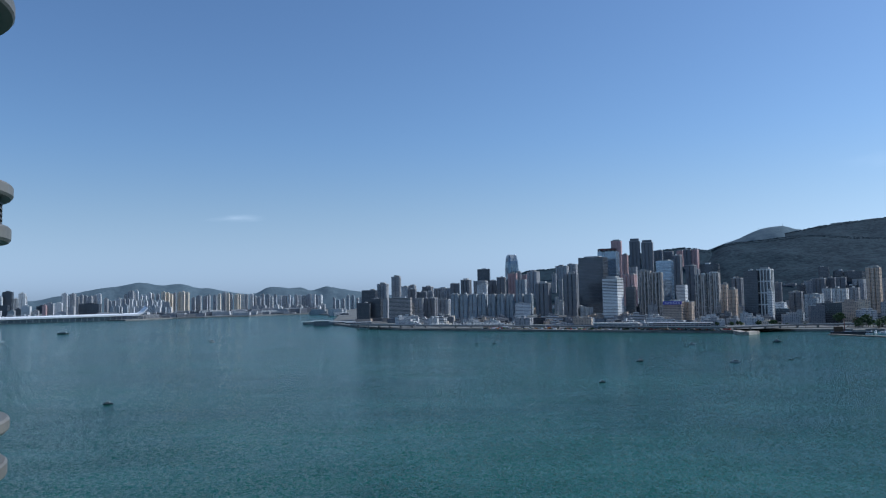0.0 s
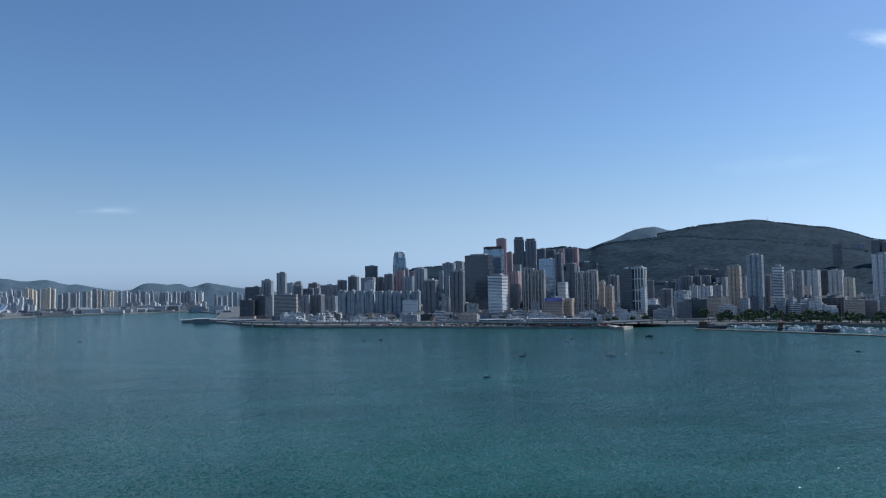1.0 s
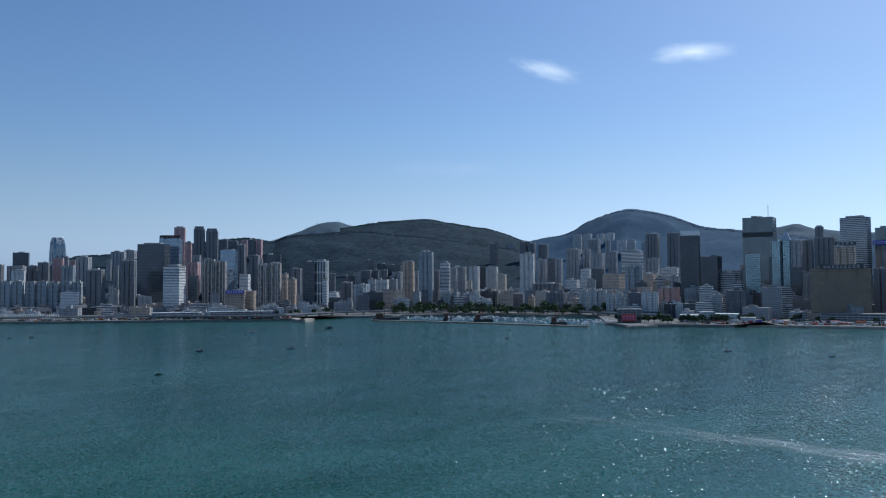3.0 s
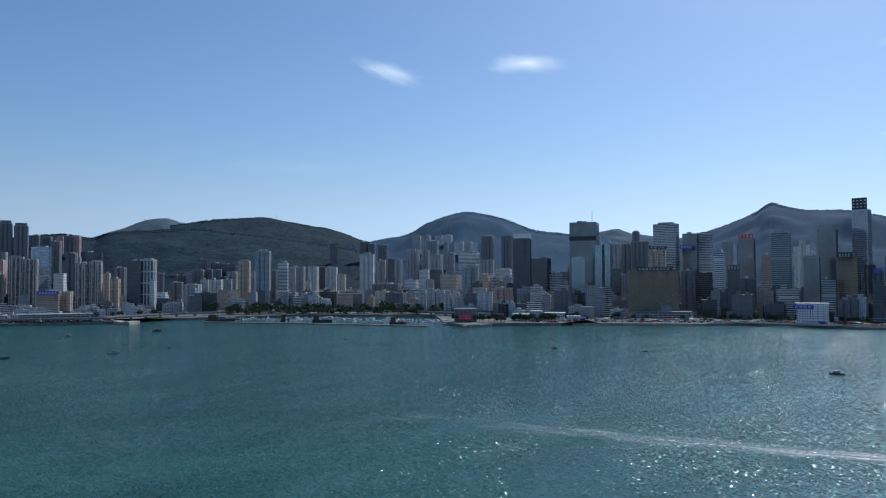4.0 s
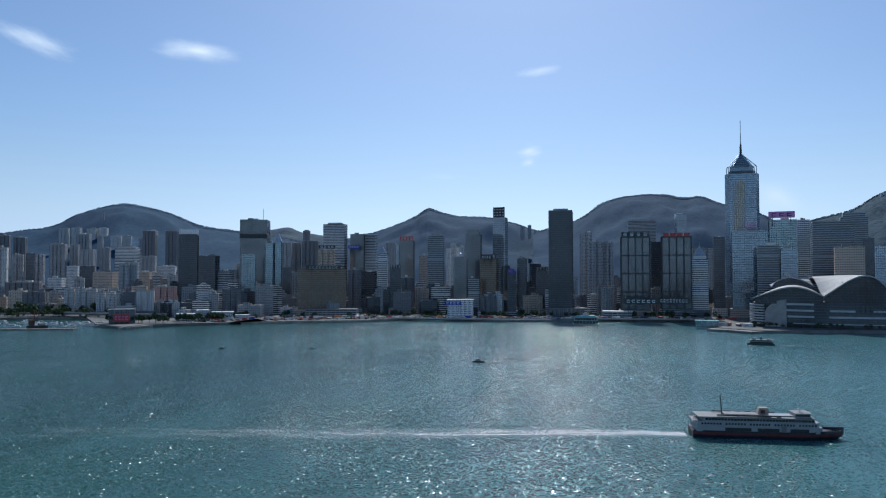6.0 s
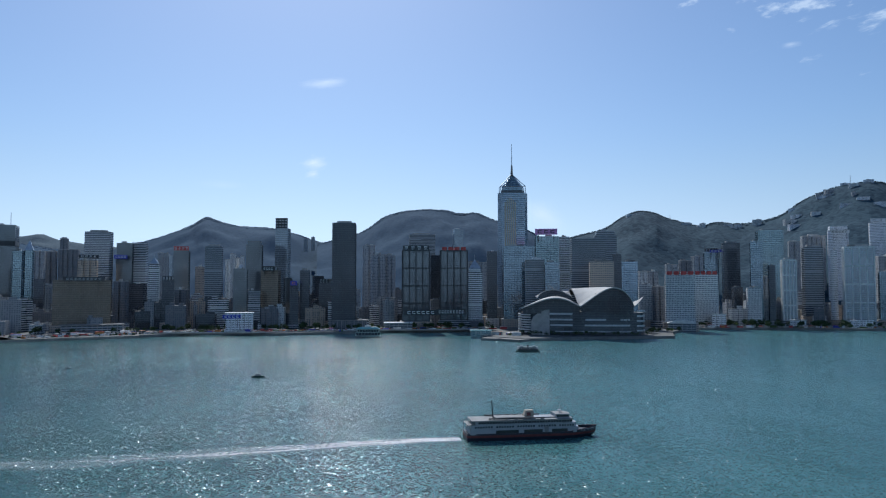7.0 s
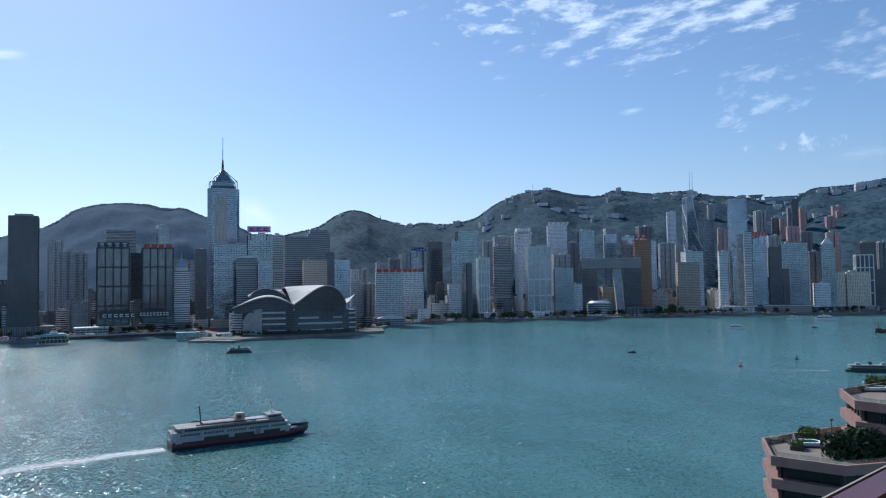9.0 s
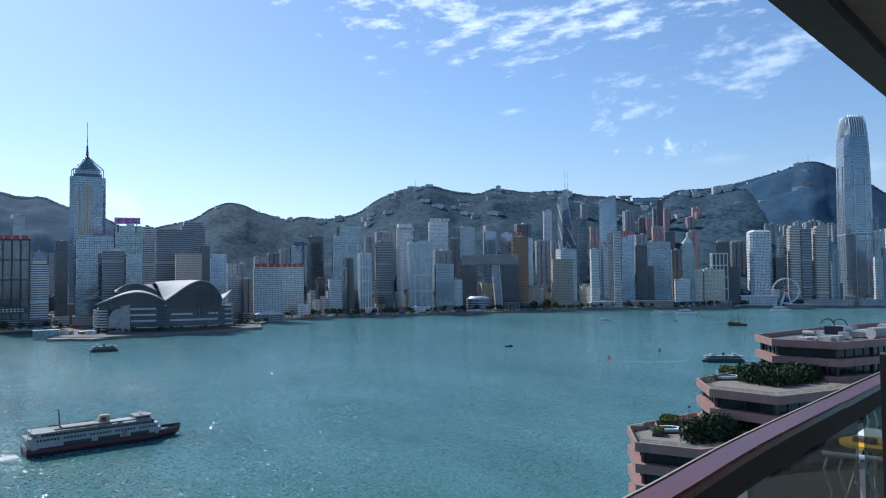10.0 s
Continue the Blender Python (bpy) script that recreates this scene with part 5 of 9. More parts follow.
tower("o", 927, -1669, 13.4, 10.7, 100, -132)
tower("o", 911, -1683, 19.1, 15.3, 107, -136)
tower("o", 898, -1692, 19.6, 15.7, 106, -131)
tower("o", 884, -1702, 19.6, 15.7, 127, -138)
tower("g3", 964, -1645, 15.2, 12.2, 167, -128)
tower("rd", 1296, -1540, 31.8, 25.4, 159, -128)
tower("rd", 1237, -1523, 29.2, 23.3, 156, -128)
tagged(far_city.make("distant_towers", [M[k] for k in FAR_MATS] + [M["roof"]]), "pale apartment towers crowded along the far shore", "towers", kind="stuff")

# ---- lower blocks that fill the streets between the towers ----
def shore_at(az):
    """How far out the city's shore lies in a direction, clear of piers and basins."""
    return np.interp(az, [-6, 0, 8, 17, 22, 30, 45, 50, 58, 66, 75, 88, 92, 104, 110, 120, 130, 140, 160],
                     [1900, 1720, 1640, 1560, 1580, 1640, 1560, 1300, 1310, 1330, 1300, 1330, 1380, 1420, 1500, 1620, 1740, 1860, 1990])


infill = Shape()
FILL = ["f_grey", "f_white", "f_dark", "f_office", "f_tan", "f_blue", "f_darkglass", "f_ribbon", "f_pink", "f_cream"]
fr = random.Random(77)
for i in range(1150):
    az = fr.uniform(-4, 158)
    deep = fr.random() ** 1.3
    d = shore_at(az) + deep * 800
    if d > 2700:
        continue
    x, y = polar(az, d)
    w, dd = fr.uniform(14, 42), fr.uniform(12, 26)
    h = fr.uniform(16, 55) + deep * fr.uniform(10, 60)
    if az < 25:
        h = fr.uniform(8, 24) if deep < 0.4 else fr.uniform(20, 50)
    elif az < 48:
        h = min(h, 46)
    m = pose(x, y, 0, 0, 0, -az + fr.choice((-1, 1)) * fr.uniform(4, 28))
    plan = notched(w, dd, max(2, round(w / 11)), 2, 1.6) if fr.random() < 0.6 else rect(w, dd)
    k = fr.choice((0, 0, 1, 2, 2, 2, 3, 5, 6, 6, 7, 4)) if 50 < az < 112 else fr.choice((0, 0, 1, 1, 2, 2, 3, 4, 5, 6, 7, 9))
    infill.prism([tuple((m @ Vector((*p, 0))).xy) for p in plan], 0, h, mi=k, cap=len(FILL))
    for j in range(2):
        o = Vector((fr.uniform(-0.3, 0.3) * w, fr.uniform(-0.3, 0.3) * dd, 0))
        infill.prism([tuple((m @ (Vector((*p, 0)) + o)).xy) for p in rect(w * 0.25, dd * 0.3)], h, h + fr.uniform(2, 6), mi=k, cap=len(FILL))
tagged(infill.make("street_blocks", [M[k] for k in FILL] + [M["roof"]]), "crowded lower blocks filling the streets between the towers", "blocks", kind="stuff")

shore_rows = Shape()
for i in range(170):
    az = fr.uniform(-34, -7)
    d = coast(az) + 40 + fr.random() * 420
    if d < 3000:
        continue
    x, y = polar(az, d)
    m = pose(x, y, 0, 0, 0, -az + fr.uniform(-25, 25))
    h = fr.uniform(8, 30)
    shore_rows.prism([tuple((m @ Vector((*p, 0))).xy) for p in rect(fr.uniform(30, 80), fr.uniform(14, 30))], 0, h, mi=fr.choice((0, 1, 2, 3, 5)), cap=len(FILL))
tagged(shore_rows.make("far_shore_blocks", [M[k] for k in FILL] + [M["roof"]]), "low warehouses and piers lining the far shore", "blocks", kind="stuff")

# ---- landmark towers ----
def pinnacle_tower():
    """The tall three-sided tower with a pyramid, lattice lantern and needle."""
    x, y = polar(93.05, 1540)
    e = thing("skyscraper", pose(x, y, GROUND, 0, 0, -93 + 8), "tall blue-grey glass skyscraper with pyramid top and needle mast", "skyscraper")
    w, h = 62, 267
    plan = [(-w / 2 + 7, -21), (w / 2 - 7, -21), (w / 2, -10), (w / 2 - 5, 8), (8, 30), (-8, 30), (-w / 2 + 5, 8), (-w / 2, -10)]
    Shape().prism(plan, 30, h, cap=1).make("wall", [M["f_ifc"], M["roof"]], e)
    Shape().prism([(a * 1.15, b * 1.15) for a, b in plan], -4, 30, cap=1).make("podium", [M["f_greyglass"], M["roof"]], e)
    for i in range(6):
        Shape().box(-17 + i * 4.2, -21.3, 120 + abs(i - 2.5) * 12, 2.0, 0.8, 138 - abs(i - 2.5) * 16).make("gold_strip", M["gold_panel"], e, "gold mirror-glass strip")
    for cx, ww, z1 in ((-13, 24, 118), (14, 18, 150)):
        Shape().box(cx, -21.6, 60, ww, 1.0, z1 - 60).make("glass_bay", M["f_greyglass"], e)
    Shape().prism([(a * 0.8, b * 0.8) for a, b in plan], h, h + 6, cap=1).make("crown_base", [M["f_darkglass"], M["roof"]], e)
    Shape().prism([(a * 0.7, b * 0.7) for a, b in plan], h + 6, h + 15, cap=1).make("crown_drum", [M["f_glass"], M["roof"]], e)
    Shape().prism([(a * 0.66, b * 0.66) for a, b in plan], h + 15, h + 38, top=0.12, cap=1).make("pyramid_roof", [M["f_tealglass"], M["roof"]], e)
    s = Shape()
    for sx in (-1, 1):
        for sy in (-18, 8):
            s.bar((sx * 25.5, sy, h), (sx * 25.5, sy, h + 14), 0.8)
            s.bar((sx * 25.5, sy, h + 14), (sx * 2, 0, h + 40), 0.8)
    s.bar((-25.5, -18, h + 14), (25.5, -18, h + 14), 0.6)
    s.make("crown_frame", M["steel"], e)
    s = Shape()
    for k in range(5):
        s.prism(oval(5.6 - k * 0.5, 5.6 - k * 0.5, 8), h + 38 + k * 4.4, h + 38 + k * 4.4 + 3.2, bottom=True)
    s.bar((0, 0, h + 36), (0, 0, h + 61), 1.2)
    s.make("lantern", M["darkmetal"], e, "banded lattice lantern")
    s = Shape().bar((0, 0, h + 60), (0, 0, h + 80), 0.9).bar((0, 0, h + 80), (0, 0, h + 106), 0.55)
    s.make("needle_mast", M["steel"], e)


def round_top_tower(az, d, w, h, label, mat_name, bands):
    """A tapering tower with softened corners whose top closes in a ring of upright fins."""
    x, y = polar(az, d)
    e = thing("skyscraper", pose(x, y, GROUND, 0, 0, -az + 24), label, "skyscraper")

    def plan(k):
        a = w * k / 2
        c, r = a * 0.72, a * 0.86
        return [(-c, -a), (c, -a), (r, -r), (a, -c), (a, c), (r, r), (c, a), (-c, a), (-r, r), (-a, c), (-a, -c), (-r, -r)]
    steps = [(0, 1.0), (0.42, 1.0), (0.70, 0.96), (0.82, 0.92), (0.89, 0.86), (0.94, 0.77), (0.975, 0.66), (0.99, 0.55)]
    for (a, ka), (b, kb) in zip(steps, steps[1:]):
        Shape().prism(plan(ka), a * h, b * h, top=kb / ka, cap=1).make("wall_section", [M[mat_name], M["roof"]], e)
    for f in bands:
        s = Shape()
        k = np.interp(f, [p[0] for p in steps], [p[1] for p in steps])
        s.prism(plan(k + 0.012), f * h, f * h + 2.6, bottom=True)
        s.make("plant_floor", M["band_grey"], e)
    for side in range(4):
        s = Shape()
        for i in range(7):
            px = (-0.27 + i * 0.09) * w
            a = side * math.pi / 2
            pts = []
            for f, k in ((0.88, 0.45), (0.95, 0.40), (0.985, 0.33), (1.0, 0.25)):
                pts.append((f * h, k * w))
            for (z0, r0), (z1, r1) in zip(pts, pts[1:]):
                p0 = (px * math.cos(a) - r0 * math.sin(a), px * math.sin(a) + r0 * math.cos(a), z0)
                p1 = (px * 0.9 * math.cos(a) - r1 * math.sin(a), px * 0.9 * math.sin(a) + r1 * math.cos(a), z1)
                s.bar(p0, p1, w * 0.014, n=4)
        s.make("crown_fins", M["white"], e)
    for sx in (-1, 1):
        for sy in (-1, 1):
            Shape().box(sx * w * 0.2, sy * w * 0.497, 20, 1.6, 1.8, h * 0.68).make("pier", M["steel"], e)
            Shape().box(sx * w * 0.497, sy * w * 0.2, 20, 1.8, 1.6, h * 0.68).make("pier", M["steel"], e)
    Shape().prism(rect(w * 1.5, w * 1.4), -4, 18, cap=1).make("podium", [M["f_greyglass"], M["roof"]], e)


def prism_tower():
    """The tower of triangular shafts with crossed white bracing and two masts."""
    x, y = polar(128.62, 2070)
    e = thing("skyscraper", pose(x, y, GROUND, 0, 0, -128.6 + 16), "faceted glass skyscraper with crossed white bracing and twin masts", "skyscraper")
    a = 20.5
    c = [(-a, -a), (a, -a), (a, a), (-a, a)]
    tops = [(118, 165), (150, 205), (205, 297), (290, 297)]
    for i in range(4):
        p, q = c[i], c[(i + 1) % 4]
        lo, hi = tops[i]
        s = Shape()
        tri = [p, q, (0, 0)]
        zt = [lo, lo, hi]
        u = 0
        for k in range(3):
            m, n_ = k, (k + 1) % 3
            L = math.dist(tri[m], tri[n_])
            s.face([(*tri[m], 12), (*tri[n_], 12), (*tri[n_], zt[n_]), (*tri[m], zt[m])], [(u, 12), (u + L, 12), (u + L, zt[n_]), (u, zt[m])])
            u += L
        s.face([(*t_, z) for t_, z in zip(tri, zt)])
        s.make("shaft", M["f_glass"] if i != 2 else M["f_blueglass"], e)
        b = Shape()
        z = 12
        while z + 52 <= lo + 2:
            b.bar((*p, z), (*q, z + 52), 0.8, n=4).bar((*q, z), (*p, z + 52), 0.8, n=4)
            z += 52
        b.bar((*p, 12), (*p, lo), 0.8, n=4).bar((*q, 12), (*q, lo), 0.8, n=4).bar((*p, lo), (*q, lo), 0.8, n=4).bar((*p, lo), (0, 0, hi), 0.8, n=4).bar((*q, lo), (0, 0, hi), 0.8, n=4)
        b.make("bracing", M["white"], e)
    for sx in (-3.5, 3.5):
        Shape().bar((sx, 5, 285), (sx, 5, 330), 0.7).bar((sx, 5, 330), (sx, 5, 364), 0.4).make("mast", M["steel"], e)
    Shape().prism(rect(54, 54), -4, 12, cap=1).make("podium", [M["f_office"], M["roof"]], e)


def gate_building():
    x, y = polar(122.6, 1640)
    e = thing("gate_building", pose(x, y, GROUND, 0, 0, -122.6 + 4), "dark glass government block shaped like a giant open door", "building")
    for cx, w in ((-46, 33), (45, 35)):
        Shape().prism([(cx + a, b) for a, b in rect(w, 34)], 0, 98, cap=1).make("leg", [M["f_darkglass"], M["roof"]], e)
    Shape().prism([(12, -15), (26, -15), (26, 15), (12, 15)], 0, 98, top=1.0, shift=(-8, 0)).make("slanted_pier", M["band_grey"], e)
    Shape().prism([(26.2, -16), (28.2, -16), (28.2, 15), (26.2, 15)], 0, 98, shift=(-7.6, 0)).make("pier_edge", M["pale"], e)
    Shape().prism(rect(125, 36), 98, 121, cap=1, bottom=True).make("lintel", [M["f_slate"], M["roof"]], e)
    Shape().box(0, -18.4, 118.5, 125, 0.8, 2.2).make("belt", M["band_grey"], e)
    b = thing("low_block", pose(*polar(121.7, 1570), GROUND, 0, 0, -121), "low round council block with a pale roof", "building")
    Shape().prism(oval(52, 40), 0, 26, cap=1).make("wall", [M["f_ribbondark"], M["roof"]], b)
    Shape().prism(oval(46, 34), 26, 30, top=0.8, cap=0).make("roof", M["white"], b)


def arch_z(u):
    """Height of the hall's front roof edge along its width: a low wing, a tall vault and an upturned tip."""
    if u < -2:
        t = min(max((u + 91) / 89, 0), 1)
        return 41 + 2.5 * t + 13.5 * math.sin(math.pi * t ** 1.24)
    if u < 76:
        t = (u + 2) / 78
        return 43.5 + 28 * max(math.sin(math.pi * t ** 1.5), 0) ** 0.7
    return 44 + 14 * ((u - 76) / 13) ** 1.3


def ease(t):
    t = min(max(t, 0), 1)
    return t * t * (3 - 2 * t)


def main_shell(s, v):
    """The great roof: its vaulted front edge runs back into a level ridge, with a valley beside the low wing."""
    left, right = -2 - 24 * v, 76 - 8 * v
    front = 43.5 + 28 * max(math.sin(math.pi * s ** 1.5), 0) ** 0.7
    ridge = 72.5 - 26 * max(s - 0.55, 0) ** 2 * 4 - 3 * (1 - s) ** 2
    k = ease(v / 0.62)
    return left + s * (right - left), -12 - 9 * math.sin(math.pi * s) * (1 - v) + 95 * v, front * (1 - k) + ridge * k - max(v - 0.7, 0) * 30


def back_shell(s, v):
    """The second vault behind the low wing."""
    front = 56 + 12.5 * math.sin(math.pi * s ** 0.85) ** 0.8
    ridge = 58 + 11 * s
    return -68 + s * 54 - 8 * v, 26 - 7 * math.sin(math.pi * s) * (1 - v) + 60 * v, front * (1 - ease(v)) + ridge * ease(v)


def low_wing(s, v):
    u = -91 + 89 * s
    return u, -14 - 9 * math.sin(math.pi * s) * (1 - v) + 42 * v, arch_z(u) + 3.0 * math.sin(math.pi * v) * math.sin(math.pi * s) - 1.5 * v


def wing_tip(s, v):
    u = 76 + 13 * s
    return u - 4 * v, -12 + 50 * v, arch_z(u) * (1 - v) + (47 + 5 * s) * v


def shell(fn, name, n, m, thick, parent):
    """A curved roof sheet with an edge all round and seams on its top."""
    s = Shape()
    for i in range(n):
        for j in range(m):
            q = [fn((i + a) / n, (j + b) / m) for a, b in ((0, 0), (1, 0), (1, 1), (0, 1))]
            low = [(x, y, z - thick) for x, y, z in q]
            s.face(q, None, 0)
            s.face(low[::-1], None, 1)
            for test, a, b in ((j == 0, 1, 0), (j == m - 1, 3, 2), (i == 0, 0, 3), (i == n - 1, 2, 1)):
                if test:
                    s.face([q[a], q[b], low[b], low[a]], None, 0)
    ob = s.make(name, [M["hallroof"], M["darkmetal"]], parent, "pale metal roof shell")
    seam = Shape()
    for i in range(1, n, 2):
        for j in range(m):
            a, b = Vector(fn(i / n, j / m)), Vector(fn(i / n, (j + 1) / m))
            seam.bar(a, b, 0.16, n=3)
    seam.make("seams", M["band_grey"], ob)
    return ob


def bow(u):
    """How far the drum's front bows towards the water."""
    return -13.2 + 14 * abs(u / 86) ** 2.2


def winged_hall():
    """The exhibition hall on the water: banded glass drum under wing-like roof shells."""
    x, y = polar(98.35, 1128)
    e = thing("exhibition_hall", pose(x, y, GROUND, 0, 0, -98.35), "waterside exhibition hall with sweeping pale wing roofs and glass walls", "hall")
    pts = [(-93, 20), (-90, 6)]
    for i in range(13):
        t = -1 + i / 6
        pts.append((t * 86, -12 + 14 * abs(t) ** 2.2))
    pts += [(90, 10), (92, 40), (70, 95), (-70, 95), (-93, 50)]
    Shape().prism(pts, -6, 33, cap=1).make("wall", [M["f_darkglass"], M["roof"]], e)
    for z, spans in ((13.6, ((-47, -14), (4, 70))), (22.0, ((-48, -14), (5, 35), (56, 70))), (30.5, ((-49, -14),)), (5.0, ((-40, 72),))):
        for u0, u1 in spans:
            s = Shape()
            for i in range(8):
                a, b = u0 + (u1 - u0) * i / 8, u0 + (u1 - u0) * (i + 1) / 8
                s.prism([(a, bow(a)), (b, bow(b)), (b, bow(b) + 2), (a, bow(a) + 2)], z, z + (2.6 if z > 6 else 1.2), bottom=True)
            s.make("white_band", M["hallband"], e)
    # curved louvres round the near end and fins at the far one
    for k in range(8):
        s = Shape()
        for i in range(9):
            a, b = math.pi * (0.90 + i * 0.05), math.pi * (0.90 + (i + 1) * 0.05)
            pa, pb = (-62 + 36 * math.cos(a), 24 + 34 * math.sin(a)), (-62 + 36 * math.cos(b), 24 + 34 * math.sin(b))
            s.prism([pa, pb, (pb[0] + 2, pb[1] + 2), (pa[0] + 2, pa[1] + 2)], 3 + k * 3.7, 4.9 + k * 3.7, bottom=True)
        s.make("louvre", M["hallband"], e)
        if k < 5:
            Shape().prism([(80, bow(80) + 0.6), (91, 3), (92.5, 16), (80, 16)], 6 + k * 7.2, 8.2 + k * 7.2, bottom=True).make("fin", M["hallband"], e)
    # rounded blank wall with a sloping top
    s = Shape()
    for i in range(10):
        a, b = -76 + 2.8 * i, -76 + 2.8 * (i + 1)
        za, zb = [20 + 18 * math.sin(math.pi / 2 * (u + 76) / 28) ** 0.6 for u in (a, b)]
        fa, fb = bow(a) - 1.2, bow(b) - 1.2
        s.face([(a, fa, -2), (b, fb, -2), (b, fb, zb), (a, fa, za)])
        s.face([(a, fa, za), (b, fb, zb), (b, fb + 6, zb), (a, fa + 6, za)])
    s.face([(-76, bow(-76) - 1.2, -2), (-76, bow(-76) - 1.2, 20), (-76, bow(-76) + 5, 20), (-76, bow(-76) + 5, -2)])
    s.face([(-48, bow(-48) - 1.2, -2), (-48, bow(-48) + 5, -2), (-48, bow(-48) + 5, 38), (-48, bow(-48) - 1.2, 38)])
    s.make("blank_wall", M["concrete"], e)
    # glass under the vaults
    for u0, u1, yy, top in ((-88, -3, -8, arch_z), (-1, 75, -10, arch_z), (-64, -14, 28, lambda u: back_shell((u + 68) / 54, 0)[2])):
        s = Shape()
        n = 24
        for i in range(n):
            a, b = u0 + (u1 - u0) * i / n, u0 + (u1 - u0) * (i + 1) / n
            s.face([(a, yy, 32), (b, yy, 32), (b, yy, top(b) - 1.2), (a, yy, top(a) - 1.2)], [(a, 32), (b, 32), (b, top(b)), (a, top(a))])
        s.make("glass_wall", M["f_darkglass"], e)
    for i in range(12):
        u = 4 + i * 6.2
        Shape().box(u, -10.4, 20, 0.6, 0.6, max(arch_z(u) - 22.5, 1)).make("mullion", M["darkmetal"], e)
    for z in (38, 46, 54, 62):
        Shape().box(40, -10.6, z, 66 - (z - 38) * 1.0, 0.5, 0.5).make("transom", M["darkmetal"], e)
    shell(low_wing, "low_wing", 28, 5, 1.7, e)
    shell(main_shell, "main_roof", 30, 8, 1.7, e)
    shell(back_shell, "back_roof", 18, 6, 1.4, e)
    shell(wing_tip, "wing_tip", 5, 5, 1.2, e)
    # the two hooked ends of the ridge beams
    for u in (-44, -20):
        s = Shape()
        for i in range(6):
            a, b = i / 6, (i + 1) / 6
            s.bar((u - 7 * a, 60, 70 + 5 * a * a), (u - 7 * b, 60, 70 + 5 * b * b), 0.9, n=5)
        s.make("ridge_hook", M["hallroof"], e)


plain("hallband", (0.52, 0.53, 0.53), 0.5, vary=0.12, scale=0.1)
plain("hallroof", (0.40, 0.385, 0.365), 0.7, 0.0, vary=0.15, scale=0.06)
plain("gold_panel", (0.46, 0.38, 0.26), 0.35, 0.3, vary=0.12, scale=0.05)
plain("pink_board", (0.62, 0.28, 0.55), 0.4, vary=0.05)
plain("teal_roof", (0.20, 0.42, 0.42), 0.6, vary=0.2, scale=0.1)
plain("orange", (0.55, 0.20, 0.06), 0.6, vary=0.2)
plain("grass", (0.10, 0.14, 0.05), 0.9, vary=0.4, scale=0.05)
pinnacle_tower()
round_top_tower(148.33, 1990, 62, 444, "very tall tapering silver-blue skyscraper with clawed crown", "f_ifc", (0.36, 0.62, 0.78))
round_top_tower(5.4, 3300, 52, 248, "slim rounded blue glass skyscraper behind the hill", "f_glass", ())
prism_tower()
gate_building()
winged_hall()


def board(az, d, z, w, h, mat_name, label, bars=4, bar_mat="white"):
    """A lettered board high on a building, its letters as plain bars."""
    x, y = polar(az, d)
    e = thing("signboard", pose(x, y, z, 0, 0, -az), label, "sign")
    Shape().box(0, 0, 0, w, 1.0, h).make("panel", M[mat_name], e)
    for i in range(bars):
        s = Shape()
        cx = (-0.5 + (i + 0.5) / bars) * w * 0.86
        bw = w * 0.86 / bars * 0.62
        s.box(cx, -0.7, h * 0.24, bw, 0.4, h * 0.12)
        s.box(cx, -0.7, h * 0.62, bw, 0.4, h * 0.12)
        s.box(cx - bw * 0.4, -0.7, h * 0.24, bw * 0.2, 0.4, h * 0.5)
        s.make("letter_bar", M[bar_mat], e)
    for sx in (-0.35, 0.35):
        f = Shape()
        f.box(sx * w, 8, -4, 0.8, 15.0, 3.5)
        f.box(sx * w, 1.2, -14, 0.8, 0.8, 14)
        f.make("bracket", M["darkmetal"], e)


board(95.68, 1372, 173, 41, 11, "pink_board", "pink rooftop advertising board with dark lettering", 3, "darkmetal")
board(61.61, 1322, 86, 61, 7, "darkmetal", "rooftop sign of pale blue lettering on a dark frame", 9, "steel")
board(85.93, 1205, 30, 54, 9, "darkmetal", "dark podium sign board with white lettering", 6, "white")
board(88.30, 1205, 31, 49, 9, "darkmetal", "dark podium sign board with white lettering", 9, "white")
board(71.64, 1200, 27, 27, 6, "sign_blue", "blue sign board on a white building", 4, "white")
board(63.94, 1630, 134, 25, 8, "sign_blue", "blue lit sign board high on an office tower", 4, "white")
board(76.17, 1290, 79, 11, 8, "sign_blue", "blue lit sign board on a dark tower", 1, "orange")
board(17.30, 1690, 46, 39, 7, "sign_blue", "pale blue rooftop sign board", 6, "white")
board(12.77, 2140, 194, 47, 6, "darkmetal", "dark rooftop sign lettering with red", 5, "red")
board(47.25, 1188, 7, 22, 11, "red", "wide faded red board on a boathouse", 4, "pink_board")
board(108.06, 1690, 151, 23, 5, "sign_blue", "blue and white rooftop sign board", 3, "white")
board(124.90, 1640, 167, 23, 8, "red", "red rooftop sign board with white lettering", 2, "white")
board(132.87, 1610, 158, 15, 5, "red", "red sign band on a blue glass tower", 2, "white")
board(61.88, 1495, 130, 33, 6, "darkmetal", "rooftop sign of white lettering", 4, "white")
board(74.26, 1310, 104, 19, 8, "darkmetal", "rooftop sign of white lettering", 4, "white")
board(116.13, 1880, 197, 38, 7, "pale", "pale rooftop name board on an oval hotel", 5, "darkmetal")


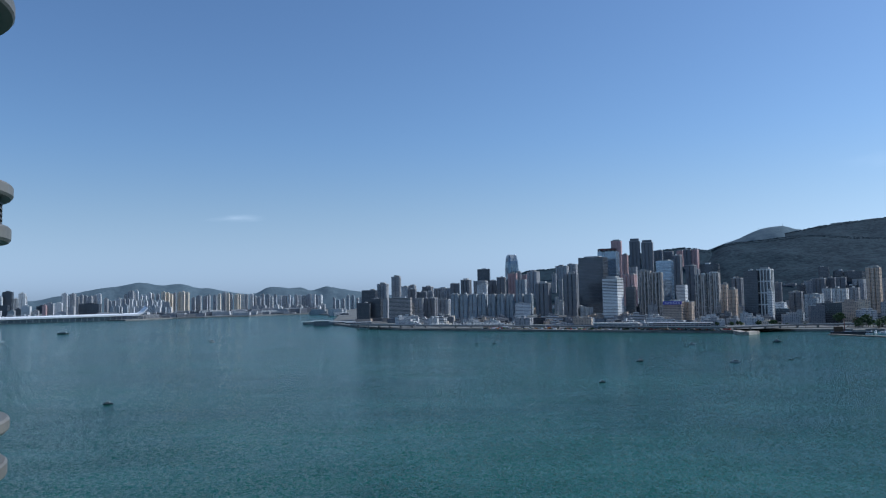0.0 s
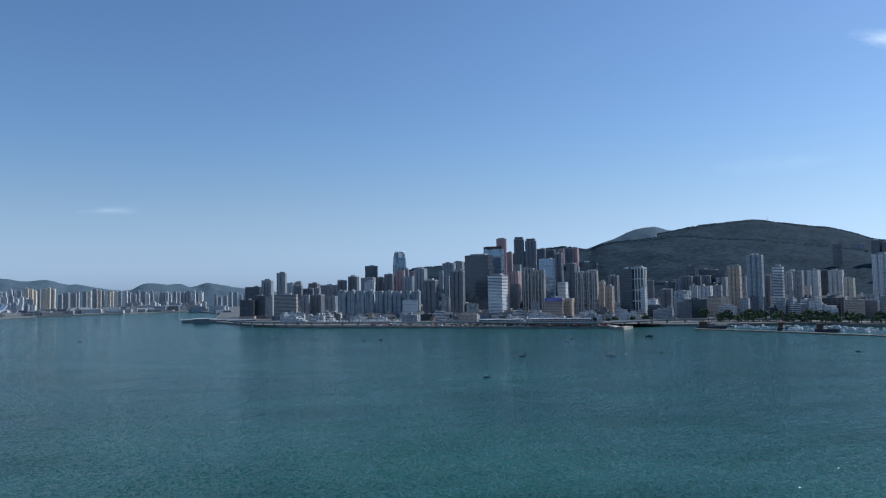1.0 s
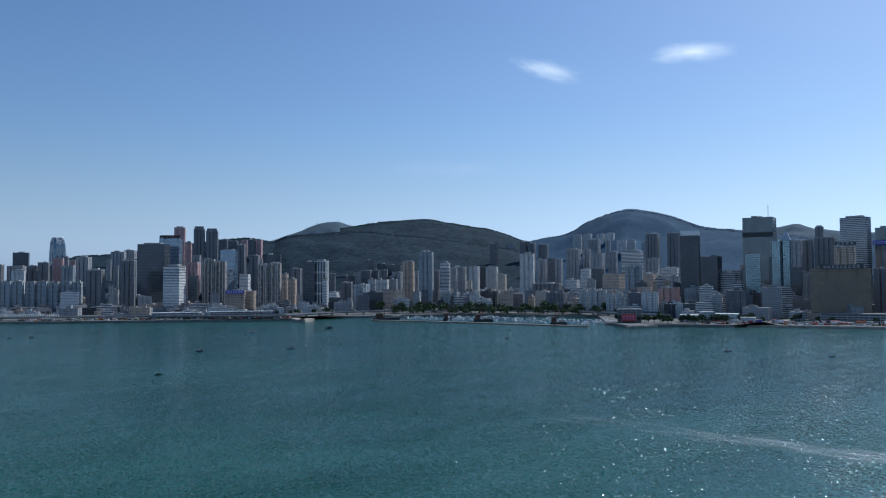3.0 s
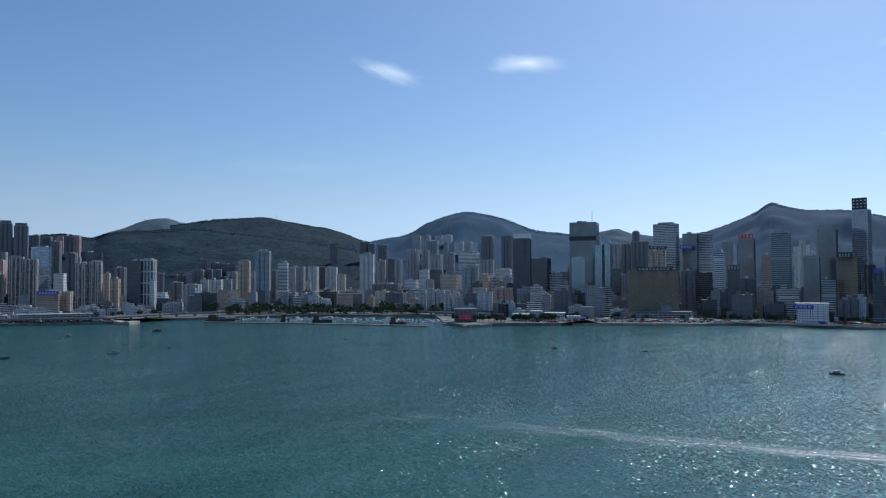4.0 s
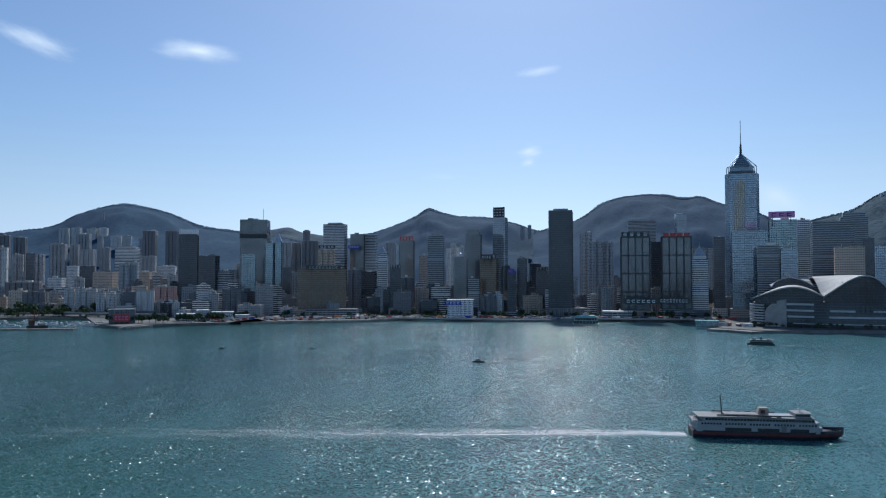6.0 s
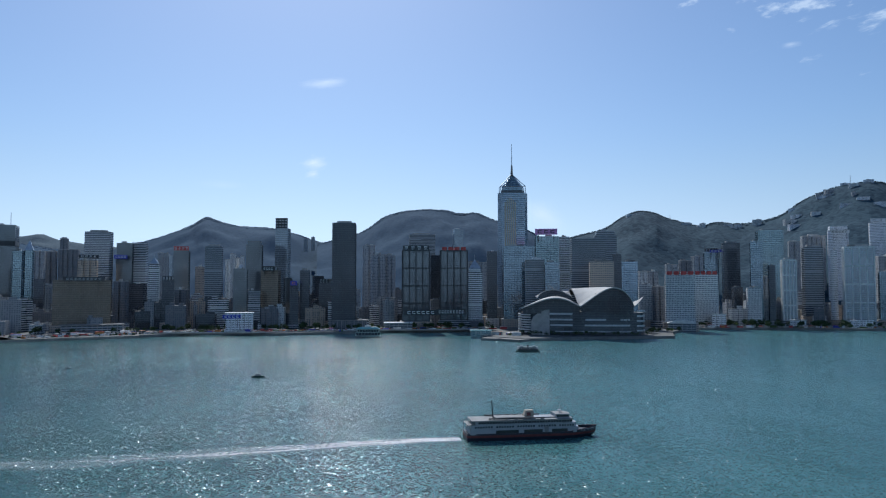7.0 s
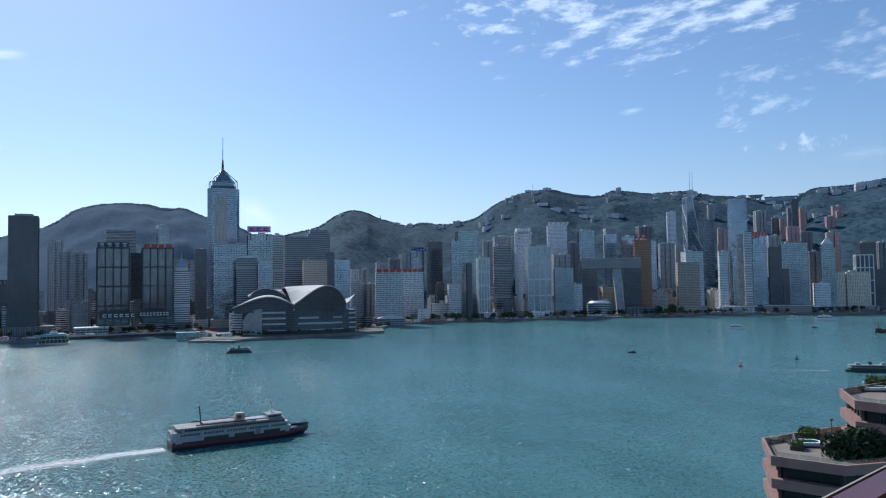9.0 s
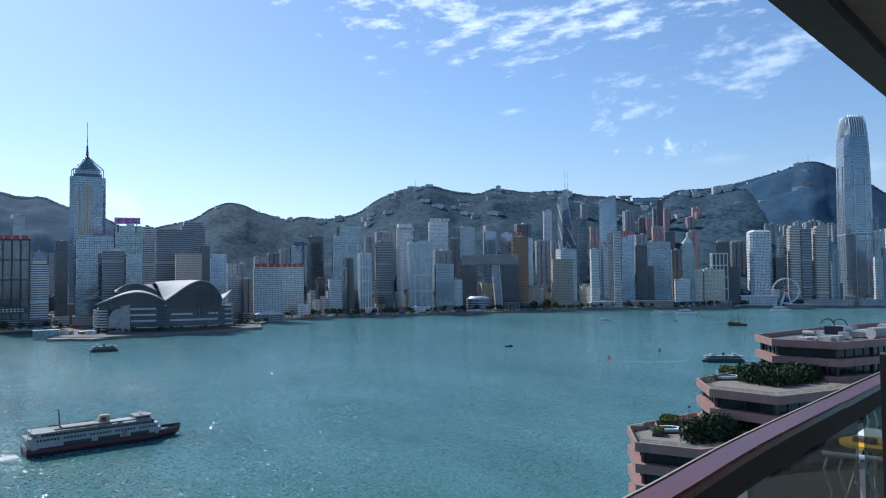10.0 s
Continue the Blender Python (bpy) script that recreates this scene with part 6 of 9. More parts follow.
# ---- things along the waterfront ----
def low_building(name, x, y, w, d, h, turn, wall, roof, label, curved=False, z=GROUND):
    e = thing(name, pose(x, y, z, 0, 0, turn), label, "building")
    Shape().prism(rect(w, d), -4, h, cap=1).make("wall", [M[wall], M["roof"]], e)
    s = Shape()
    if curved:
        n = 8
        for i in range(n):
            a, b = i / n, (i + 1) / n
            za, zb = h + 0.2 + h * 0.45 * math.sin(math.pi * a), h + 0.2 + h * 0.45 * math.sin(math.pi * b)
            xa, xb = (a - 0.5) * w * 1.08, (b - 0.5) * w * 1.08
            s.face([(xa, -d * 0.55, za), (xb, -d * 0.55, zb), (xb, d * 0.55, zb), (xa, d * 0.55, za)])
            s.face([(xa, -d * 0.55, h - 0.6), (xb, -d * 0.55, h - 0.6), (xb, -d * 0.55, zb), (xa, -d * 0.55, za)])
        s.face([(-w * 0.54, -d * 0.55, h - 0.6), (-w * 0.54, d * 0.55, h - 0.6), (w * 0.54, d * 0.55, h - 0.6), (w * 0.54, -d * 0.55, h - 0.6)][::-1])
    else:
        s.prism(rect(w * 1.05 + 1, d * 1.05 + 1), h + 0.004, h + 1.2, cap=0, bottom=True)
    s.make("roof", M[roof], e)
    n = max(3, int(w / 7))
    for i in range(n + 1):
        Shape().box(-w / 2 + i * w / n, -d / 2 - 0.2, 0, 0.7, 0.7, h).make("column", M["concrete"], e)
    return e


def inland(az, d):
    """A place at least a quay's width behind the sea wall."""
    return polar(az, max(d, coast(az) + 22))


def clump(rnd, r, n, flat=0.75):
    """A crown of many small leaf clumps round a middle."""
    s = Shape()
    for i in range(n):
        d = Vector((rnd.gauss(0, 1), rnd.gauss(0, 1), rnd.gauss(0, 1))).normalized() * r * rnd.uniform(0.45, 1.0)
        c = Vector((d.x, d.y, d.z * flat))
        k = r * rnd.uniform(0.16, 0.32)
        ax = [Vector((rnd.uniform(-1, 1), rnd.uniform(-1, 1), rnd.uniform(-1, 1))).normalized() * k for _ in range(3)]
        p = [c + ax[0], c + ax[1], c - ax[0] * 0.9, c - ax[1] * 1.1, c + ax[2], c - ax[2]]
        for a, b in ((0, 1), (1, 2), (2, 3), (3, 0)):
            s.face([p[a], p[b], p[4]])
            s.face([p[b], p[a], p[5]])
    return s


def tree_kind(seed, h, leaf):
    rnd = random.Random(seed)
    e = thing("tree", pose(0, 0, -60), "round-crowned dark green waterfront tree", "tree", "waterfront trees")
    t = Shape()
    t.prism(oval(h * 0.07, h * 0.07, 6), 0, h * 0.5, top=0.5)
    for k in range(3):
        a = k * 2.1
        t.bar((0, 0, h * 0.35), (math.cos(a) * h * 0.2, math.sin(a) * h * 0.2, h * 0.6), h * 0.012, n=4)
    t.make("trunk", M["trunk"], e)
    s = clump(rnd, h * 0.42, 70)
    s.v = [(a, b, c + h * 0.64) for a, b, c in s.v]
    s.make("crown", M[leaf], e)
    return e


KINDS = [tree_kind(1, 9, "leaf"), tree_kind(2, 12, "leaf"), tree_kind(3, 8, "leaf_light"), tree_kind(4, 11, "leaf_dark")]
used = set()


def tree(x, y, k, turn, size=1.0, z=GROUND):
    m = pose(x, y, z, 0, 0, turn)
    if k not in used:
        used.add(k)
        KINDS[k].matrix_world = m
        KINDS[k].scale = (size, size, size)
        return
    o = copy_thing(KINDS[k], m)
    o.scale = (size, size, size)


rnd = random.Random(21)


def along(p0, p1, n, spread, size=(0.7, 1.3), kinds=(0, 1, 3, 2)):
    """Trees strewn beside a line on the plan."""
    for i in range(n):
        t = (i + rnd.random()) / n
        tree(p0[0] + (p1[0] - p0[0]) * t + rnd.uniform(-spread, spread), p0[1] + (p1[1] - p0[1]) * t + rnd.uniform(-spread, spread),
             rnd.choice(kinds), rnd.uniform(0, 360), rnd.uniform(*size))


P = polar
along(P(28, 1590), P(45, 1530), 46, 22, (1.3, 2.2), (0, 1, 3))
along(P(30, 1540), P(44, 1480), 34, 14, (1.1, 1.8), (0, 1, 3))
along(inland(46.5, 1200), inland(50.5, 1190), 16, 8, (0.8, 1.4), (0, 1, 3))
along(inland(51, 1190), inland(56, 1200), 26, 8, (0.8, 1.3), (0, 1, 3))
along(P(52, 1220), P(60, 1300), 14, 14)
along(P(66, 1290), P(78, 1270), 26, 12)
along(P(82, 1290), P(92, 1240), 10, 8)
along(P(93.5, 1118), P(103, 1150), 20, 7, (0.5, 0.9))
along(P(103.5, 1172), P(105, 1250), 10, 12, (0.6, 1.0))
along(P(105, 1420), P(118, 1450), 34, 14)
along(P(118, 1510), P(130, 1640), 34, 14)
along(P(126, 1560), P(128, 1700), 14, 18, (1.2, 1.9))
along(P(130, 1660), P(142, 1790), 22, 12)
along(P(19, 1560), P(26, 1500), 14, 10)


def clutter(p0, p1, n, spread, seed):
    """Site sheds, parked vans, hoardings and stacked goods along the shore."""
    r = random.Random(seed)
    cols = ["white", "pale", "orange", "red", "concrete", "steel", "rubble", "sand", "sign_blue", "darkmetal", "grass"]
    for i in range(n):
        t = (i + r.random()) / n
        x, y = p0[0] + (p1[0] - p0[0]) * t + r.uniform(-spread, spread), p0[1] + (p1[1] - p0[1]) * t + r.uniform(-spread, spread)
        az = math.degrees(math.atan2(x, y))
        x, y = polar(az, max(math.hypot(x, y), coast(az) + 8))
        w, d, h = r.uniform(3, 14), r.uniform(2.5, 6), r.uniform(1.5, 5)
        e = thing("site_shed", pose(x, y, GROUND, 0, 0, -az + r.uniform(-20, 20)), "small shed or stacked goods on the waterfront site", "shed", "waterfront clutter")
        Shape().box(0, 0, 0, w, d, h).make("body", M[r.choice(cols)], e)
        Shape().prism(rect(w + 0.4, d + 0.4), h + 0.004, h + 0.35, bottom=True).make("roof", M[r.choice(cols)], e)


clutter(P(3, 1560), P(21, 1430), 46, 10, 5)
clutter(P(53, 1225), P(66, 1250), 26, 12, 6)
clutter(P(66, 1240), P(92, 1265), 70, 10, 7)
clutter(P(105, 1390), P(119, 1470), 46, 9, 8)
clutter(P(119, 1510), P(141, 1790), 30, 8, 9)
clutter(P(91, 1130), P(94, 1100), 18, 9, 10)
grove = Shape()
gt = random.Random(5)


def thicket(p0, p1, n, spread, size):
    """Trees too many to tell apart, joined into one mesh."""
    for i in range(n):
        t = (i + gt.random()) / n
        c = Vector((p0[0] + (p1[0] - p0[0]) * t + gt.uniform(-spread, spread), p0[1] + (p1[1] - p0[1]) * t + gt.uniform(-spread, spread), GROUND))
        h = 10 * gt.uniform(*size)
        grove.bar(c, c + Vector((0, 0, h * 0.6)), h * 0.02, 1, 5)
        crown = clump(gt, h * gt.uniform(0.34, 0.5), 34)
        for f in crown.f:
            grove.face([Vector(crown.v[k]) + c + Vector((0, 0, h * 0.62)) for k in f])


thicket(P(60, 1262), P(68, 1275), 22, 10, (0.6, 1.1))
thicket(P(68, 1262), P(91, 1300), 60, 14, (0.6, 1.3))
thicket(P(94, 1102), P(103, 1128), 34, 5, (0.4, 0.9))
thicket(P(105, 1432), P(119, 1540), 60, 20, (0.7, 1.4))
thicket(P(119, 1560), P(141, 1835), 70, 20, (0.7, 1.4))
thicket(P(29, 1500), P(46, 1440), 60, 18, (0.9, 1.7))
tagged(grove.make("tree_belt", [M["leaf"], M["trunk"]]), "dark green trees crowded along the waterfront", "trees", kind="stuff")
plain("site_soil", (0.27, 0.215, 0.17), 0.9, scale=0.06, vary=0.45)
soil = Shape()
for a0, a1, deep in ((3, 20.5, 26), (66, 90, 48), (107, 140, 36)):
    n = int((a1 - a0) * 2)
    for i in range(n):
        p, q = a0 + (a1 - a0) * i / n, a0 + (a1 - a0) * (i + 1) / n
        soil.face([(*P(p, coast(p) + 7), 4.06), (*P(p, coast(p) + deep), 4.06), (*P(q, coast(q) + deep), 4.06), (*P(q, coast(q) + 7), 4.06)])
tagged(soil.make("ground_site", M["site_soil"]), "brown bare soil of the waterfront works", "ground", kind="structure")
GOODS = ["white", "pale", "orange", "red", "concrete", "rubble", "sand", "darkmetal", "leaf_dark", "steel", "grass"]
goods = Shape()
gr = random.Random(31)
for a0, a1, near, deep, n in ((3, 20.5, 8, 24, 240), (52, 66, 8, 40, 220), (66, 91, 8, 50, 640), (107, 141, 8, 40, 460)):
    for i in range(n):
        az = gr.uniform(a0, a1)
        x, y = P(az, coast(az) + gr.uniform(near, deep))
        k = gr.choice((0, 0, 1, 2, 3, 3, 4, 5, 5, 6, 7, 7, 8, 8, 9, 10))
        w, d, h = gr.uniform(1.2, 6.5), gr.uniform(1.2, 4.0), gr.uniform(0.8, 3.0)
        rot = radians(-az) + gr.uniform(-0.6, 0.6)
        goods.box(x, y, 4.07, w, d, h, k, rot)
        if k in (0, 2, 3, 9):
            goods.box(x, y, 4.07 + h, w * 0.6, d * 0.9, 0.6, 7, rot)
tagged(goods.make("site_goods", [M[k] for k in GOODS]), "stacked goods, barriers and vans on the waterfront works", "goods", kind="stuff")


def ribbon_road(name, pts, width, z0, z1, mat_name, label, piers=0.0, rail=True):
    """A road deck or sea wall along a line on the plan."""
    line = [Vector((*p, 0)) for p in pts]
    e = thing(name, Matrix(), label, "road")
    s, r = Shape(), Shape()
    for i in range(len(line) - 1):
        a, b = line[i], line[i + 1]
        t = (b - a).normalized()
        n = Vector((-t.y, t.x, 0)) * width / 2
        s.prism([(a + n).xy[:], (a - n).xy[:], (b - n).xy[:], (b + n).xy[:]][::1], z0, z1, bottom=True)
        if rail:
            for k in (-1, 1):
                m = n * k
                w = n.normalized() * 0.3
                r.prism([(a + m + w).xy[:], (a + m - w).xy[:], (b + m - w).xy[:], (b + m + w).xy[:]], z1 + 0.004, z1 + 1.3)
    s.make("deck", M[mat_name], e)
    if rail:
        r.make("parapet", M["concrete"], e)["kind"] = "stuff"
    if piers:
        d, k = 0.0, 0
        for i in range(len(line) - 1):
            a, b = line[i], line[i + 1]
            L = (b - a).length
            m = max(1, int(L / piers))
            for j in range(m):
                c = a.lerp(b, (j + 0.5) / m)
                Shape().box(c.x, c.y, -3, 3.0, 3.0, z0 + 3).make("pier", M["concrete"], e)
    return e


east = [P(a, d) for a, d in ((-7, 1790), (-2, 1650), (4, 1565), (11, 1490), (17, 1420), (21, 1400), (25, 1500), (30, 1540), (36, 1520), (43, 1470), (50, 1320))]
ribbon_road("viaduct", east, 20, 8.0, 10.0, "seawall", "elevated concrete harbour expressway on piers", 34)
cover = thing("noise_canopy", Matrix(), "ribbed pale noise canopy over the expressway", "canopy")
for i, a in enumerate(np.linspace(-1.0, 5.5, 60)):
    d = np.interp(a, [-2, 4, 11], [1650, 1565, 1490])
    x, y = P(a, d)
    q = Shape()
    for k in range(5):
        t0, t1 = math.pi * k / 5, math.pi * (k + 1) / 5
        q.bar((0, -8 * math.cos(t0), 10 + 6 * math.sin(t0)), (0, -8 * math.cos(t1), 10 + 6 * math.sin(t1)), 0.45, n=4)
    o = q.make("rib", M["pale"], cover)
    o.matrix_basis = pose(x, y, 0, 0, 0, -a)
for a0, a1 in ((11.5, 14.8), (15.5, 20)):
    x, y = P((a0 + a1) / 2, 1470)
    low_building("rail_shed", x, y, (a1 - a0) * 25, 14, 9, -(a0 + a1) / 2 - 8, "f_ribbondark", "pale", "long low terminal shed with a pale flat roof", z=6)
ribbon_road("breakwater", [P(27.6, 1345), P(34, 1260), P(39, 1200), P(44.3, 1145)], 9, -3, 1.7, "breakwater_stone", "long rubble breakwater of the typhoon shelter", 0, False)
ribbon_road("jetty", [P(45.5, 1190), P(48.4, 1180)], 9, -3, 2.2, "seawall", "low dark landing jetty", 0, False)
ribbon_road("breakwater", [P(21.6, 1395), P(22.2, 1330), P(22.9, 1370)], 14, -3, 5, "rubble", "short rubble groyne with a pale end", 0, False)
ribbon_road("breakwater", [P(47.2, 1120), P(49.2, 1165)], 9, -3, 3, "rubble", "short rubble mole of pale stones", 0, False)
ribbon_road("pier", [P(90.8, 1065), P(92.3, 1055), P(94.0, 1030)], 22, -3, 3.2, "seawall", "flat concrete landing pier on the water", 0, False)
ribbon_road("promenade", [P(105.4, 1345), P(107, 1400), P(111, 1440), P(119, 1518), P(128, 1640), P(137, 1755)], 12, 4.0, 4.7, "sand", "pale paved waterfront promenade with a low parapet", 0, True)
ribbon_road("promenade", [P(66, 1232), P(73, 1195), P(80, 1222), P(91, 1246)], 12, 4.0, 4.6, "sand", "pale paved waterfront promenade with a low parapet", 0, True)
ribbon_road("promenade", [P(55.5, 1192), P(59.5, 1196), P(65.2, 1208)], 24, -3, 3.7, "rubble", "low reclaimed quay with rubble edge", 0, False)



def pier_house(az, d, w, dd):
    """A two-storey ferry pier standing in the water on piles, open decks between pale green columns."""
    e = thing("ferry_pier", pose(*P(az, d), 0, 0, 0, -az), "two-storey green ferry pier with open decks", "pier")
    for i in range(8):
        for sy in (-1, 1):
            Shape().bar(((i / 7 - 0.5) * w * 0.92, sy * dd * 0.42, -3), ((i / 7 - 0.5) * w * 0.92, sy * dd * 0.42, 2.2), 0.5, n=8).make("pile", M["seawall"], e)
    z = 2.2
    for k, storey in ((1.0, 5.2), (0.9, 4.6)):
        Shape().prism(rect(w * k + 1.4, dd * k + 1.4), z, z + 0.9, bottom=True).make("deck", M["pier_green"], e)
        Shape().prism(rect(w * k * 0.9, dd * k * 0.8), z + 0.9, z + storey).make("hall", M["darkmetal"], e)
        for i in range(9):
            for sy in (-1, 1):
                Shape().box((i / 8 - 0.5) * w * k, sy * dd * k * 0.48, z + 0.9, 0.55, 0.55, storey - 0.9).make("column", M["pier_green"], e)
        z += storey
    Shape().prism(rect(w * 0.98, dd * 1.0), z, z + 1.0, bottom=True).make("eaves", M["pier_green"], e)
    Shape().prism(rect(w * 0.94, dd * 0.95), z + 1.0, z + 3.4, top=0.72).make("roof", M["teal_roof"], e)
    Shape().prism(rect(w * 0.24, dd * 0.3), z + 3.0, z + 6.0).make("lantern", M["pale"], e)


plain("pier_green", (0.36, 0.45, 0.40), 0.6, vary=0.15, scale=0.2)
pier_house(81.85, 1125, 38, 16)
low_building("event_hall", *inland(84.2, 1260), 46, 22, 11, -84, "f_ribbondark", "white", "low event hall with a bright white roof")
low_building("event_hall", *inland(80.3, 1290), 64, 26, 14, -80, "f_dark", "roof", "long dark flat-roofed hall")
low_building("bus_depot", *inland(62.2, 1275), 86, 22, 13, -62, "f_ribbondark", "roof", "long dark depot with ribbed roof")
low_building("site_block", *inland(72.2, 1215), 42, 20, 30, -68, "f_officewhite", "pale", "white boxy show building with blue sign")
low_building("club_house", *inland(51.6, 1235), 26, 18, 10, -50, "f_white", "white", "white waterside club house with terraces")
low_building("club_house", *inland(54.2, 1245), 32, 18, 12, -56, "f_white", "white", "white stepped club house under trees")
low_building("club_house", *inland(52.8, 1250), 18, 14, 15, -40, "f_white", "white", "white tower wing of the club house")
low_building("club_house", *inland(55.6, 1235), 20, 12, 7, -62, "f_white", "pale", "low white boathouse wing")
low_building("boat_shed", *inland(47.3, 1205), 36, 18, 20, -47, "f_dark", "roof", "dark boathouse with a wide red board")
low_building("hall_annex", *inland(105.6, 1320), 44, 26, 11, -100, "f_ribbondark", "pale", "low hall with a curved grey roof", curved=True)
low_building("pump_house", *inland(108.2, 1420), 24, 16, 22, -108, "f_officewhite", "pale", "plain pale harbour building")
low_building("pump_house", *inland(113.4, 1440), 26, 12, 12, -113, "f_officewhite", "pale", "small pale waterfront pavilion")
low_building("show_pavilion", *inland(117.3, 1430), 34, 16, 12, -117, "f_officewhite", "white", "white glass show pavilion")
low_building("concert_pavilion", *inland(124.3, 1540), 30, 16, 16, -124, "f_darkglass", "roof", "low dark glass pavilion with a pale side")
low_building("city_hall", *inland(131.6, 1600), 62, 22, 13, -131, "f_office", "pale", "long low pale civic building")
low_building("city_hall", *inland(134.8, 1640), 90, 20, 14, -134, "f_tanoffice", "pale", "low beige civic block by the water")
low_building("post_office", *inland(142.2, 1640), 74, 24, 22, -142, "f_officewhite", "white", "white low post office block")
low_building("star_pier", *inland(146.6, 1640), 96, 26, 12, -150, "f_white", "teal_roof", "long white ferry pier with green roof")
low_building("star_pier", *inland(149.4, 1620), 60, 22, 11, -150, "f_white", "teal_roof", "white ferry pier with green roof")
low_building("ferry_pier", *P(139.6, 1755), 40, 14, 5, -140, "f_dark", "roof", "low covered landing steps")
low_building("ferry_pier", *P(144.8, 1720), 52, 16, 6, -145, "f_dark", "roof", "low covered public pier")
low_building("ferry_pier", *P(90.6, 1100), 30, 12, 7, -90, "f_tealglass", "teal_roof", "small turquoise ferry landing")
low_building("pier_shed", *P(-9.4, 2010), 40, 20, 9, 9, "f_dark", "pale", "low pier shed on the point")
for a, d, w in ((-9.6, 2120, 90), (-8.0, 2060, 80), (-6.6, 1990, 70)):
    low_building("ferry_pier", *P(a, d), w, 14, 7, -a + 8, "f_ribbondark", "pale", "low finger pier with pale roof", z=1)


def wheel():
    x, y = P(143.95, 1808)
    e = thing("observation_wheel", pose(x, y, GROUND, 0, 0, -143.95 + 12), "white observation wheel with thin spokes", "wheel")
    r, zc = 26.5, 33
    s = Shape()
    n = 42
    for i in range(n):
        a, b = i * 2 * math.pi / n, (i + 1) * 2 * math.pi / n
        for yy in (-1.5, 1.5):
            s.bar((r * math.cos(a), yy, zc + r * math.sin(a)), (r * math.cos(b), yy, zc + r * math.sin(b)), 0.6, n=4)
    s.make("rim", M["white"], e)
    for i in range(21):
        a = i * 2 * math.pi / 21
        Shape().bar((0, 0, zc), (r * math.cos(a), 0, zc + r * math.sin(a)), 0.3, n=4).make("spoke", M["white"], e)
    for i in range(42):
        a = i * 2 * math.pi / 42
        Shape().box((r + 1.6) * math.cos(a), 0, zc + (r + 1.6) * math.sin(a) - 1.4, 2.2, 2.4, 2.8).make("cabin", M["white"], e)
    for sx in (-1, 1):
        for yy in (-5, 5):
            Shape().bar((sx * 12, yy, 0), (sx * 0.8, yy * 0.4, zc), 1.5, n=6).make("leg", M["white"], e)
    Shape().bar((0, -4, zc), (0, 4, zc), 3.2, n=16).make("hub", M["red"], e, "red hub disc")


wheel()


def cruise_terminal():
    x, y = P(-27.5, 3240)
    e = thing("cruise_terminal", pose(x, y, GROUND, 0, 0, 27.5 + 5), "very long low cruise terminal with a bright white roof", "terminal")
    L = 620
    Shape().prism(rect(L, 60), -4, 13, cap=1).make("wall", [M["f_ribbondark"], M["roof"]], e)
    s = Shape()
    n = 40
    for i in range(n):
        a, b = i / n, (i + 1) / n
        za, zb = [17 + 3 * t + (26 * ((t - 0.95) / 0.05) ** 1.6 if t > 0.95 else 0) for t in (a, b)]
        xa, xb = (a - 0.5) * L * 1.02, (b - 0.5) * L * 1.02
        s.face([(xa, -36, za), (xb, -36, zb), (xb, 36, zb + 4), (xa, 36, za + 4)])
        s.face([(xa, -36, za - 6), (xb, -36, zb - 6), (xb, -36, zb), (xa, -36, za)])
        s.face([(xa, 36, za + 4), (xb, 36, zb + 4), (xb, -36, zb - 6), (xa, -36, za - 6)])
    s.make("roof", M["white"], e)
    for i in range(30):
        Shape().box(-L / 2 + 8 + i * (L - 16) / 29, -31, -3, 3, 1.4, 16).make("column", M["concrete"], e)


cruise_terminal()


# ---- what stands on the mountains ----
def hill_block(az, el, d, w, h, wall="f_white", label="pale apartment block on the wooded ridge"):
    x, y = P(az, d)
    z = 76 + d * math.tan(radians(el))
    w, h = min(w, 48) * 0.62, h * 0.62
    e = thing("ridge_house", pose(x, y, z - 9, 0, 0, -az + rnd.uniform(-25, 25)), label, "house", "ridge houses")
    Shape().prism(notched(w, w * 0.6, max(2, round(w / 12)), 2, 1.2), -30, h, cap=1).make("wall", [M[wall], M["roof"]], e)
    Shape().box(w * 0.1, 0, h, w * 0.3, w * 0.25, 2.5).make("roof_house", M["concrete"], e)


hill_block(100.08, 4.28, 2820, 30, 26, "f_white")
hill_block(101.98, 5.44, 2820, 40, 18, "f_white")
hill_block(102.78, 5.55, 2820, 50, 12, "f_white")
hill_block(105.97, 4.67, 2820, 50, 18, "f_white")
hill_block(107.03, 4.21, 2820, 40, 40, "f_white")
hill_block(105.08, 3.63, 2820, 45, 12, "f_white")
hill_block(101.93, 3.50, 2820, 60, 10, "f_white")
hill_block(109.31, 4.37, 2820, 40, 14, "f_white")
hill_block(106.14, 4.63, 2850, 50, 22, "f_white")
hill_block(107.20, 4.23, 2850, 34, 50, "f_white")
hill_block(105.26, 3.73, 2850, 50, 12, "f_white")
hill_block(101.98, 3.31, 2850, 60, 14, "f_white")
hill_block(102.00, 5.37, 2850, 50, 18, "f_white")
hill_block(103.15, 5.48, 2850, 60, 16, "f_white")
hill_block(109.64, 4.53, 2850, 40, 14, "f_white")
hill_block(110.91, 4.77, 2850, 60, 18, "f_white")
hill_block(117.69, 5.14, 2850, 50, 12, "f_white")
hill_block(118.30, 6.91, 2850, 90, 10, "f_white")
hill_block(116.38, 6.64, 2850, 60, 10, "f_white")
hill_block(122.63, 6.47, 2850, 60, 12, "f_white")
hill_block(108.96, 4.60, 2850, 60, 8, "f_white")
hill_block(123.34, 6.84, 2860, 30, 30, "f_white")
hill_block(124.01, 6.54, 2860, 60, 16, "f_white")
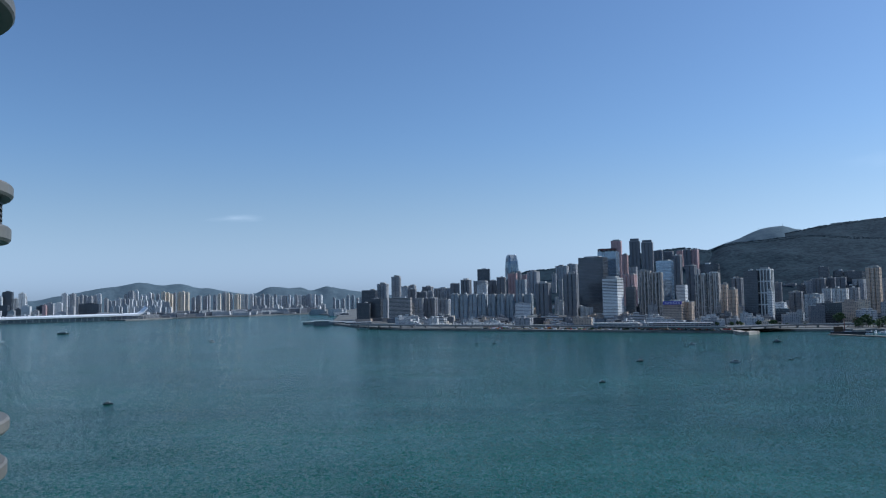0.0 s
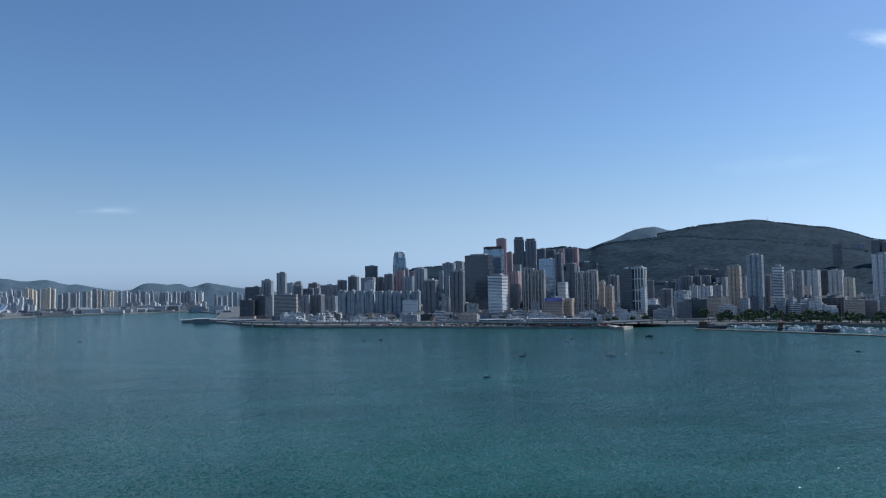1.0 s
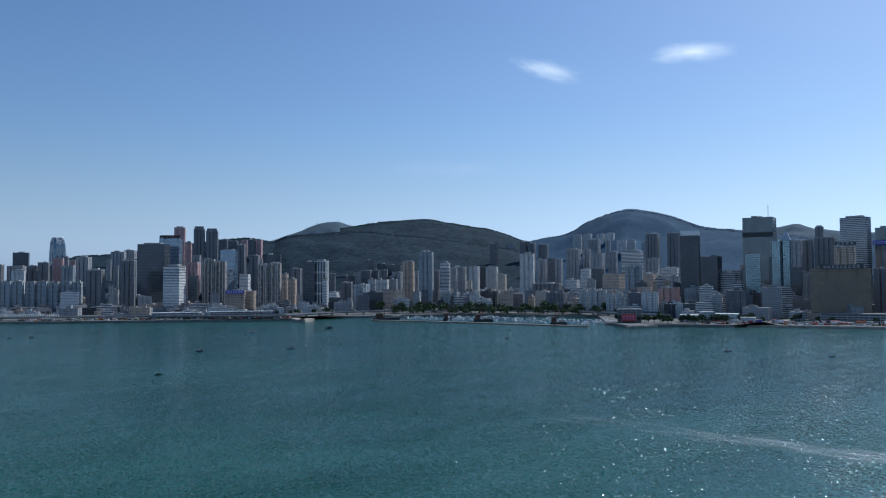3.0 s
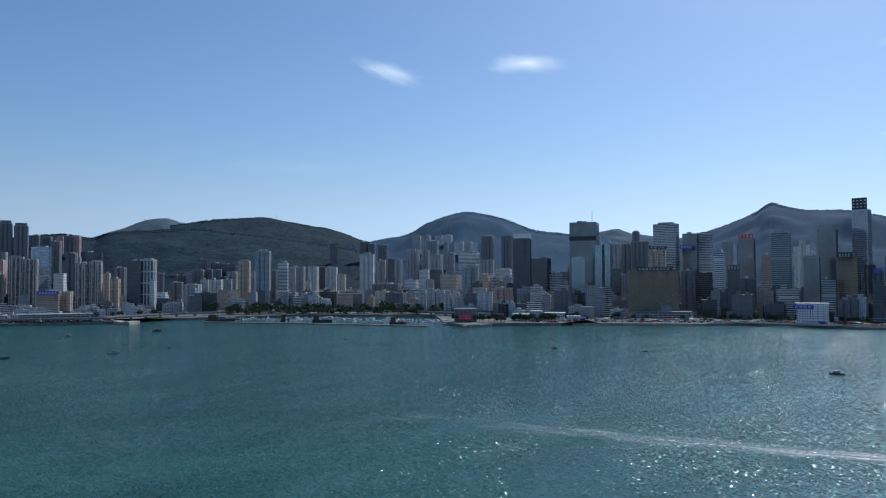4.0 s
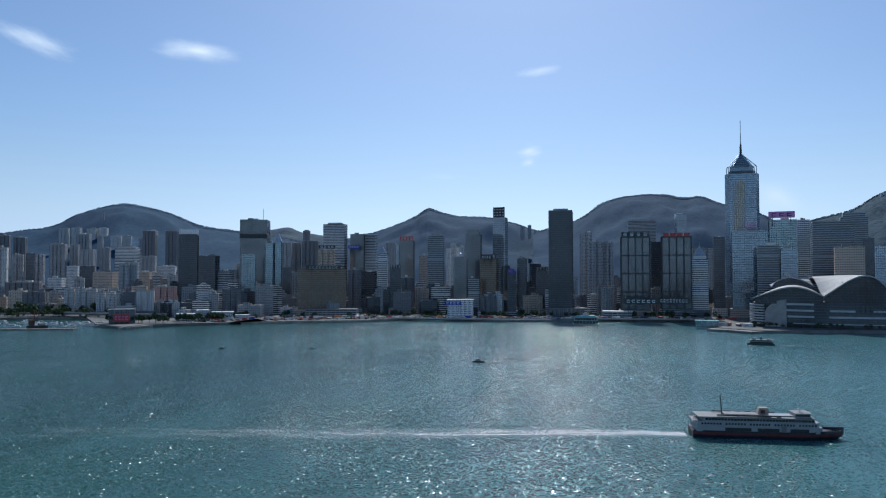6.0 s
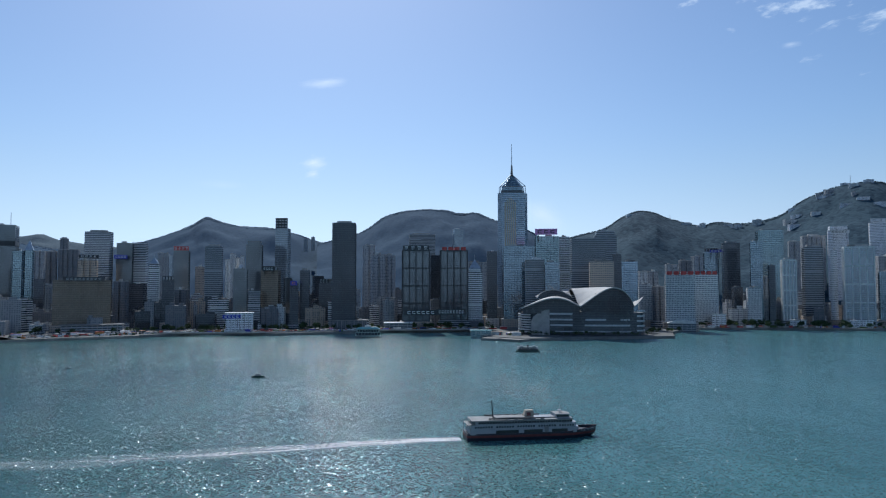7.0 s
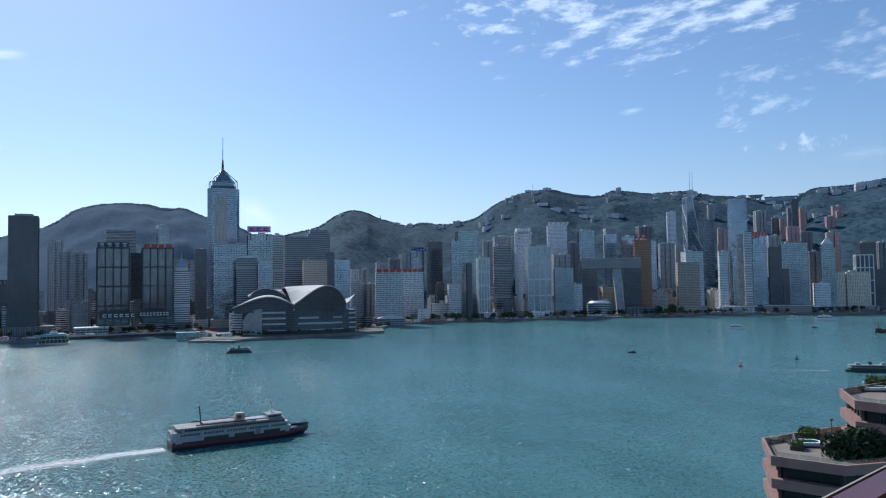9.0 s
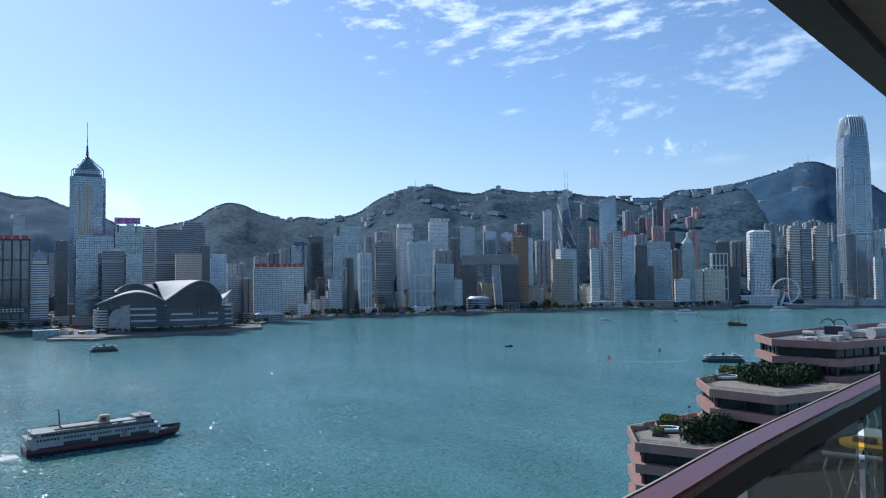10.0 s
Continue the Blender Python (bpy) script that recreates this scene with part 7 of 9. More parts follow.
hill_block(123.56, 5.32, 2860, 70, 34, "f_white")
hill_block(124.53, 4.40, 2860, 120, 24, "f_white")
hill_block(126.15, 4.83, 2860, 60, 14, "f_white")
hill_block(126.29, 6.44, 2860, 50, 12, "f_white")
hill_block(127.41, 6.50, 2860, 60, 10, "f_white")
hill_block(128.52, 6.59, 2860, 40, 14, "f_white")
hill_block(126.63, 5.20, 2860, 70, 16, "f_white")
hill_block(137.30, 6.15, 2860, 60, 16, "f_white")
hill_block(138.10, 6.02, 2860, 50, 14, "f_white")
hill_block(139.52, 6.27, 2860, 60, 20, "f_white")
hill_block(140.28, 6.35, 2860, 90, 18, "f_white")
hill_block(140.72, 5.79, 2860, 50, 12, "f_white")
hill_block(124.95, 5.95, 2860, 60, 10, "f_white")
hill_block(122.83, 5.80, 2860, 60, 12, "f_white")
hill_block(136.86, 6.14, 3040, 30, 14, "f_white")
hill_block(137.74, 6.06, 3040, 90, 12, "f_white")
hill_block(139.68, 6.37, 3040, 70, 18, "f_white")
hill_block(140.43, 6.41, 3040, 70, 18, "f_white")
hill_block(141.84, 6.59, 3040, 40, 14, "f_white")
hill_block(142.85, 6.78, 3040, 40, 12, "f_white")
hill_block(143.58, 6.97, 3040, 50, 12, "f_white")
hill_block(144.12, 7.09, 3040, 40, 10, "f_white")
hill_block(145.33, 6.23, 3040, 40, 10, "f_white")
hill_block(140.98, 5.84, 3040, 60, 10, "f_white")
hill_block(141.63, 5.86, 3040, 40, 10, "f_white")
hill_block(54.20, 3.29, 3500, 30, 10, "f_grey")
hill_block(54.74, 3.32, 3500, 20, 14, "f_grey")
hill_block(38.38, 2.60, 3000, 60, 14, "f_grey")
hill_block(46.00, 4.63, 3000, 10, 1, "f_grey")
hill_block(77.05, 3.40, 3300, 30, 50, "f_grey")
hill_block(77.60, 3.47, 3300, 26, 50, "f_grey")
hill_block(77.71, 1.50, 3300, 60, 14, "f_grey")
hill_block(76.94, 1.60, 3300, 50, 12, "f_grey")
hill_block(145.25, 3.06, 2500, 60, 20, "f_white")


hr = random.Random(12)
for slope, n, lo, hi in (("peak_ridge", 74, 100, 270), ("victoria_ridge", 12, 5, 60)):
    verts, cols = SLOPES[slope]
    for i in range(n):
        j, c = hr.randint(17, 27), hr.randint(lo, min(hi, cols - 1))
        x, y, z = verts[j * cols + c]
        w, h = hr.uniform(14, 40), hr.uniform(4, 10)
        e = thing("ridge_house", pose(x, y, z, 0, 0, -math.degrees(math.atan2(x, y)) + hr.uniform(-30, 30)), "pale house among the trees of the mountainside", "house", "ridge houses")
        Shape().prism(notched(w, w * 0.55, max(2, round(w / 9)), 2, 0.9), -14, h, cap=1).make("wall", [M[hr.choice(("f_white", "f_officewhite", "f_officewhite", "f_grey"))], M["roof"]], e)
        Shape().box(w * hr.uniform(-0.2, 0.2), 0, h, w * 0.3, w * 0.25, 2.2).make("roof_house", M["concrete"], e)


def mast(az, el, d, h, label="thin lattice radio mast on the ridge"):
    x, y = P(az, d)
    z = 76 + d * math.tan(radians(el))
    e = thing("radio_mast", pose(x, y, z, 0, 0, -az), label, "mast")
    s = Shape()
    for k in range(3):
        a = k * 2.094
        s.bar((2.2 * math.cos(a), 2.2 * math.sin(a), -12), (0.3 * math.cos(a), 0.3 * math.sin(a), h), 0.35, n=4)
    s.make("lattice", M["steel"], e)
    q = Shape()
    for k in range(4):
        q.box(0, 0, h * (0.3 + 0.18 * k), 3.2 - k * 0.6, 3.2 - k * 0.6, 0.5)
    q.make("platform", M["darkmetal"], e)


mast(116.85, 6.91, 2930, 36)
mast(32.75, 4.49, 3480, 21)
mast(104.90, 5.01, 2900, 18)
mast(145.60, 7.71, 3140, 28)
mast(145.28, 7.69, 3140, 15)
mast(144.96, 7.68, 3140, 15)
mast(25.00, 4.40, 4690, 18)
mast(23.40, 4.19, 4690, 18)
mast(69.76, 5.12, 3990, 12)


def lookout():
    x, y = P(133.0, 2880)
    e = thing("lookout_tower", pose(x, y, 357, 0, 0, -133), "bowl-shaped lookout building on the mountain saddle", "building")
    s = Shape()
    for a, b, z0, z1 in ((1.0, 1.05, 18, 21), (0.45, 1.0, 8, 18)):
        pts = oval(50 * a, 26 * a, 20)
        s.prism(pts, z0, z1, top=b / a, cap=0)
    s.make("bowl", M["concrete"], e)
    for sx in (-14, 14):
        Shape().box(sx, 0, -25, 8, 16, 36).make("leg", M["concrete"], e)


lookout()

# ---- boats ----
plain("hull_navy", (0.02, 0.025, 0.04), 0.4, vary=0.2)
plain("hull_red", (0.13, 0.03, 0.028), 0.5, vary=0.2)
plain("hull_green", (0.015, 0.045, 0.04), 0.5, vary=0.2)
plain("boat_white", (0.34, 0.35, 0.36), 0.4, vary=0.1)
plain("boat_glass", (0.02, 0.025, 0.03), 0.08, vary=0.1)
plain("deck_grey", (0.19, 0.19, 0.185), 0.7, vary=0.2)
plain("wood_dark", (0.10, 0.06, 0.035), 0.7, vary=0.35, scale=2)


def hull(L, B, z0, z1, bow=0.28, stern=0.85, flare=0.86, rake=0.05, n=14):
    """A boat's hull between two heights, the bow towards +x."""
    def ring(z, k, ext):
        pts = []
        for i in range(n + 1):
            t = i / n
            x = -L / 2 + L * t * (1 + ext) - 0.0
            b = B / 2 * k
            if t > 1 - bow:
                b *= 1 - ((t - 1 + bow) / bow) ** 1.9
            if t < 0.12:
                b *= stern + (1 - stern) * t / 0.12
            pts.append((x, b))
        return [(x, -b, z) for x, b in pts] + [(x, b, z) for x, b in reversed(pts[:-1])]
    lo, hi = ring(z0, flare, -rake), ring(z1, 1.0, 0.0)
    s = Shape()
    m = len(lo)
    for i in range(m):
        s.face([lo[i], lo[(i + 1) % m], hi[(i + 1) % m], hi[i]])
    s.face(hi)
    s.face(lo[::-1])
    return s


def ferry():
    a, b = Vector((371.8, 4.2)), Vector((385.2, -62.8))
    head = math.degrees(math.atan2(b.y - a.y, b.x - a.x))
    c = (a + b) / 2
    L = (b - a).length
    e = thing("ferry", pose(c.x, c.y, 0, 0, 0, head), "large white harbour ferry with dark hull and red stripe", "ferry")
    e.scale = (1.0, 1.0, 0.86)
    hull(L, 14, -1.5, 1.9, rake=0.06).make("hull", M["hull_navy"], e)
    hull(L * 1.004, 14.2, 1.9, 3.3, flare=0.99, rake=0.01).make("red_stripe", M["hull_red"], e)
    hull(L * 1.0, 14.0, 3.3, 4.2, flare=1.0, rake=0.0).make("bulwark", M["hull_navy"], e)
    x0, x1 = -L / 2 + 1.5, L / 2 - 10.5
    for name, z0, z1, f0, f1, w in (("main_deck", 3.6, 6.6, 0.0, 0.0, 13.0), ("upper_deck", 6.65, 9.2, 0.4, 1.2, 12.6), ("top_deck", 9.25, 11.2, 3.0, 3.0, 12.0)):
        p, q = x0 + f0, x1 - f1
        Shape().prism([(p, -w / 2), (q - 2, -w / 2), (q, -w / 2 + 2.5), (q, w / 2 - 2.5), (q - 2, w / 2), (p, w / 2)], z0, z1, cap=0).make(name, M["boat_white"], e)
    for z, h_, n, p, q, w in ((7.3, 1.05, 38, x0 + 2, x1 - 3, 12.66), (9.55, 1.2, 34, x0 + 4, x1 - 4, 12.06)):
        for i in range(n):
            cx = p + (q - p) * (i + 0.5) / n
            if i % 8 == 7 and z < 9:
                continue
            Shape().box(cx, 0, z, (q - p) / n * (0.66 if z < 9 else 0.88), w, h_).make("window", M["boat_glass"], e)
    # dark plates stand for the shade inside the open main deck
    for p, q in ((-0.29, -0.12), (-0.08, 0.06), (0.13, 0.25)):
        Shape().box((p + q) / 2 * L, 0, 4.2, (q - p) * L, 13.06, 1.7).make("opening_shade", M["boat_glass"], e)
    Shape().box(0.09 * L, 0, 4.4, 2.2, 13.1, 3.2).make("door", M["deck_grey"], e)
    Shape().prism([(x0 + 0.8, -6.7), (x1 - 4, -6.7), (x1 - 3, 0), (x1 - 4, 6.7), (x0 + 0.8, 6.7)], 11.204, 11.6, bottom=True).make("roof", M["deck_grey"], e)
    Shape().box(-0.15 * L, 0, 11.704, 18, 7.0, 0.9).make("awning", M["deck_grey"], e)
    Shape().box(0.08 * L, 0, 11.704, 14, 6.0, 0.5).make("awning", M["boat_white"], e)
    f = Shape().prism([(-0.065 * L, -1.9), (0.012 * L, -1.9), (0.012 * L, 1.9), (-0.065 * L, 1.9)], 11.6, 15.9, top=0.78, cap=0, shift=(0.2, 0))
    fo = f.make("funnel", M["sand"], e)
    Shape().box(-0.026 * L, 0, 12.9, 2.0, 3.75, 1.9).make("emblem", M["hull_red"], fo)
    w = Shape().prism([(0.17 * L, -4.6), (0.27 * L, -4.6), (0.285 * L, 0), (0.27 * L, 4.6), (0.17 * L, 4.6)], 11.2, 13.7, cap=0)
    wo = w.make("wheelhouse", M["boat_white"], e)
    Shape().prism([(0.175 * L, -4.66), (0.268 * L, -4.66), (0.287 * L, 0), (0.268 * L, 4.66), (0.175 * L, 4.66)], 12.3, 13.3).make("wheelhouse_windows", M["boat_glass"], wo)
    Shape().prism([(0.168 * L, -4.8), (0.274 * L, -4.8), (0.29 * L, 0), (0.274 * L, 4.8), (0.168 * L, 4.8)], 13.704, 13.95, bottom=True).make("wheelhouse_roof", M["deck_grey"], wo)
    s = Shape().bar((0.22 * L, 0, 13.9), (0.22 * L, 0, 18.8), 0.16).bar((0.22 * L, -1.4, 16.4), (0.22 * L, 1.4, 16.4), 0.1).box(0.22 * L, 0, 15.0, 1.6, 2.2, 0.5)
    s.make("radar_mast", M["steel"], e)
    s = Shape().bar((-0.29 * L, 0, 11.6), (-0.30 * L, 0, 22.0), 0.3).bar((-0.295 * L, -1.6, 18.5), (-0.295 * L, 1.6, 18.5), 0.14)
    s.make("mast", M["darkmetal"], e)
    for sy in (-1, 1):
        s, r = Shape(), Shape()
        for i in range(14):
            pa, pb = [(L * (0.22 + 0.28 * k / 14), 7.0 * (1 - (k / 14) ** 1.9), 4.2 + 2.0 * (k / 14) ** 1.4) for k in (i, i + 1)]
            s.face([(pa[0], sy * pa[1], 3.3), (pb[0], sy * pb[1], 3.3), (pb[0] + 0.3, sy * pb[1], pb[2]), (pa[0] + 0.3, sy * pa[1], pa[2])])
            s.face([(pa[0], sy * (pa[1] - 0.25), 3.3), (pb[0], sy * (pb[1] - 0.25), 3.3), (pb[0] + 0.3, sy * (pb[1] - 0.25), pb[2]), (pa[0] + 0.3, sy * (pa[1] - 0.25), pa[2])])
            r.bar((pa[0] + 0.3, sy * pa[1], pa[2]), (pb[0] + 0.3, sy * pb[1], pb[2]), 0.12, n=4)
        b_ = s.make("bow_sheer", M["hull_navy"], e)
        r.make("capping", M["hull_red"], b_)
    # open stern deck with its posts and rail
    for i in range(6):
        for sy in (-1, 1):
            Shape().box(x0 - 1.2 + i * 0.9, sy * 6.1, 4.2, 0.18, 0.18, 6.8).make("stern_post", M["boat_white"], e)
    Shape().prism([(x0 - 1.4, -6.3), (x0 + 4, -6.3), (x0 + 4, 6.3), (x0 - 1.4, 6.3)], 9.0, 9.25, bottom=True).make("stern_canopy", M["deck_grey"], e)
    Shape().box(-0.13 * L, 5.4, 12.0, 0.42 * L, 0.5, 0.7).make("roof_coaming", M["darkmetal"], e)
    Shape().box(-0.13 * L, -5.4, 12.0, 0.42 * L, 0.5, 0.7).make("roof_coaming", M["darkmetal"], e)
    for sy in (-1, 1):
        s = Shape()
        for i in range(12):
            t = L / 2 - 10 + i * 0.85
            b_ = 6.8 * (1 - (i / 12.5) ** 1.9)
            s.bar((t, sy * b_, 4.2), (t, sy * b_, 5.3), 0.06, n=4)
            b2 = 6.8 * (1 - ((i + 1) / 12.5) ** 1.9)
            s.bar((t, sy * b_, 5.3), (t + 0.85, sy * b2, 5.3), 0.07, n=4)
        s.make("bow_rail", M["boat_white"], e)
    for i in range(5):
        for sy in (-1, 1):
            Shape().bar((-0.2 * L + i * 4.5 - 1, sy * 5.2, 12.1), (-0.2 * L + i * 4.5 + 1, sy * 5.2, 12.1), 0.45, n=8).make("life_raft", M["boat_white"], e)
    for sx in (-0.475, -0.45):
        Shape().bar((sx * L, 0, 9), (sx * L - 0.6, 0, 13.2), 0.1).make("flagstaff", M["steel"], e)


ferry()


def wake(name, pts, w0, w1, label, z=0.12):
    """A foam trail on the water: it widens and thins out behind a boat."""
    line = spline([(*p, 0) for p in pts], 8)
    s = Shape()
    n = len(line) - 1
    for i in range(n):
        a, b = line[i], line[i + 1]
        ta, tb = i / n, (i + 1) / n
        t = (b - a).normalized()
        nn = Vector((-t.y, t.x, 0))
        wa, wb = (w0 + (w1 - w0) * ta) / 2, (w0 + (w1 - w0) * tb) / 2
        s.face([(*(a - nn * wa).xy, z), (*(b - nn * wb).xy, z), (*(b + nn * wb).xy, z), (*(a + nn * wa).xy, z)],
               [(ta, 0), (tb, 0), (tb, 1), (ta, 1)])
    ob = s.make(name, M["foam"])
    bm = bmesh.new()
    bm.from_mesh(ob.data)
    bmesh.ops.remove_doubles(bm, verts=bm.verts, dist=0.8)
    bm.to_mesh(ob.data)
    bm.free()
    return tagged(ob, label, "foam", kind="stuff")


wake("wake", [(372.2, 6.5), (366, 33), (353, 72), (330, 132), (311, 190), (296, 240), (278, 305), (262, 370)], 17, 62, "white foaming wake trailing behind the ferry")
wake("bow_wave", [(388, -62), (380, -40), (366, -12), (356, 8)], 4.0, 12.0, "broken foam along the ferry's hull")


def small_boat(x, y, L, turn, hull_mat="hull_navy", label="small dark work boat under way"):
    e = thing("motor_boat", pose(x, y, 0, 0, 0, turn), label, "boat", "small boats")
    B, f = L * 0.3, L * 0.13
    hull(L, B, -0.3, f, bow=0.4).make("hull", M[hull_mat], e)
    Shape().prism([(-L * 0.28, -B * 0.34), (L * 0.12, -B * 0.34), (L * 0.18, 0), (L * 0.12, B * 0.34), (-L * 0.28, B * 0.34)], f, f + L * 0.13, top=0.94).make("cabin", M["boat_white"], e)
    Shape().prism([(-L * 0.24, -B * 0.345), (L * 0.10, -B * 0.345), (L * 0.17, 0), (L * 0.10, B * 0.345), (-L * 0.24, B * 0.345)], f + L * 0.06, f + L * 0.1, top=0.98).make("window_band", M["boat_glass"], e)
    Shape().box(-L * 0.08, 0, f + L * 0.13, L * 0.5, B * 0.75, L * 0.015).make("canopy", M["deck_grey"], e)
    Shape().bar((-L * 0.1, 0, f + L * 0.13), (-L * 0.12, 0, f + L * 0.34), L * 0.008).make("mast", M["steel"], e)
    return e


for x, y, L, turn, hm in ((-250, 551, 7, 20, "hull_navy"), (133, 625, 6.5, 10, "hull_navy"), (212, 804, 9, 200, "hull_navy"), (303, 772, 11, 170, "boat_white"),
                          (329, 792, 5, 60, "boat_white"), (371, 790, 5, 20, "hull_navy"), (-421, 1340, 10, 30, "boat_white"), (52, 1152, 6, 10, "hull_navy"),
                          (78, 1145, 7, 10, "hull_navy"), (325, 902, 5, 80, "hull_navy"), (475, 1051, 14, 10, "hull_navy"), (570, 729, 5.5, -40, "hull_navy"),
                          (647, 467, 7.5, -50, "hull_navy"), (617, 181, 11, -90, "hull_green"), (678, 378, 5.5, -60, "hull_navy"), (646, 465, 4, -60, "hull_navy"),
                          (944, 476, 5, -60, "hull_navy"), (661, -446, 9, -120, "hull_navy"), (673, -455, 5, -120, "hull_navy"), (864, -910, 8, -140, "hull_navy"),
                          (330, 1010, 6, 0, "boat_white"), (350, 1040, 10, 0, "boat_white")):
    small_boat(x, y, L, turn, hm, "small white launch on the open water" if hm == "boat_white" else "small dark work boat on the open water")


def double_ender(x, y, L, turn, label):
    """The two-decked green and white cross-harbour ferry."""
    e = thing("harbour_ferry", pose(x, y, 0, 0, 0, turn), label, "ferry")
    e.scale = (1.0, 1.0, 0.68)
    B = L * 0.24
    Shape().prism([(math.copysign(abs(math.cos(t)) ** 0.7, math.cos(t)) * L / 2, math.sin(t) * B / 2) for t in (i * math.pi / 12 for i in range(24))], -1, 3.0).make("hull", M["hull_green"], e)
    Shape().prism(rect(L * 0.82, B * 0.9), 3.004, 5.2).make("lower_deck", M["boat_glass"], e)
    Shape().prism(rect(L * 0.86, B * 0.96), 5.2, 5.8).make("deck_edge", M["boat_white"], e)
    for i in range(13):
        for sy in (-1, 1):
            Shape().box(-L * 0.4 + i * L * 0.8 / 12, sy * B * 0.44, 5.8, 0.35, 0.35, 2.2).make("post", M["boat_white"], e)
    Shape().prism(rect(L * 0.74, B * 0.7), 5.8, 8.0).make("saloon", M["boat_glass"], e)
    Shape().prism(chamfer(L * 0.92, B * 1.0, B * 0.3), 8.0, 8.7, bottom=True).make("roof", M["boat_white"], e)
    for sx in (-1, 1):
        Shape().box(sx * L * 0.26, 0, 8.704, 3.2, 3.4, 2.3).make("wheelhouse", M["boat_white"], e)
    Shape().prism([(a, b) for a, b in oval(2.4, 2.2, 10)], 8.704, 12.2).make("funnel", M["hull_navy"], e)
    for i in range(6):
        Shape().bar((-L * 0.2 + i * 3, 1.5, 9.2), (-L * 0.2 + i * 3 + 1.6, 1.5, 9.2), 0.4).make("life_raft", M["boat_white"], e)


double_ender(441, -520, 36, -124, "two-decked green and white harbour ferry under way")
double_ender(869, -64, 28, -90, "two-decked harbour ferry near the landing pier")
wake("wake", [(462, -500), (480, -470), (500, -430), (520, -380)], 4, 9, "thin white wake behind the harbour ferry")
wake("wake", [(871, -80), (872, -120), (880, -170)], 4, 9, "thin white wake behind the ferry")
wake("wake", [(468, 1051), (430, 1062), (395, 1080)], 5, 10, "white wake behind the speeding launch")


plain("yacht_white", (0.78, 0.78, 0.76), 0.35, vary=0.08)


def motor_yacht(x, y, L, turn, label):
    e = thing("motor_yacht", pose(x, y, 0, 0, 0, turn), label, "yacht", "yachts")
    hull(L, L * 0.24, -0.5, L * 0.11, bow=0.5, rake=0.08).make("hull", M["yacht_white"], e)
    z = L * 0.11
    for k, (a, b, w, h_) in enumerate(((-0.42, 0.22, 0.20, 0.075), (-0.34, 0.08, 0.16, 0.06))):
        Shape().prism([(a * L, -w * L / 2), (b * L, -w * L / 2), ((b + 0.08) * L, 0), (b * L, w * L / 2), (a * L, w * L / 2)], z, z + h_ * L, top=0.94).make("deckhouse", M["yacht_white"], e)
        Shape().prism([((a + 0.03) * L, -w * L / 2 - 0.05), (b * L, -w * L / 2 - 0.05), ((b + 0.08) * L, 0), (b * L, w * L / 2 + 0.05), ((a + 0.03) * L, w * L / 2 + 0.05)], z + h_ * L * 0.4, z + h_ * L * 0.75).make("window_band", M["boat_glass"], e)
        z += h_ * L + 0.01
    Shape().bar((-0.1 * L, 0, z), (-0.14 * L, 0, z + L * 0.14), L * 0.01).make("mast", M["steel"], e)


motor_yacht(900, -795, 27, -130, "white catamaran ferry with a red hull line")
motor_yacht(1046, -1054, 26, -140, "white motor yacht at anchor")
motor_yacht(997, -1078, 38, -140, "large white motor yacht at anchor")
motor_yacht(950, -1290, 42, -150, "white fast ferry beside the pier")
yr = random.Random(8)
for i in range(96):
    az = 29 + 17.5 * (i + yr.random()) / 96
    d = np.interp(az, [28, 34, 39, 44, 47], [1385, 1300, 1245, 1185, 1230]) + yr.uniform(0, 1) * np.interp(az, [28, 40, 47], [70, 150, 60])
    x, y = P(az, d)
    motor_yacht(x, y, yr.uniform(9, 22), yr.uniform(0, 360), "white pleasure boat moored in the typhoon shelter")


def barge(az, d, L, label):
    x, y = P(az, d)
    e = thing("derrick_barge", pose(x, y, 0, 0, 0, -az + 8), label, "barge")
    Shape().prism(chamfer(L, 16, 3), -1, 4.5).make("hull", M["hull_navy"], e)
    Shape().box(-L * 0.3, 0, 4.504, L * 0.22, 10, 8).make("deckhouse", M["wood_dark"], e)
    Shape().box(L * 0.2, 0, 4.504, L * 0.3, 11, 3).make("cargo", M["rubble"], e)
    Shape().bar((-L * 0.15, 0, 4.5), (-L * 0.15, 0, 26), 0.6).make("derrick", M["hull_red"], e)
    Shape().bar((-L * 0.15, 0, 8), (L * 0.2, 0, 28), 0.4).make("boom", M["hull_red"], e)


barge(28.9, 1370, 60, "dark derrick barge moored behind the breakwater")
barge(36.2, 1290, 34, "dark work barge with red derrick behind the breakwater")
barge(33.6, 1330, 24, "dark work barge behind the breakwater")
barge(42.0, 1200, 26, "reddish work barge behind the breakwater")


def junk():
    e = thing("junk", pose(734, -898, 0, 0, 0, -140), "dark wooden junk with bare masts", "boat")
    hull(27, 7, -0.5, 3.4, bow=0.4).make("hull", M["wood_dark"], e)
    Shape().prism([(-13, -3), (-5, -3), (-5, 3), (-13, 3)], 3.4, 6.4, top=0.98).make("stern_castle", M["wood_dark"], e)
    Shape().prism([(-4, -2.4), (5, -2.4), (5, 2.4), (-4, 2.4)], 3.4, 5.4).make("deckhouse", M["wood_dark"], e)
    for xx, h in ((-9, 14), (1, 19), (10, 13)):
        Shape().bar((xx, 0, 3), (xx, 0, h), 0.38).make("mast", M["wood_dark"], e)
    Shape().bar((12, 0, 3.6), (17, 0, 5.5), 0.18).make("bowsprit", M["wood_dark"], e)


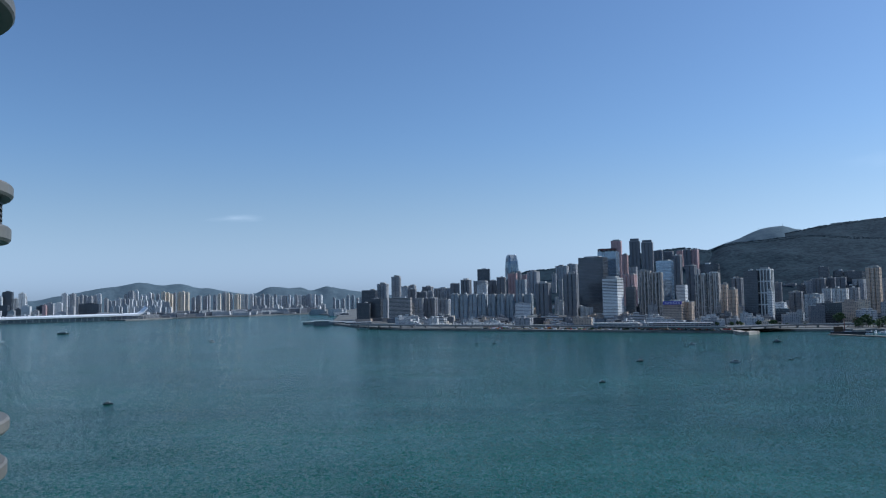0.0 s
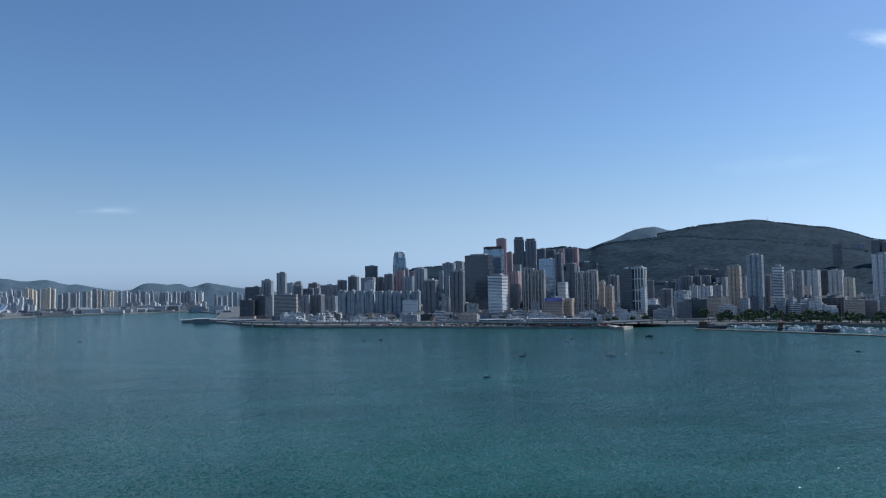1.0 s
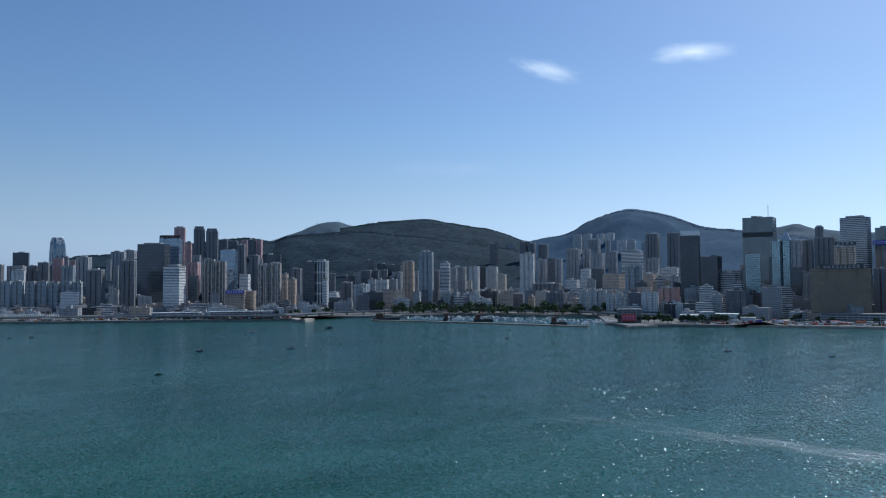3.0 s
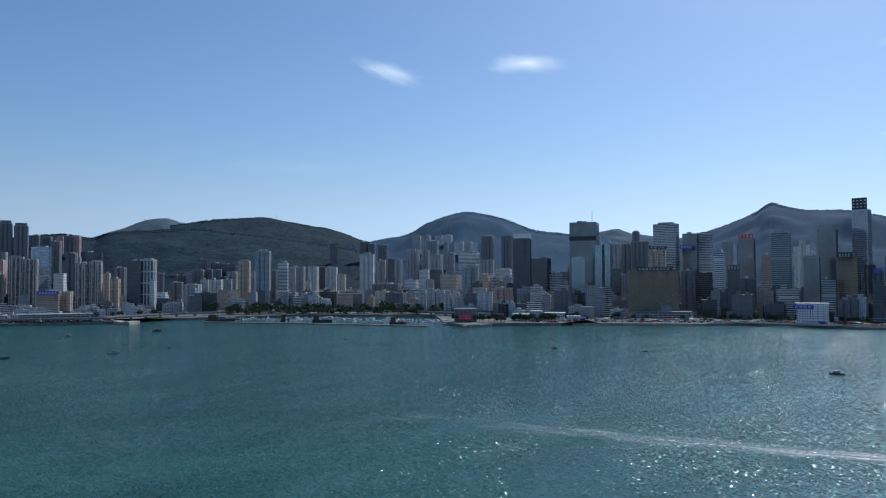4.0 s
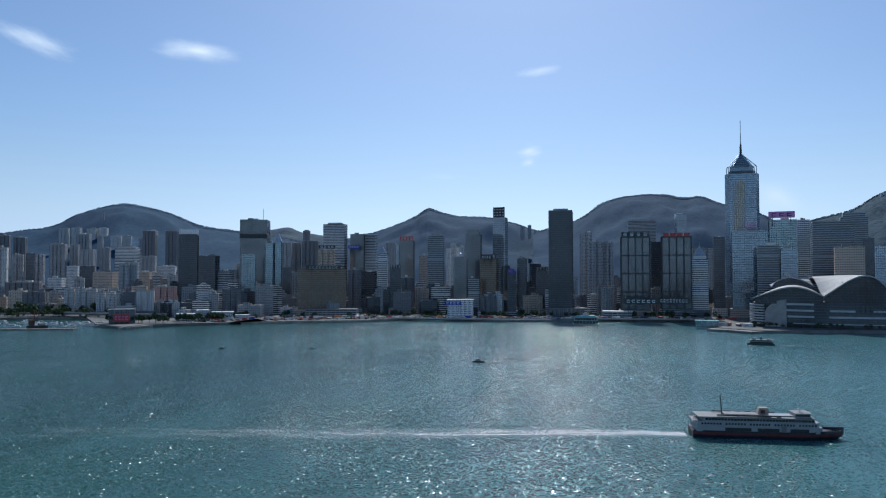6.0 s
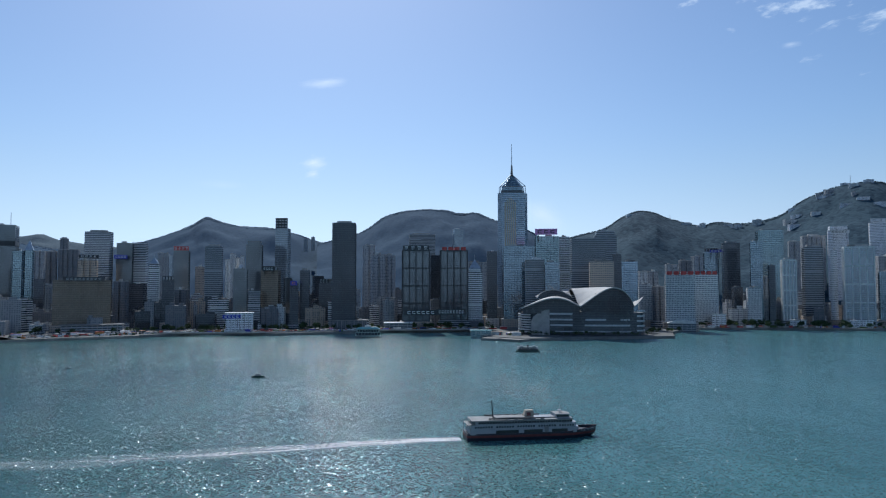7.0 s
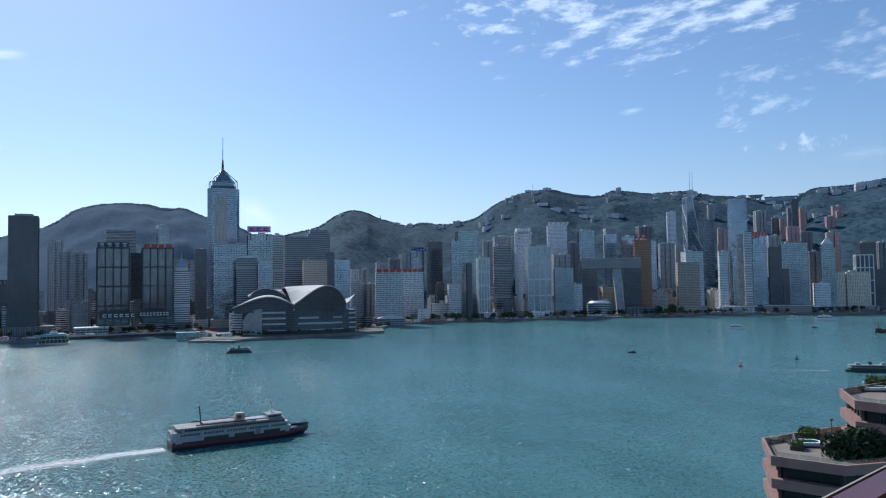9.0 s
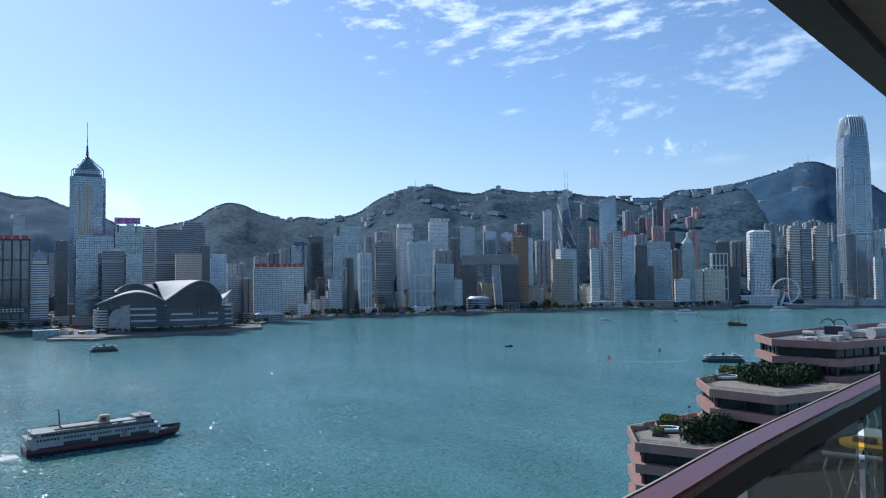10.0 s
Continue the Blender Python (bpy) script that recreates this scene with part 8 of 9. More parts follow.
junk()
for x, y, mname in ((516, -458, "red"), (537, -542, "hull_navy")):
    e = thing("buoy", pose(x, y, 0), "floating channel buoy with a small tower", "buoy")
    Shape().prism(oval(3.2, 3.2, 12), -0.5, 1.2).make("float", M[mname], e)
    s = Shape()
    for k in range(3):
        s.bar((1.1 * math.cos(k * 2.1), 1.1 * math.sin(k * 2.1), 1.2), (0.2, 0, 4.6), 0.12)
    s.make("tower", M[mname], e)
    Shape().prism(oval(0.9, 0.9, 8), 4.4, 5.4).make("lamp", M["white"], e)
sb = thing("sailing_boat", pose(-877, 1462, 0, 0, 0, 40), "small sailing boat with a white sail", "boat")
hull(14, 4, -0.4, 1.6, bow=0.5).make("hull", M["boat_white"], sb)
Shape().bar((0, 0, 1.6), (0, 0, 24), 0.15).make("mast", M["steel"], sb)
q = Shape()
q.prism([(0.2, 0.05), (-5.5, 0.05), (-5.5, -0.05), (0.2, -0.05)][::-1], 3, 22, top=0.15)
q.make("sail", M["boat_white"], sb)
bulk = thing("motor_boat", pose(-913, 1770, 0, 0, 0, 10), "low passenger ferry far out on the water", "boat", "small boats")
hull(26, 7, -0.4, 2.6).make("hull", M["hull_green"], bulk)
Shape().box(-2, 0, 2.6, 18, 5.5, 3).make("cabin", M["boat_white"], bulk)
wake("wake", [(-898, 1772), (-870, 1778), (-820, 1790)], 4, 8, "thin wake behind the far passenger ferry")

# ---- stepped hotel by the water ----
plain("granite", (0.32, 0.185, 0.155), 0.55, vary=0.18, scale=0.5, bump=0.1)
plain("paving", (0.22, 0.18, 0.15), 0.8, vary=0.2, scale=0.6)
plain("dark_glass", (0.015, 0.018, 0.022), 0.06, vary=0.2)
plain("roof_dark", (0.11, 0.11, 0.11), 0.85, vary=0.35, scale=0.4)
plain("tub", (0.8, 0.82, 0.82), 0.3, vary=0.05)


def glass_mat(name, tint, alpha):
    m, t, p = mat(name)
    p.inputs["Base Color"].default_value = (*tint, 1)
    p.inputs["Roughness"].default_value = 0.03
    tr = nd(t, "ShaderNodeBsdfTransparent", Color=(*tint, 1))
    gl = nd(t, "ShaderNodeBsdfGlossy", Color=(1, 1, 1, 1), Roughness=0.02)
    mx = nd(t, "ShaderNodeMixShader", i0=alpha, i1=tr.outputs[0], i2=gl.outputs[0])
    t.links.new(mx.outputs[0], t.nodes["Material Output"].inputs[0])
    M[name] = m


glass_mat("clear_glass", (0.80, 0.90, 0.88), 0.10)
glass_mat("rail_glass", (0.42, 0.46, 0.44), 0.10)


def inset(poly, d):
    """The plan drawn in by about d metres."""
    n, out = len(poly), []
    for i in range(n):
        p, a, b = Vector(poly[i]), Vector(poly[i - 1]), Vector(poly[(i + 1) % n])
        e1, e2 = (p - a).normalized(), (b - p).normalized()
        n1, n2 = Vector((-e1.y, e1.x)), Vector((-e2.y, e2.x))
        m = (n1 + n2).normalized()
        out.append(tuple(p + m * d / max(m.dot(n1), 0.4)))
    return out


def hotel():
    e = thing("hotel", Matrix(), "stepped hotel clad in pink granite with planted roof terraces", "hotel")
    tiers = [([(88.8, -83.7), (80.0, -88.7), (78.9, -97.0), (79.5, -125), (103.6, -125), (99.3, -91.8)], 49.4, 15),
             ([(90.6, -102.9), (78.8, -105.4), (78.0, -118), (81.0, -146), (108, -146), (101.1, -111.3)], 56.1, 6),
             ([(98.5, -130.2), (86.7, -134.2), (86.0, -146), (89.2, -176), (92, -215), (116, -215), (113.0, -165), (108.3, -137.6)], 62.8, 7)]
    for poly, top, floors in tiers:
        for k in range(floors):
            z = top - k * 3.35
            s = Shape()
            out, inn = poly, inset(poly, 0.45)
            n = len(poly)
            if k == 0:
                for i in range(n):
                    a, b, c, d = out[i], out[(i + 1) % n], inn[(i + 1) % n], inn[i]
                    s.face([(*a, z - 1.45), (*b, z - 1.45), (*b, z), (*a, z)])
                    s.face([(*a, z), (*b, z), (*c, z), (*d, z)])
                    s.face([(*c, z - 1.1), (*d, z - 1.1), (*d, z), (*c, z)])
                s.face([(*p, z - 1.45) for p in reversed(out)])
            else:
                s.prism(out, z - 1.45, z, bottom=True)
            s.make("parapet_band", M["granite"], e)
            Shape().prism(inset(poly, 1.5), z - 3.35, z - 1.45).make("window_strip", M["dark_glass"], e)
            m = Shape()
            q = inset(poly, 1.42)
            for i in range(n):
                a, b = Vector(q[i]), Vector(q[(i + 1) % n])
                cnt = max(1, round((b - a).length / 2.6))
                for j in range(cnt):
                    c = a.lerp(b, j / cnt)
                    m.box(c.x, c.y, z - 3.35, 0.14 if j else 0.6, 0.14 if j else 0.6, 1.9)
            m.make("mullions", M["darkmetal"], e)["kind"] = "stuff"
        Shape().prism(inset(poly, 0.46), top - 1.3, top - 1.05).make("terrace_floor" if top < 60 else "roof_deck", M["paving"] if top < 60 else M["roof_dark"], e)
        if top < 60:
            g = inset(poly, 1.1)
            for i in range(n):
                a, b = Vector(g[i]), Vector(g[(i + 1) % n])
                cnt = max(1, round((b - a).length / 3.0))
                for j in range(cnt):
                    p, q = a.lerp(b, j / cnt + 0.01), a.lerp(b, (j + 1) / cnt - 0.01)
                    w = (q - p).normalized()
                    w = Vector((-w.y, w.x)) * 0.02
                    sh = Shape().prism([(p + w)[:], (p - w)[:], (q - w)[:], (q + w)[:]], top - 1.05, top + 0.45)
                    sh.make("glass_panel", M["clear_glass"], e).visible_shadow = False
    # planters along the terrace edges
    return e


hotel()
tagged(Shape().prism([(60, -230), (125, -230), (125, -82), (60, -82)][::1], -4, 2.5, cap=0).make("quay", M["seawall"]), "dark stone quay under the hotel", "quay", kind="structure")


def bush(x, y, z, r, leaf, label, n=260, flat=0.8, seed=1):
    r *= 1.22
    e = thing("terrace_shrub", pose(x, y, z), label, "shrub")
    s = Shape()
    q = random.Random(seed)
    for i in range(n):
        d = Vector((q.gauss(0, 1), q.gauss(0, 1), abs(q.gauss(0, 1)))).normalized() * r * q.uniform(0.55, 1.05)
        c = Vector((d.x, d.y, d.z * flat * 1.6 + 0.2))
        k = r * q.uniform(0.08, 0.17)
        ax = [Vector((q.uniform(-1, 1), q.uniform(-1, 1), q.uniform(-1, 1))).normalized() * k for _ in range(3)]
        s.face([c + ax[0], c + ax[1], c - ax[0]])
        s.face([c + ax[1], c + ax[2], c - ax[1]])
        s.face([c + ax[2], c - ax[0], c - ax[2]])
    s.make("foliage", M[leaf], e)
    Shape().prism(oval(r * 0.5, r * 0.5, 8), -0.1, r * 0.8, top=0.4).make("stem", M["trunk"], e)


def hedge(x, y, z, w, d, h, turn, leaf, seed=1):
    e = thing("hedge", pose(x, y, z, 0, 0, turn), "clipped light green hedge in a dark planter", "hedge")
    q = random.Random(seed)
    s = Shape()
    for i in range(int(w * d * 26)):
        c = Vector((q.uniform(-w / 2, w / 2), q.uniform(-d / 2, d / 2), h * q.uniform(0.4, 1.05)))
        ax = [Vector((q.uniform(-1, 1), q.uniform(-1, 1), q.uniform(-1, 1))).normalized() * 0.3 for _ in range(3)]
        s.face([c + ax[0], c + ax[1], c - ax[0]])
        s.face([c + ax[1], c + ax[2], c - ax[1]])
    s.box(0, 0, h * 0.35, w * 0.9, d * 0.9, h * 0.5)
    s.make("foliage", M[leaf], e)
    Shape().box(0, 0, 0, w + 0.3, d + 0.3, h * 0.42).make("planter", M["darkmetal"], e)


def hot_tub(x, y, z, turn):
    e = thing("hot_tub", pose(x, y, z, 0, 0, turn), "white raised hot tub with steps and handrail", "tub")
    s = Shape()
    o, i = chamfer(4.4, 3.2, 0.9), chamfer(3.4, 2.3, 0.7)
    s.prism(o, 0, 0.75, cap=0)
    s.make("rim", M["tub"], e)
    Shape().prism(i, 0.754, 0.765).make("water", M["sea"], e)
    Shape().prism(rect(5.4, 4.2), 0, 0.3).make("deck", M["darkmetal"], e)
    s = Shape()
    for k in range(8):
        a, b = math.pi * k / 8, math.pi * (k + 1) / 8
        s.bar((2.0, -0.5 * math.cos(a), 0.7 + 1.0 * math.sin(a)), (2.0, -0.5 * math.cos(b), 0.7 + 1.0 * math.sin(b)), 0.06)
    s.make("handrail", M["white"], e)


hot_tub(95.5, -97.7, 48.35, 60)
hedge(99.6, -102.5, 48.35, 3.0, 5.0, 1.5, 40, "leaf_light", 1)
hedge(94.1, -94.2, 48.35, 1.6, 2.4, 1.4, 40, "leaf_light", 2)
hedge(90.0, -109.9, 48.35, 3.5, 6.0, 1.5, 10, "leaf_light", 3)
hedge(106.6, -126.6, 55.05, 3.0, 6.0, 1.4, 40, "leaf_light", 4)
hot_tub(101.8, -120.8, 55.05, 60)
bush(87.4, -96.1, 48.35, 2.3, "leaf_dark", "dense dark green shrub on the terrace", 420, 0.85, 0)
bush(86.5, -97.5, 48.35, 2.6, "leaf_dark", "dense dark green shrub on the terrace", 420, 0.85, 1)
bush(86.4, -100.3, 48.35, 2.6, "leaf_dark", "dense dark green shrub on the terrace", 420, 0.85, 2)
bush(87.0, -103.2, 48.35, 2.0, "leaf_dark", "dense dark green shrub on the terrace", 420, 0.85, 3)
bush(88.9, -101.3, 48.35, 2.2, "leaf_dark", "dense dark green shrub on the terrace", 420, 0.85, 4)
bush(102.1, -125.9, 55.05, 1.8, "leaf", "dense dark green shrub on the terrace", 360, 0.7, 20)
bush(97.8, -123.6, 55.05, 2.2, "leaf_dark", "dense dark green shrub on the terrace", 360, 0.7, 21)
bush(95.2, -124.1, 55.05, 2.3, "leaf_dark", "dense dark green shrub on the terrace", 360, 0.7, 22)
bush(92.7, -124.7, 55.05, 2.3, "leaf", "dense dark green shrub on the terrace", 360, 0.7, 23)
bush(93.6, -129.9, 55.05, 2.3, "leaf_dark", "dense dark green shrub on the terrace", 360, 0.7, 24)
bush(94.0, -134.1, 55.05, 2.2, "leaf_dark", "dense dark green shrub on the terrace", 360, 0.7, 25)
bush(94.6, -138.7, 55.05, 2.0, "leaf", "dense dark green shrub on the terrace", 360, 0.7, 26)
bush(95.1, -143.8, 55.05, 2.0, "leaf_dark", "dense dark green shrub on the terrace", 360, 0.7, 27)
bush(100.9, -129.2, 55.05, 2.0, "leaf_dark", "dense dark green shrub on the terrace", 360, 0.7, 28)
bush(97.9, -130.1, 55.05, 2.2, "leaf", "dense dark green shrub on the terrace", 360, 0.7, 29)
e = thing("terrace_lamp", pose(97.2, -105.0, 48.35), "thin dark terrace lamp post", "lamp")
Shape().bar((0, 0, 0), (0, 0, 3.2), 0.06).make("pole", M["darkmetal"], e)
Shape().box(0, 0, 3.2, 0.3, 0.3, 0.35).make("head", M["darkmetal"], e)
e = thing("terrace_lamp", pose(86.9, -130.5, 55.05), "thin dark terrace lamp post", "lamp")
Shape().bar((0, 0, 0), (0, 0, 3.2), 0.06).make("pole", M["darkmetal"], e)
Shape().box(0, 0, 3.2, 0.3, 0.3, 0.35).make("head", M["darkmetal"], e)

# more shrubs along the edge
bush(96.6, -120.6, 55.05, 1.6, "leaf", "dense dark green shrub on the terrace", 340, 0.85, 50)
bush(93.3, -120.6, 55.05, 1.8, "leaf_dark", "dense dark green shrub on the terrace", 340, 0.85, 51)
bush(90.7, -120.9, 55.05, 1.9, "leaf_dark", "dense dark green shrub on the terrace", 340, 0.85, 52)
bush(90.7, -124.6, 55.05, 2.0, "leaf", "dense dark green shrub on the terrace", 340, 0.85, 53)
bush(91.2, -128.9, 55.05, 2.0, "leaf_dark", "dense dark green shrub on the terrace", 340, 0.85, 54)
bush(91.7, -132.8, 55.05, 2.0, "leaf_dark", "dense dark green shrub on the terrace", 340, 0.85, 55)
bush(92.2, -136.8, 55.05, 2.0, "leaf", "dense dark green shrub on the terrace", 340, 0.85, 56)
bush(92.9, -141.3, 55.05, 1.9, "leaf_dark", "dense dark green shrub on the terrace", 340, 0.85, 57)
bush(95.0, -132.6, 55.05, 2.2, "leaf_dark", "dense dark green shrub on the terrace", 340, 0.85, 58)
bush(95.1, -139.5, 55.05, 2.2, "leaf", "dense dark green shrub on the terrace", 340, 0.85, 59)


def roof_machine(x, y, w, d, h, turn, kind):
    z = 61.75
    e = thing("roof_unit", pose(x, y, z, 0, 0, turn), "grey ventilation unit on the hotel roof", "roof unit", "hotel roof plant")
    if kind == "duct":
        Shape().bar((-w / 2, 0, h * 0.5), (w / 2, 0, h * 0.5), h * 0.5, n=14).make("duct", M["concrete"], e)
        Shape().box(0, 0, 0, 0.4, h * 0.8, 0.4).make("foot", M["darkmetal"], e)
    else:
        Shape().box(0, 0, 0.2, w, d, h).make("casing", M["steel" if kind == "steel" else "concrete"], e, bevel=0.04)
        s = Shape()
        for k in range(6):
            s.box(0, -d / 2 - 0.03, 0.4 + k * h * 0.13, w * 0.8, 0.06, 0.08)
        s.make("louvres", M["darkmetal"], e)
        Shape().box(0, 0, 0, w * 0.9, d * 0.9, 0.2).make("foot", M["darkmetal"], e)


rr = random.Random(11)
for i in range(34):
    y = -140 - 30 * rr.random() if i < 24 else -170 - 30 * rr.random()
    x = rr.uniform(91, 107) if y > -165 else rr.uniform(94, 112)
    roof_machine(x, y, rr.uniform(1.2, 5), rr.uniform(1, 3), rr.uniform(0.5, 1.6), rr.uniform(-15, 15), rr.choice(("steel", "pale", "duct", "steel")))
for x, y in ((93, -158), (92, -163)):
    roof_machine(x, y, 5, 2, 2.6, 80, "duct")
e = thing("roof_crane", pose(100, -153, 61.75, 0, 0, 30), "dark window-cleaning crane on the hotel roof", "crane")
Shape().box(0, 0, 0, 3.6, 2.2, 2.6).make("cab", M["darkmetal"], e)
for k in (-1.2, 1.2):
    s = Shape()
    for i in range(8):
        a, b = math.pi * (0.1 + 0.11 * i), math.pi * (0.1 + 0.11 * (i + 1))
        s.bar((k + 1.4 * math.cos(a), 0, 2.6 + 1.6 * math.sin(a)), (k + 1.4 * math.cos(b), 0, 2.6 + 1.6 * math.sin(b)), 0.14)
    s.make("jib", M["darkmetal"], e)
for x, y, h in ((93.5, -163.5, 15), (92.8, -162, 8)):
    e = thing("flagpole", pose(x, y, 61.75), "thin dark roof aerial", "pole")
    Shape().bar((0, 0, 0), (0, 0, h), 0.09).make("pole", M["darkmetal"], e)
    Shape().box(0, 0, 0, 0.5, 0.5, 0.2).make("base", M["darkmetal"], e)

# ---- the balcony ----
plain("handrail", (0.105, 0.024, 0.023), 0.27, 0.0, vary=0.25, scale=4.0, spec=0.35)
plain("handrail_dark", (0.016, 0.009, 0.009), 0.7, 0.0, vary=0.2, scale=3.0)
plain("soffit", (0.20, 0.165, 0.13), 0.75, vary=0.12, scale=1.0)
plain("fascia", (0.07, 0.068, 0.065), 0.6, vary=0.2, scale=1.0)
plain("floor_tile", (0.14, 0.125, 0.11), 0.6, vary=0.15, scale=1.5)
plain("tower_clad", (0.36, 0.34, 0.31), 0.6, vary=0.15, scale=0.3)
plain("balcony_clad", (0.15, 0.14, 0.12), 0.5, vary=0.15, scale=1.0)
plain("floor_dim", (0.05, 0.052, 0.05), 0.7, vary=0.25, scale=1.5)
plain("yellow", (0.75, 0.42, 0.03), 0.5, vary=0.1)
EYE = 76.0
RAIL = [(-2.6, 1.45), (-1.4, 1.52), (-0.5, 1.48), (0.15, 1.33), (0.65, 1.0), (0.98, 0.45), (1.14, -0.15), (1.27, -0.7), (1.44, -1.21), (1.68, -1.82), (1.96, -2.62), (2.25, -3.46), (2.50, -4.25), (2.76, -5.2), (3.1, -6.4), (3.5, -7.8)]
line = spline([(*p, 0) for p in RAIL], 6)


def normals(pts):
    out = []
    for i in range(len(pts)):
        t = (pts[min(i + 1, len(pts) - 1)] - pts[max(i - 1, 0)]).normalized()
        out.append(Vector((-t.y, t.x, 0)))
    return out


nrm = normals(line)


def sweep(section, name, material, parent, lo=0, hi=None):
    """A bar along the rail: section gives (inward, height) corners."""
    s = Shape()
    pts, ns = line[lo:hi], nrm[lo:hi]
    m = len(section)
    ring = [[p - nn * a + Vector((0, 0, EYE + z)) for a, z in section] for p, nn in zip(pts, ns)]
    for i in range(len(pts) - 1):
        for k in range(m):
            a, b = ring[i], ring[i + 1]
            s.face([a[k], a[(k + 1) % m], b[(k + 1) % m], b[k]])
    s.face(ring[0][::-1])
    s.face(ring[-1])
    return s.make(name, material, parent)


rail = thing("balcony_railing", Matrix(), "curved balcony railing with glossy dark red cap over glass", "railing")
joint = 61
CAP = [(0.0, -0.455), (0.006, -0.45), (0.070, -0.45), (0.076, -0.455), (0.076, -0.472), (0.0, -0.472)]
sweep(CAP, "cap", M["handrail"], rail, 0, joint)
sweep([(a, z - 0.003) for a, z in CAP], "cap", M["handrail"], rail, joint - 1, None)
sweep([(0.012, -0.472), (0.070, -0.472), (0.070, -0.545), (0.012, -0.545)], "channel", M["handrail_dark"], rail)
sweep([(-0.006, -0.449), (-0.001, -0.449), (-0.001, -0.49), (-0.006, -0.49)], "edge_strip", M["concrete"], rail)
k = 0
while k + 9 < len(line):
    g = sweep([(0.034, -0.545), (0.048, -0.545), (0.048, -1.5), (0.034, -1.5)], "glass_panel", M["rail_glass"], rail, k, k + 9)
    g.visible_shadow = False
    k += 9


def slab(name, z0, z1, off, material, label):
    pts = [tuple((p + nn * off).xy) for p, nn in zip(line, nrm)][::-1] + [(-2.6, 1.45 + off), (-2.6, -7.8)]
    s = Shape().prism(pts, z0, z1, bottom=True)
    return tagged(s.make(name, material), label, "slab", kind="structure")


# the slab above has a straight edge that parts from the rail's curve
EDGE = [(4.86, -10.0), (1.56, -0.6), (0.95, 0.95), (-0.5, 1.6), (-2.6, 1.6)]
inner = [(4.66, -10.0), (1.37, -0.63), (0.82, 0.80), (-0.55, 1.41), (-2.6, 1.41)]
tagged(Shape().prism(inner + [(-2.6, -10.0)], EYE + 1.26, EYE + 1.55, bottom=True).make("ceiling", M["soffit"]), "brown soffit of the balcony above", "slab", kind="structure")
lip = thing("slab_edge", Matrix(), "dark metal edge of the balcony slab above", "trim", kind="structure")
for i in range(len(EDGE) - 1):
    Shape().prism([EDGE[i], EDGE[i + 1], inner[i + 1], inner[i]], EYE + 1.20, EYE + 1.62, bottom=True).make("fascia", M["fascia"], lip)
    a, b = Vector(inner[i]), Vector(inner[i + 1])
    k = (b - a).normalized()
    k = Vector((-k.y, k.x)) * 0.012
    # solid dark strip added as the shadow line along the fascia's inner edge
    Shape().prism([a[:], b[:], (b + k)[:], (a + k)[:]], EYE + 1.235, EYE + 1.258, bottom=True).make("shadow_strip", M["darkmetal"], lip)
slab("floor", EYE - 1.85, EYE - 1.55, 0.12, M["floor_tile"], "tiled balcony floor")
tagged(Shape().box(-14.2, -7.0, 0, 23.0, 20.0, 96).make("wall_south", M["tower_clad"]), "stone-clad tower wall behind the balcony", "wall", kind="structure")
post = thing("partition_post", pose(0.306 + 1.25 * math.sin(radians(151.15)), -0.169 + 1.25 * math.cos(radians(151.15)), EYE - 1.55, 0, 0, -61), "dark metal edge of a glass partition", "post")
Shape().box(0, 0, 0, 0.05, 0.07, 1.44).make("post", M["fascia"], post, bevel=0.008)

# the neighbouring balcony seen through the glass
nb = P(149.4, 6.5)
nx, ny = nb[0] + 0.3, nb[1] - 0.17
tagged(Shape().prism([(nx + a + 0.35, ny + b) for a, b in oval(2.6, 5.4, 24)], EYE - 2.3, EYE - 2.02, bottom=True).make("floor_next", M["floor_dim"]), "tiled floor of the next balcony", "floor", kind="structure")
tb = thing("side_table", pose(P(149.0, 7.5)[0] + 0.3, P(149.0, 7.5)[1] - 0.17, EYE - 2.02), "low round side table with a yellow top", "table")
Shape().prism(oval(0.56, 0.5, 18), 0.50, 0.53, bottom=True).make("tabletop", M["yellow"], tb)
for k in range(3):
    Shape().bar((0.25 * math.cos(k * 2.1), 0.22 * math.sin(k * 2.1), 0), (0.1 * math.cos(k * 2.1), 0.1 * math.sin(k * 2.1), 0.5), 0.015).make("leg", M["white"], tb)
Shape().box(0.05, 0.05, 0.53, 0.16, 0.1, 0.04).make("tray", M["wood_dark"], tb)


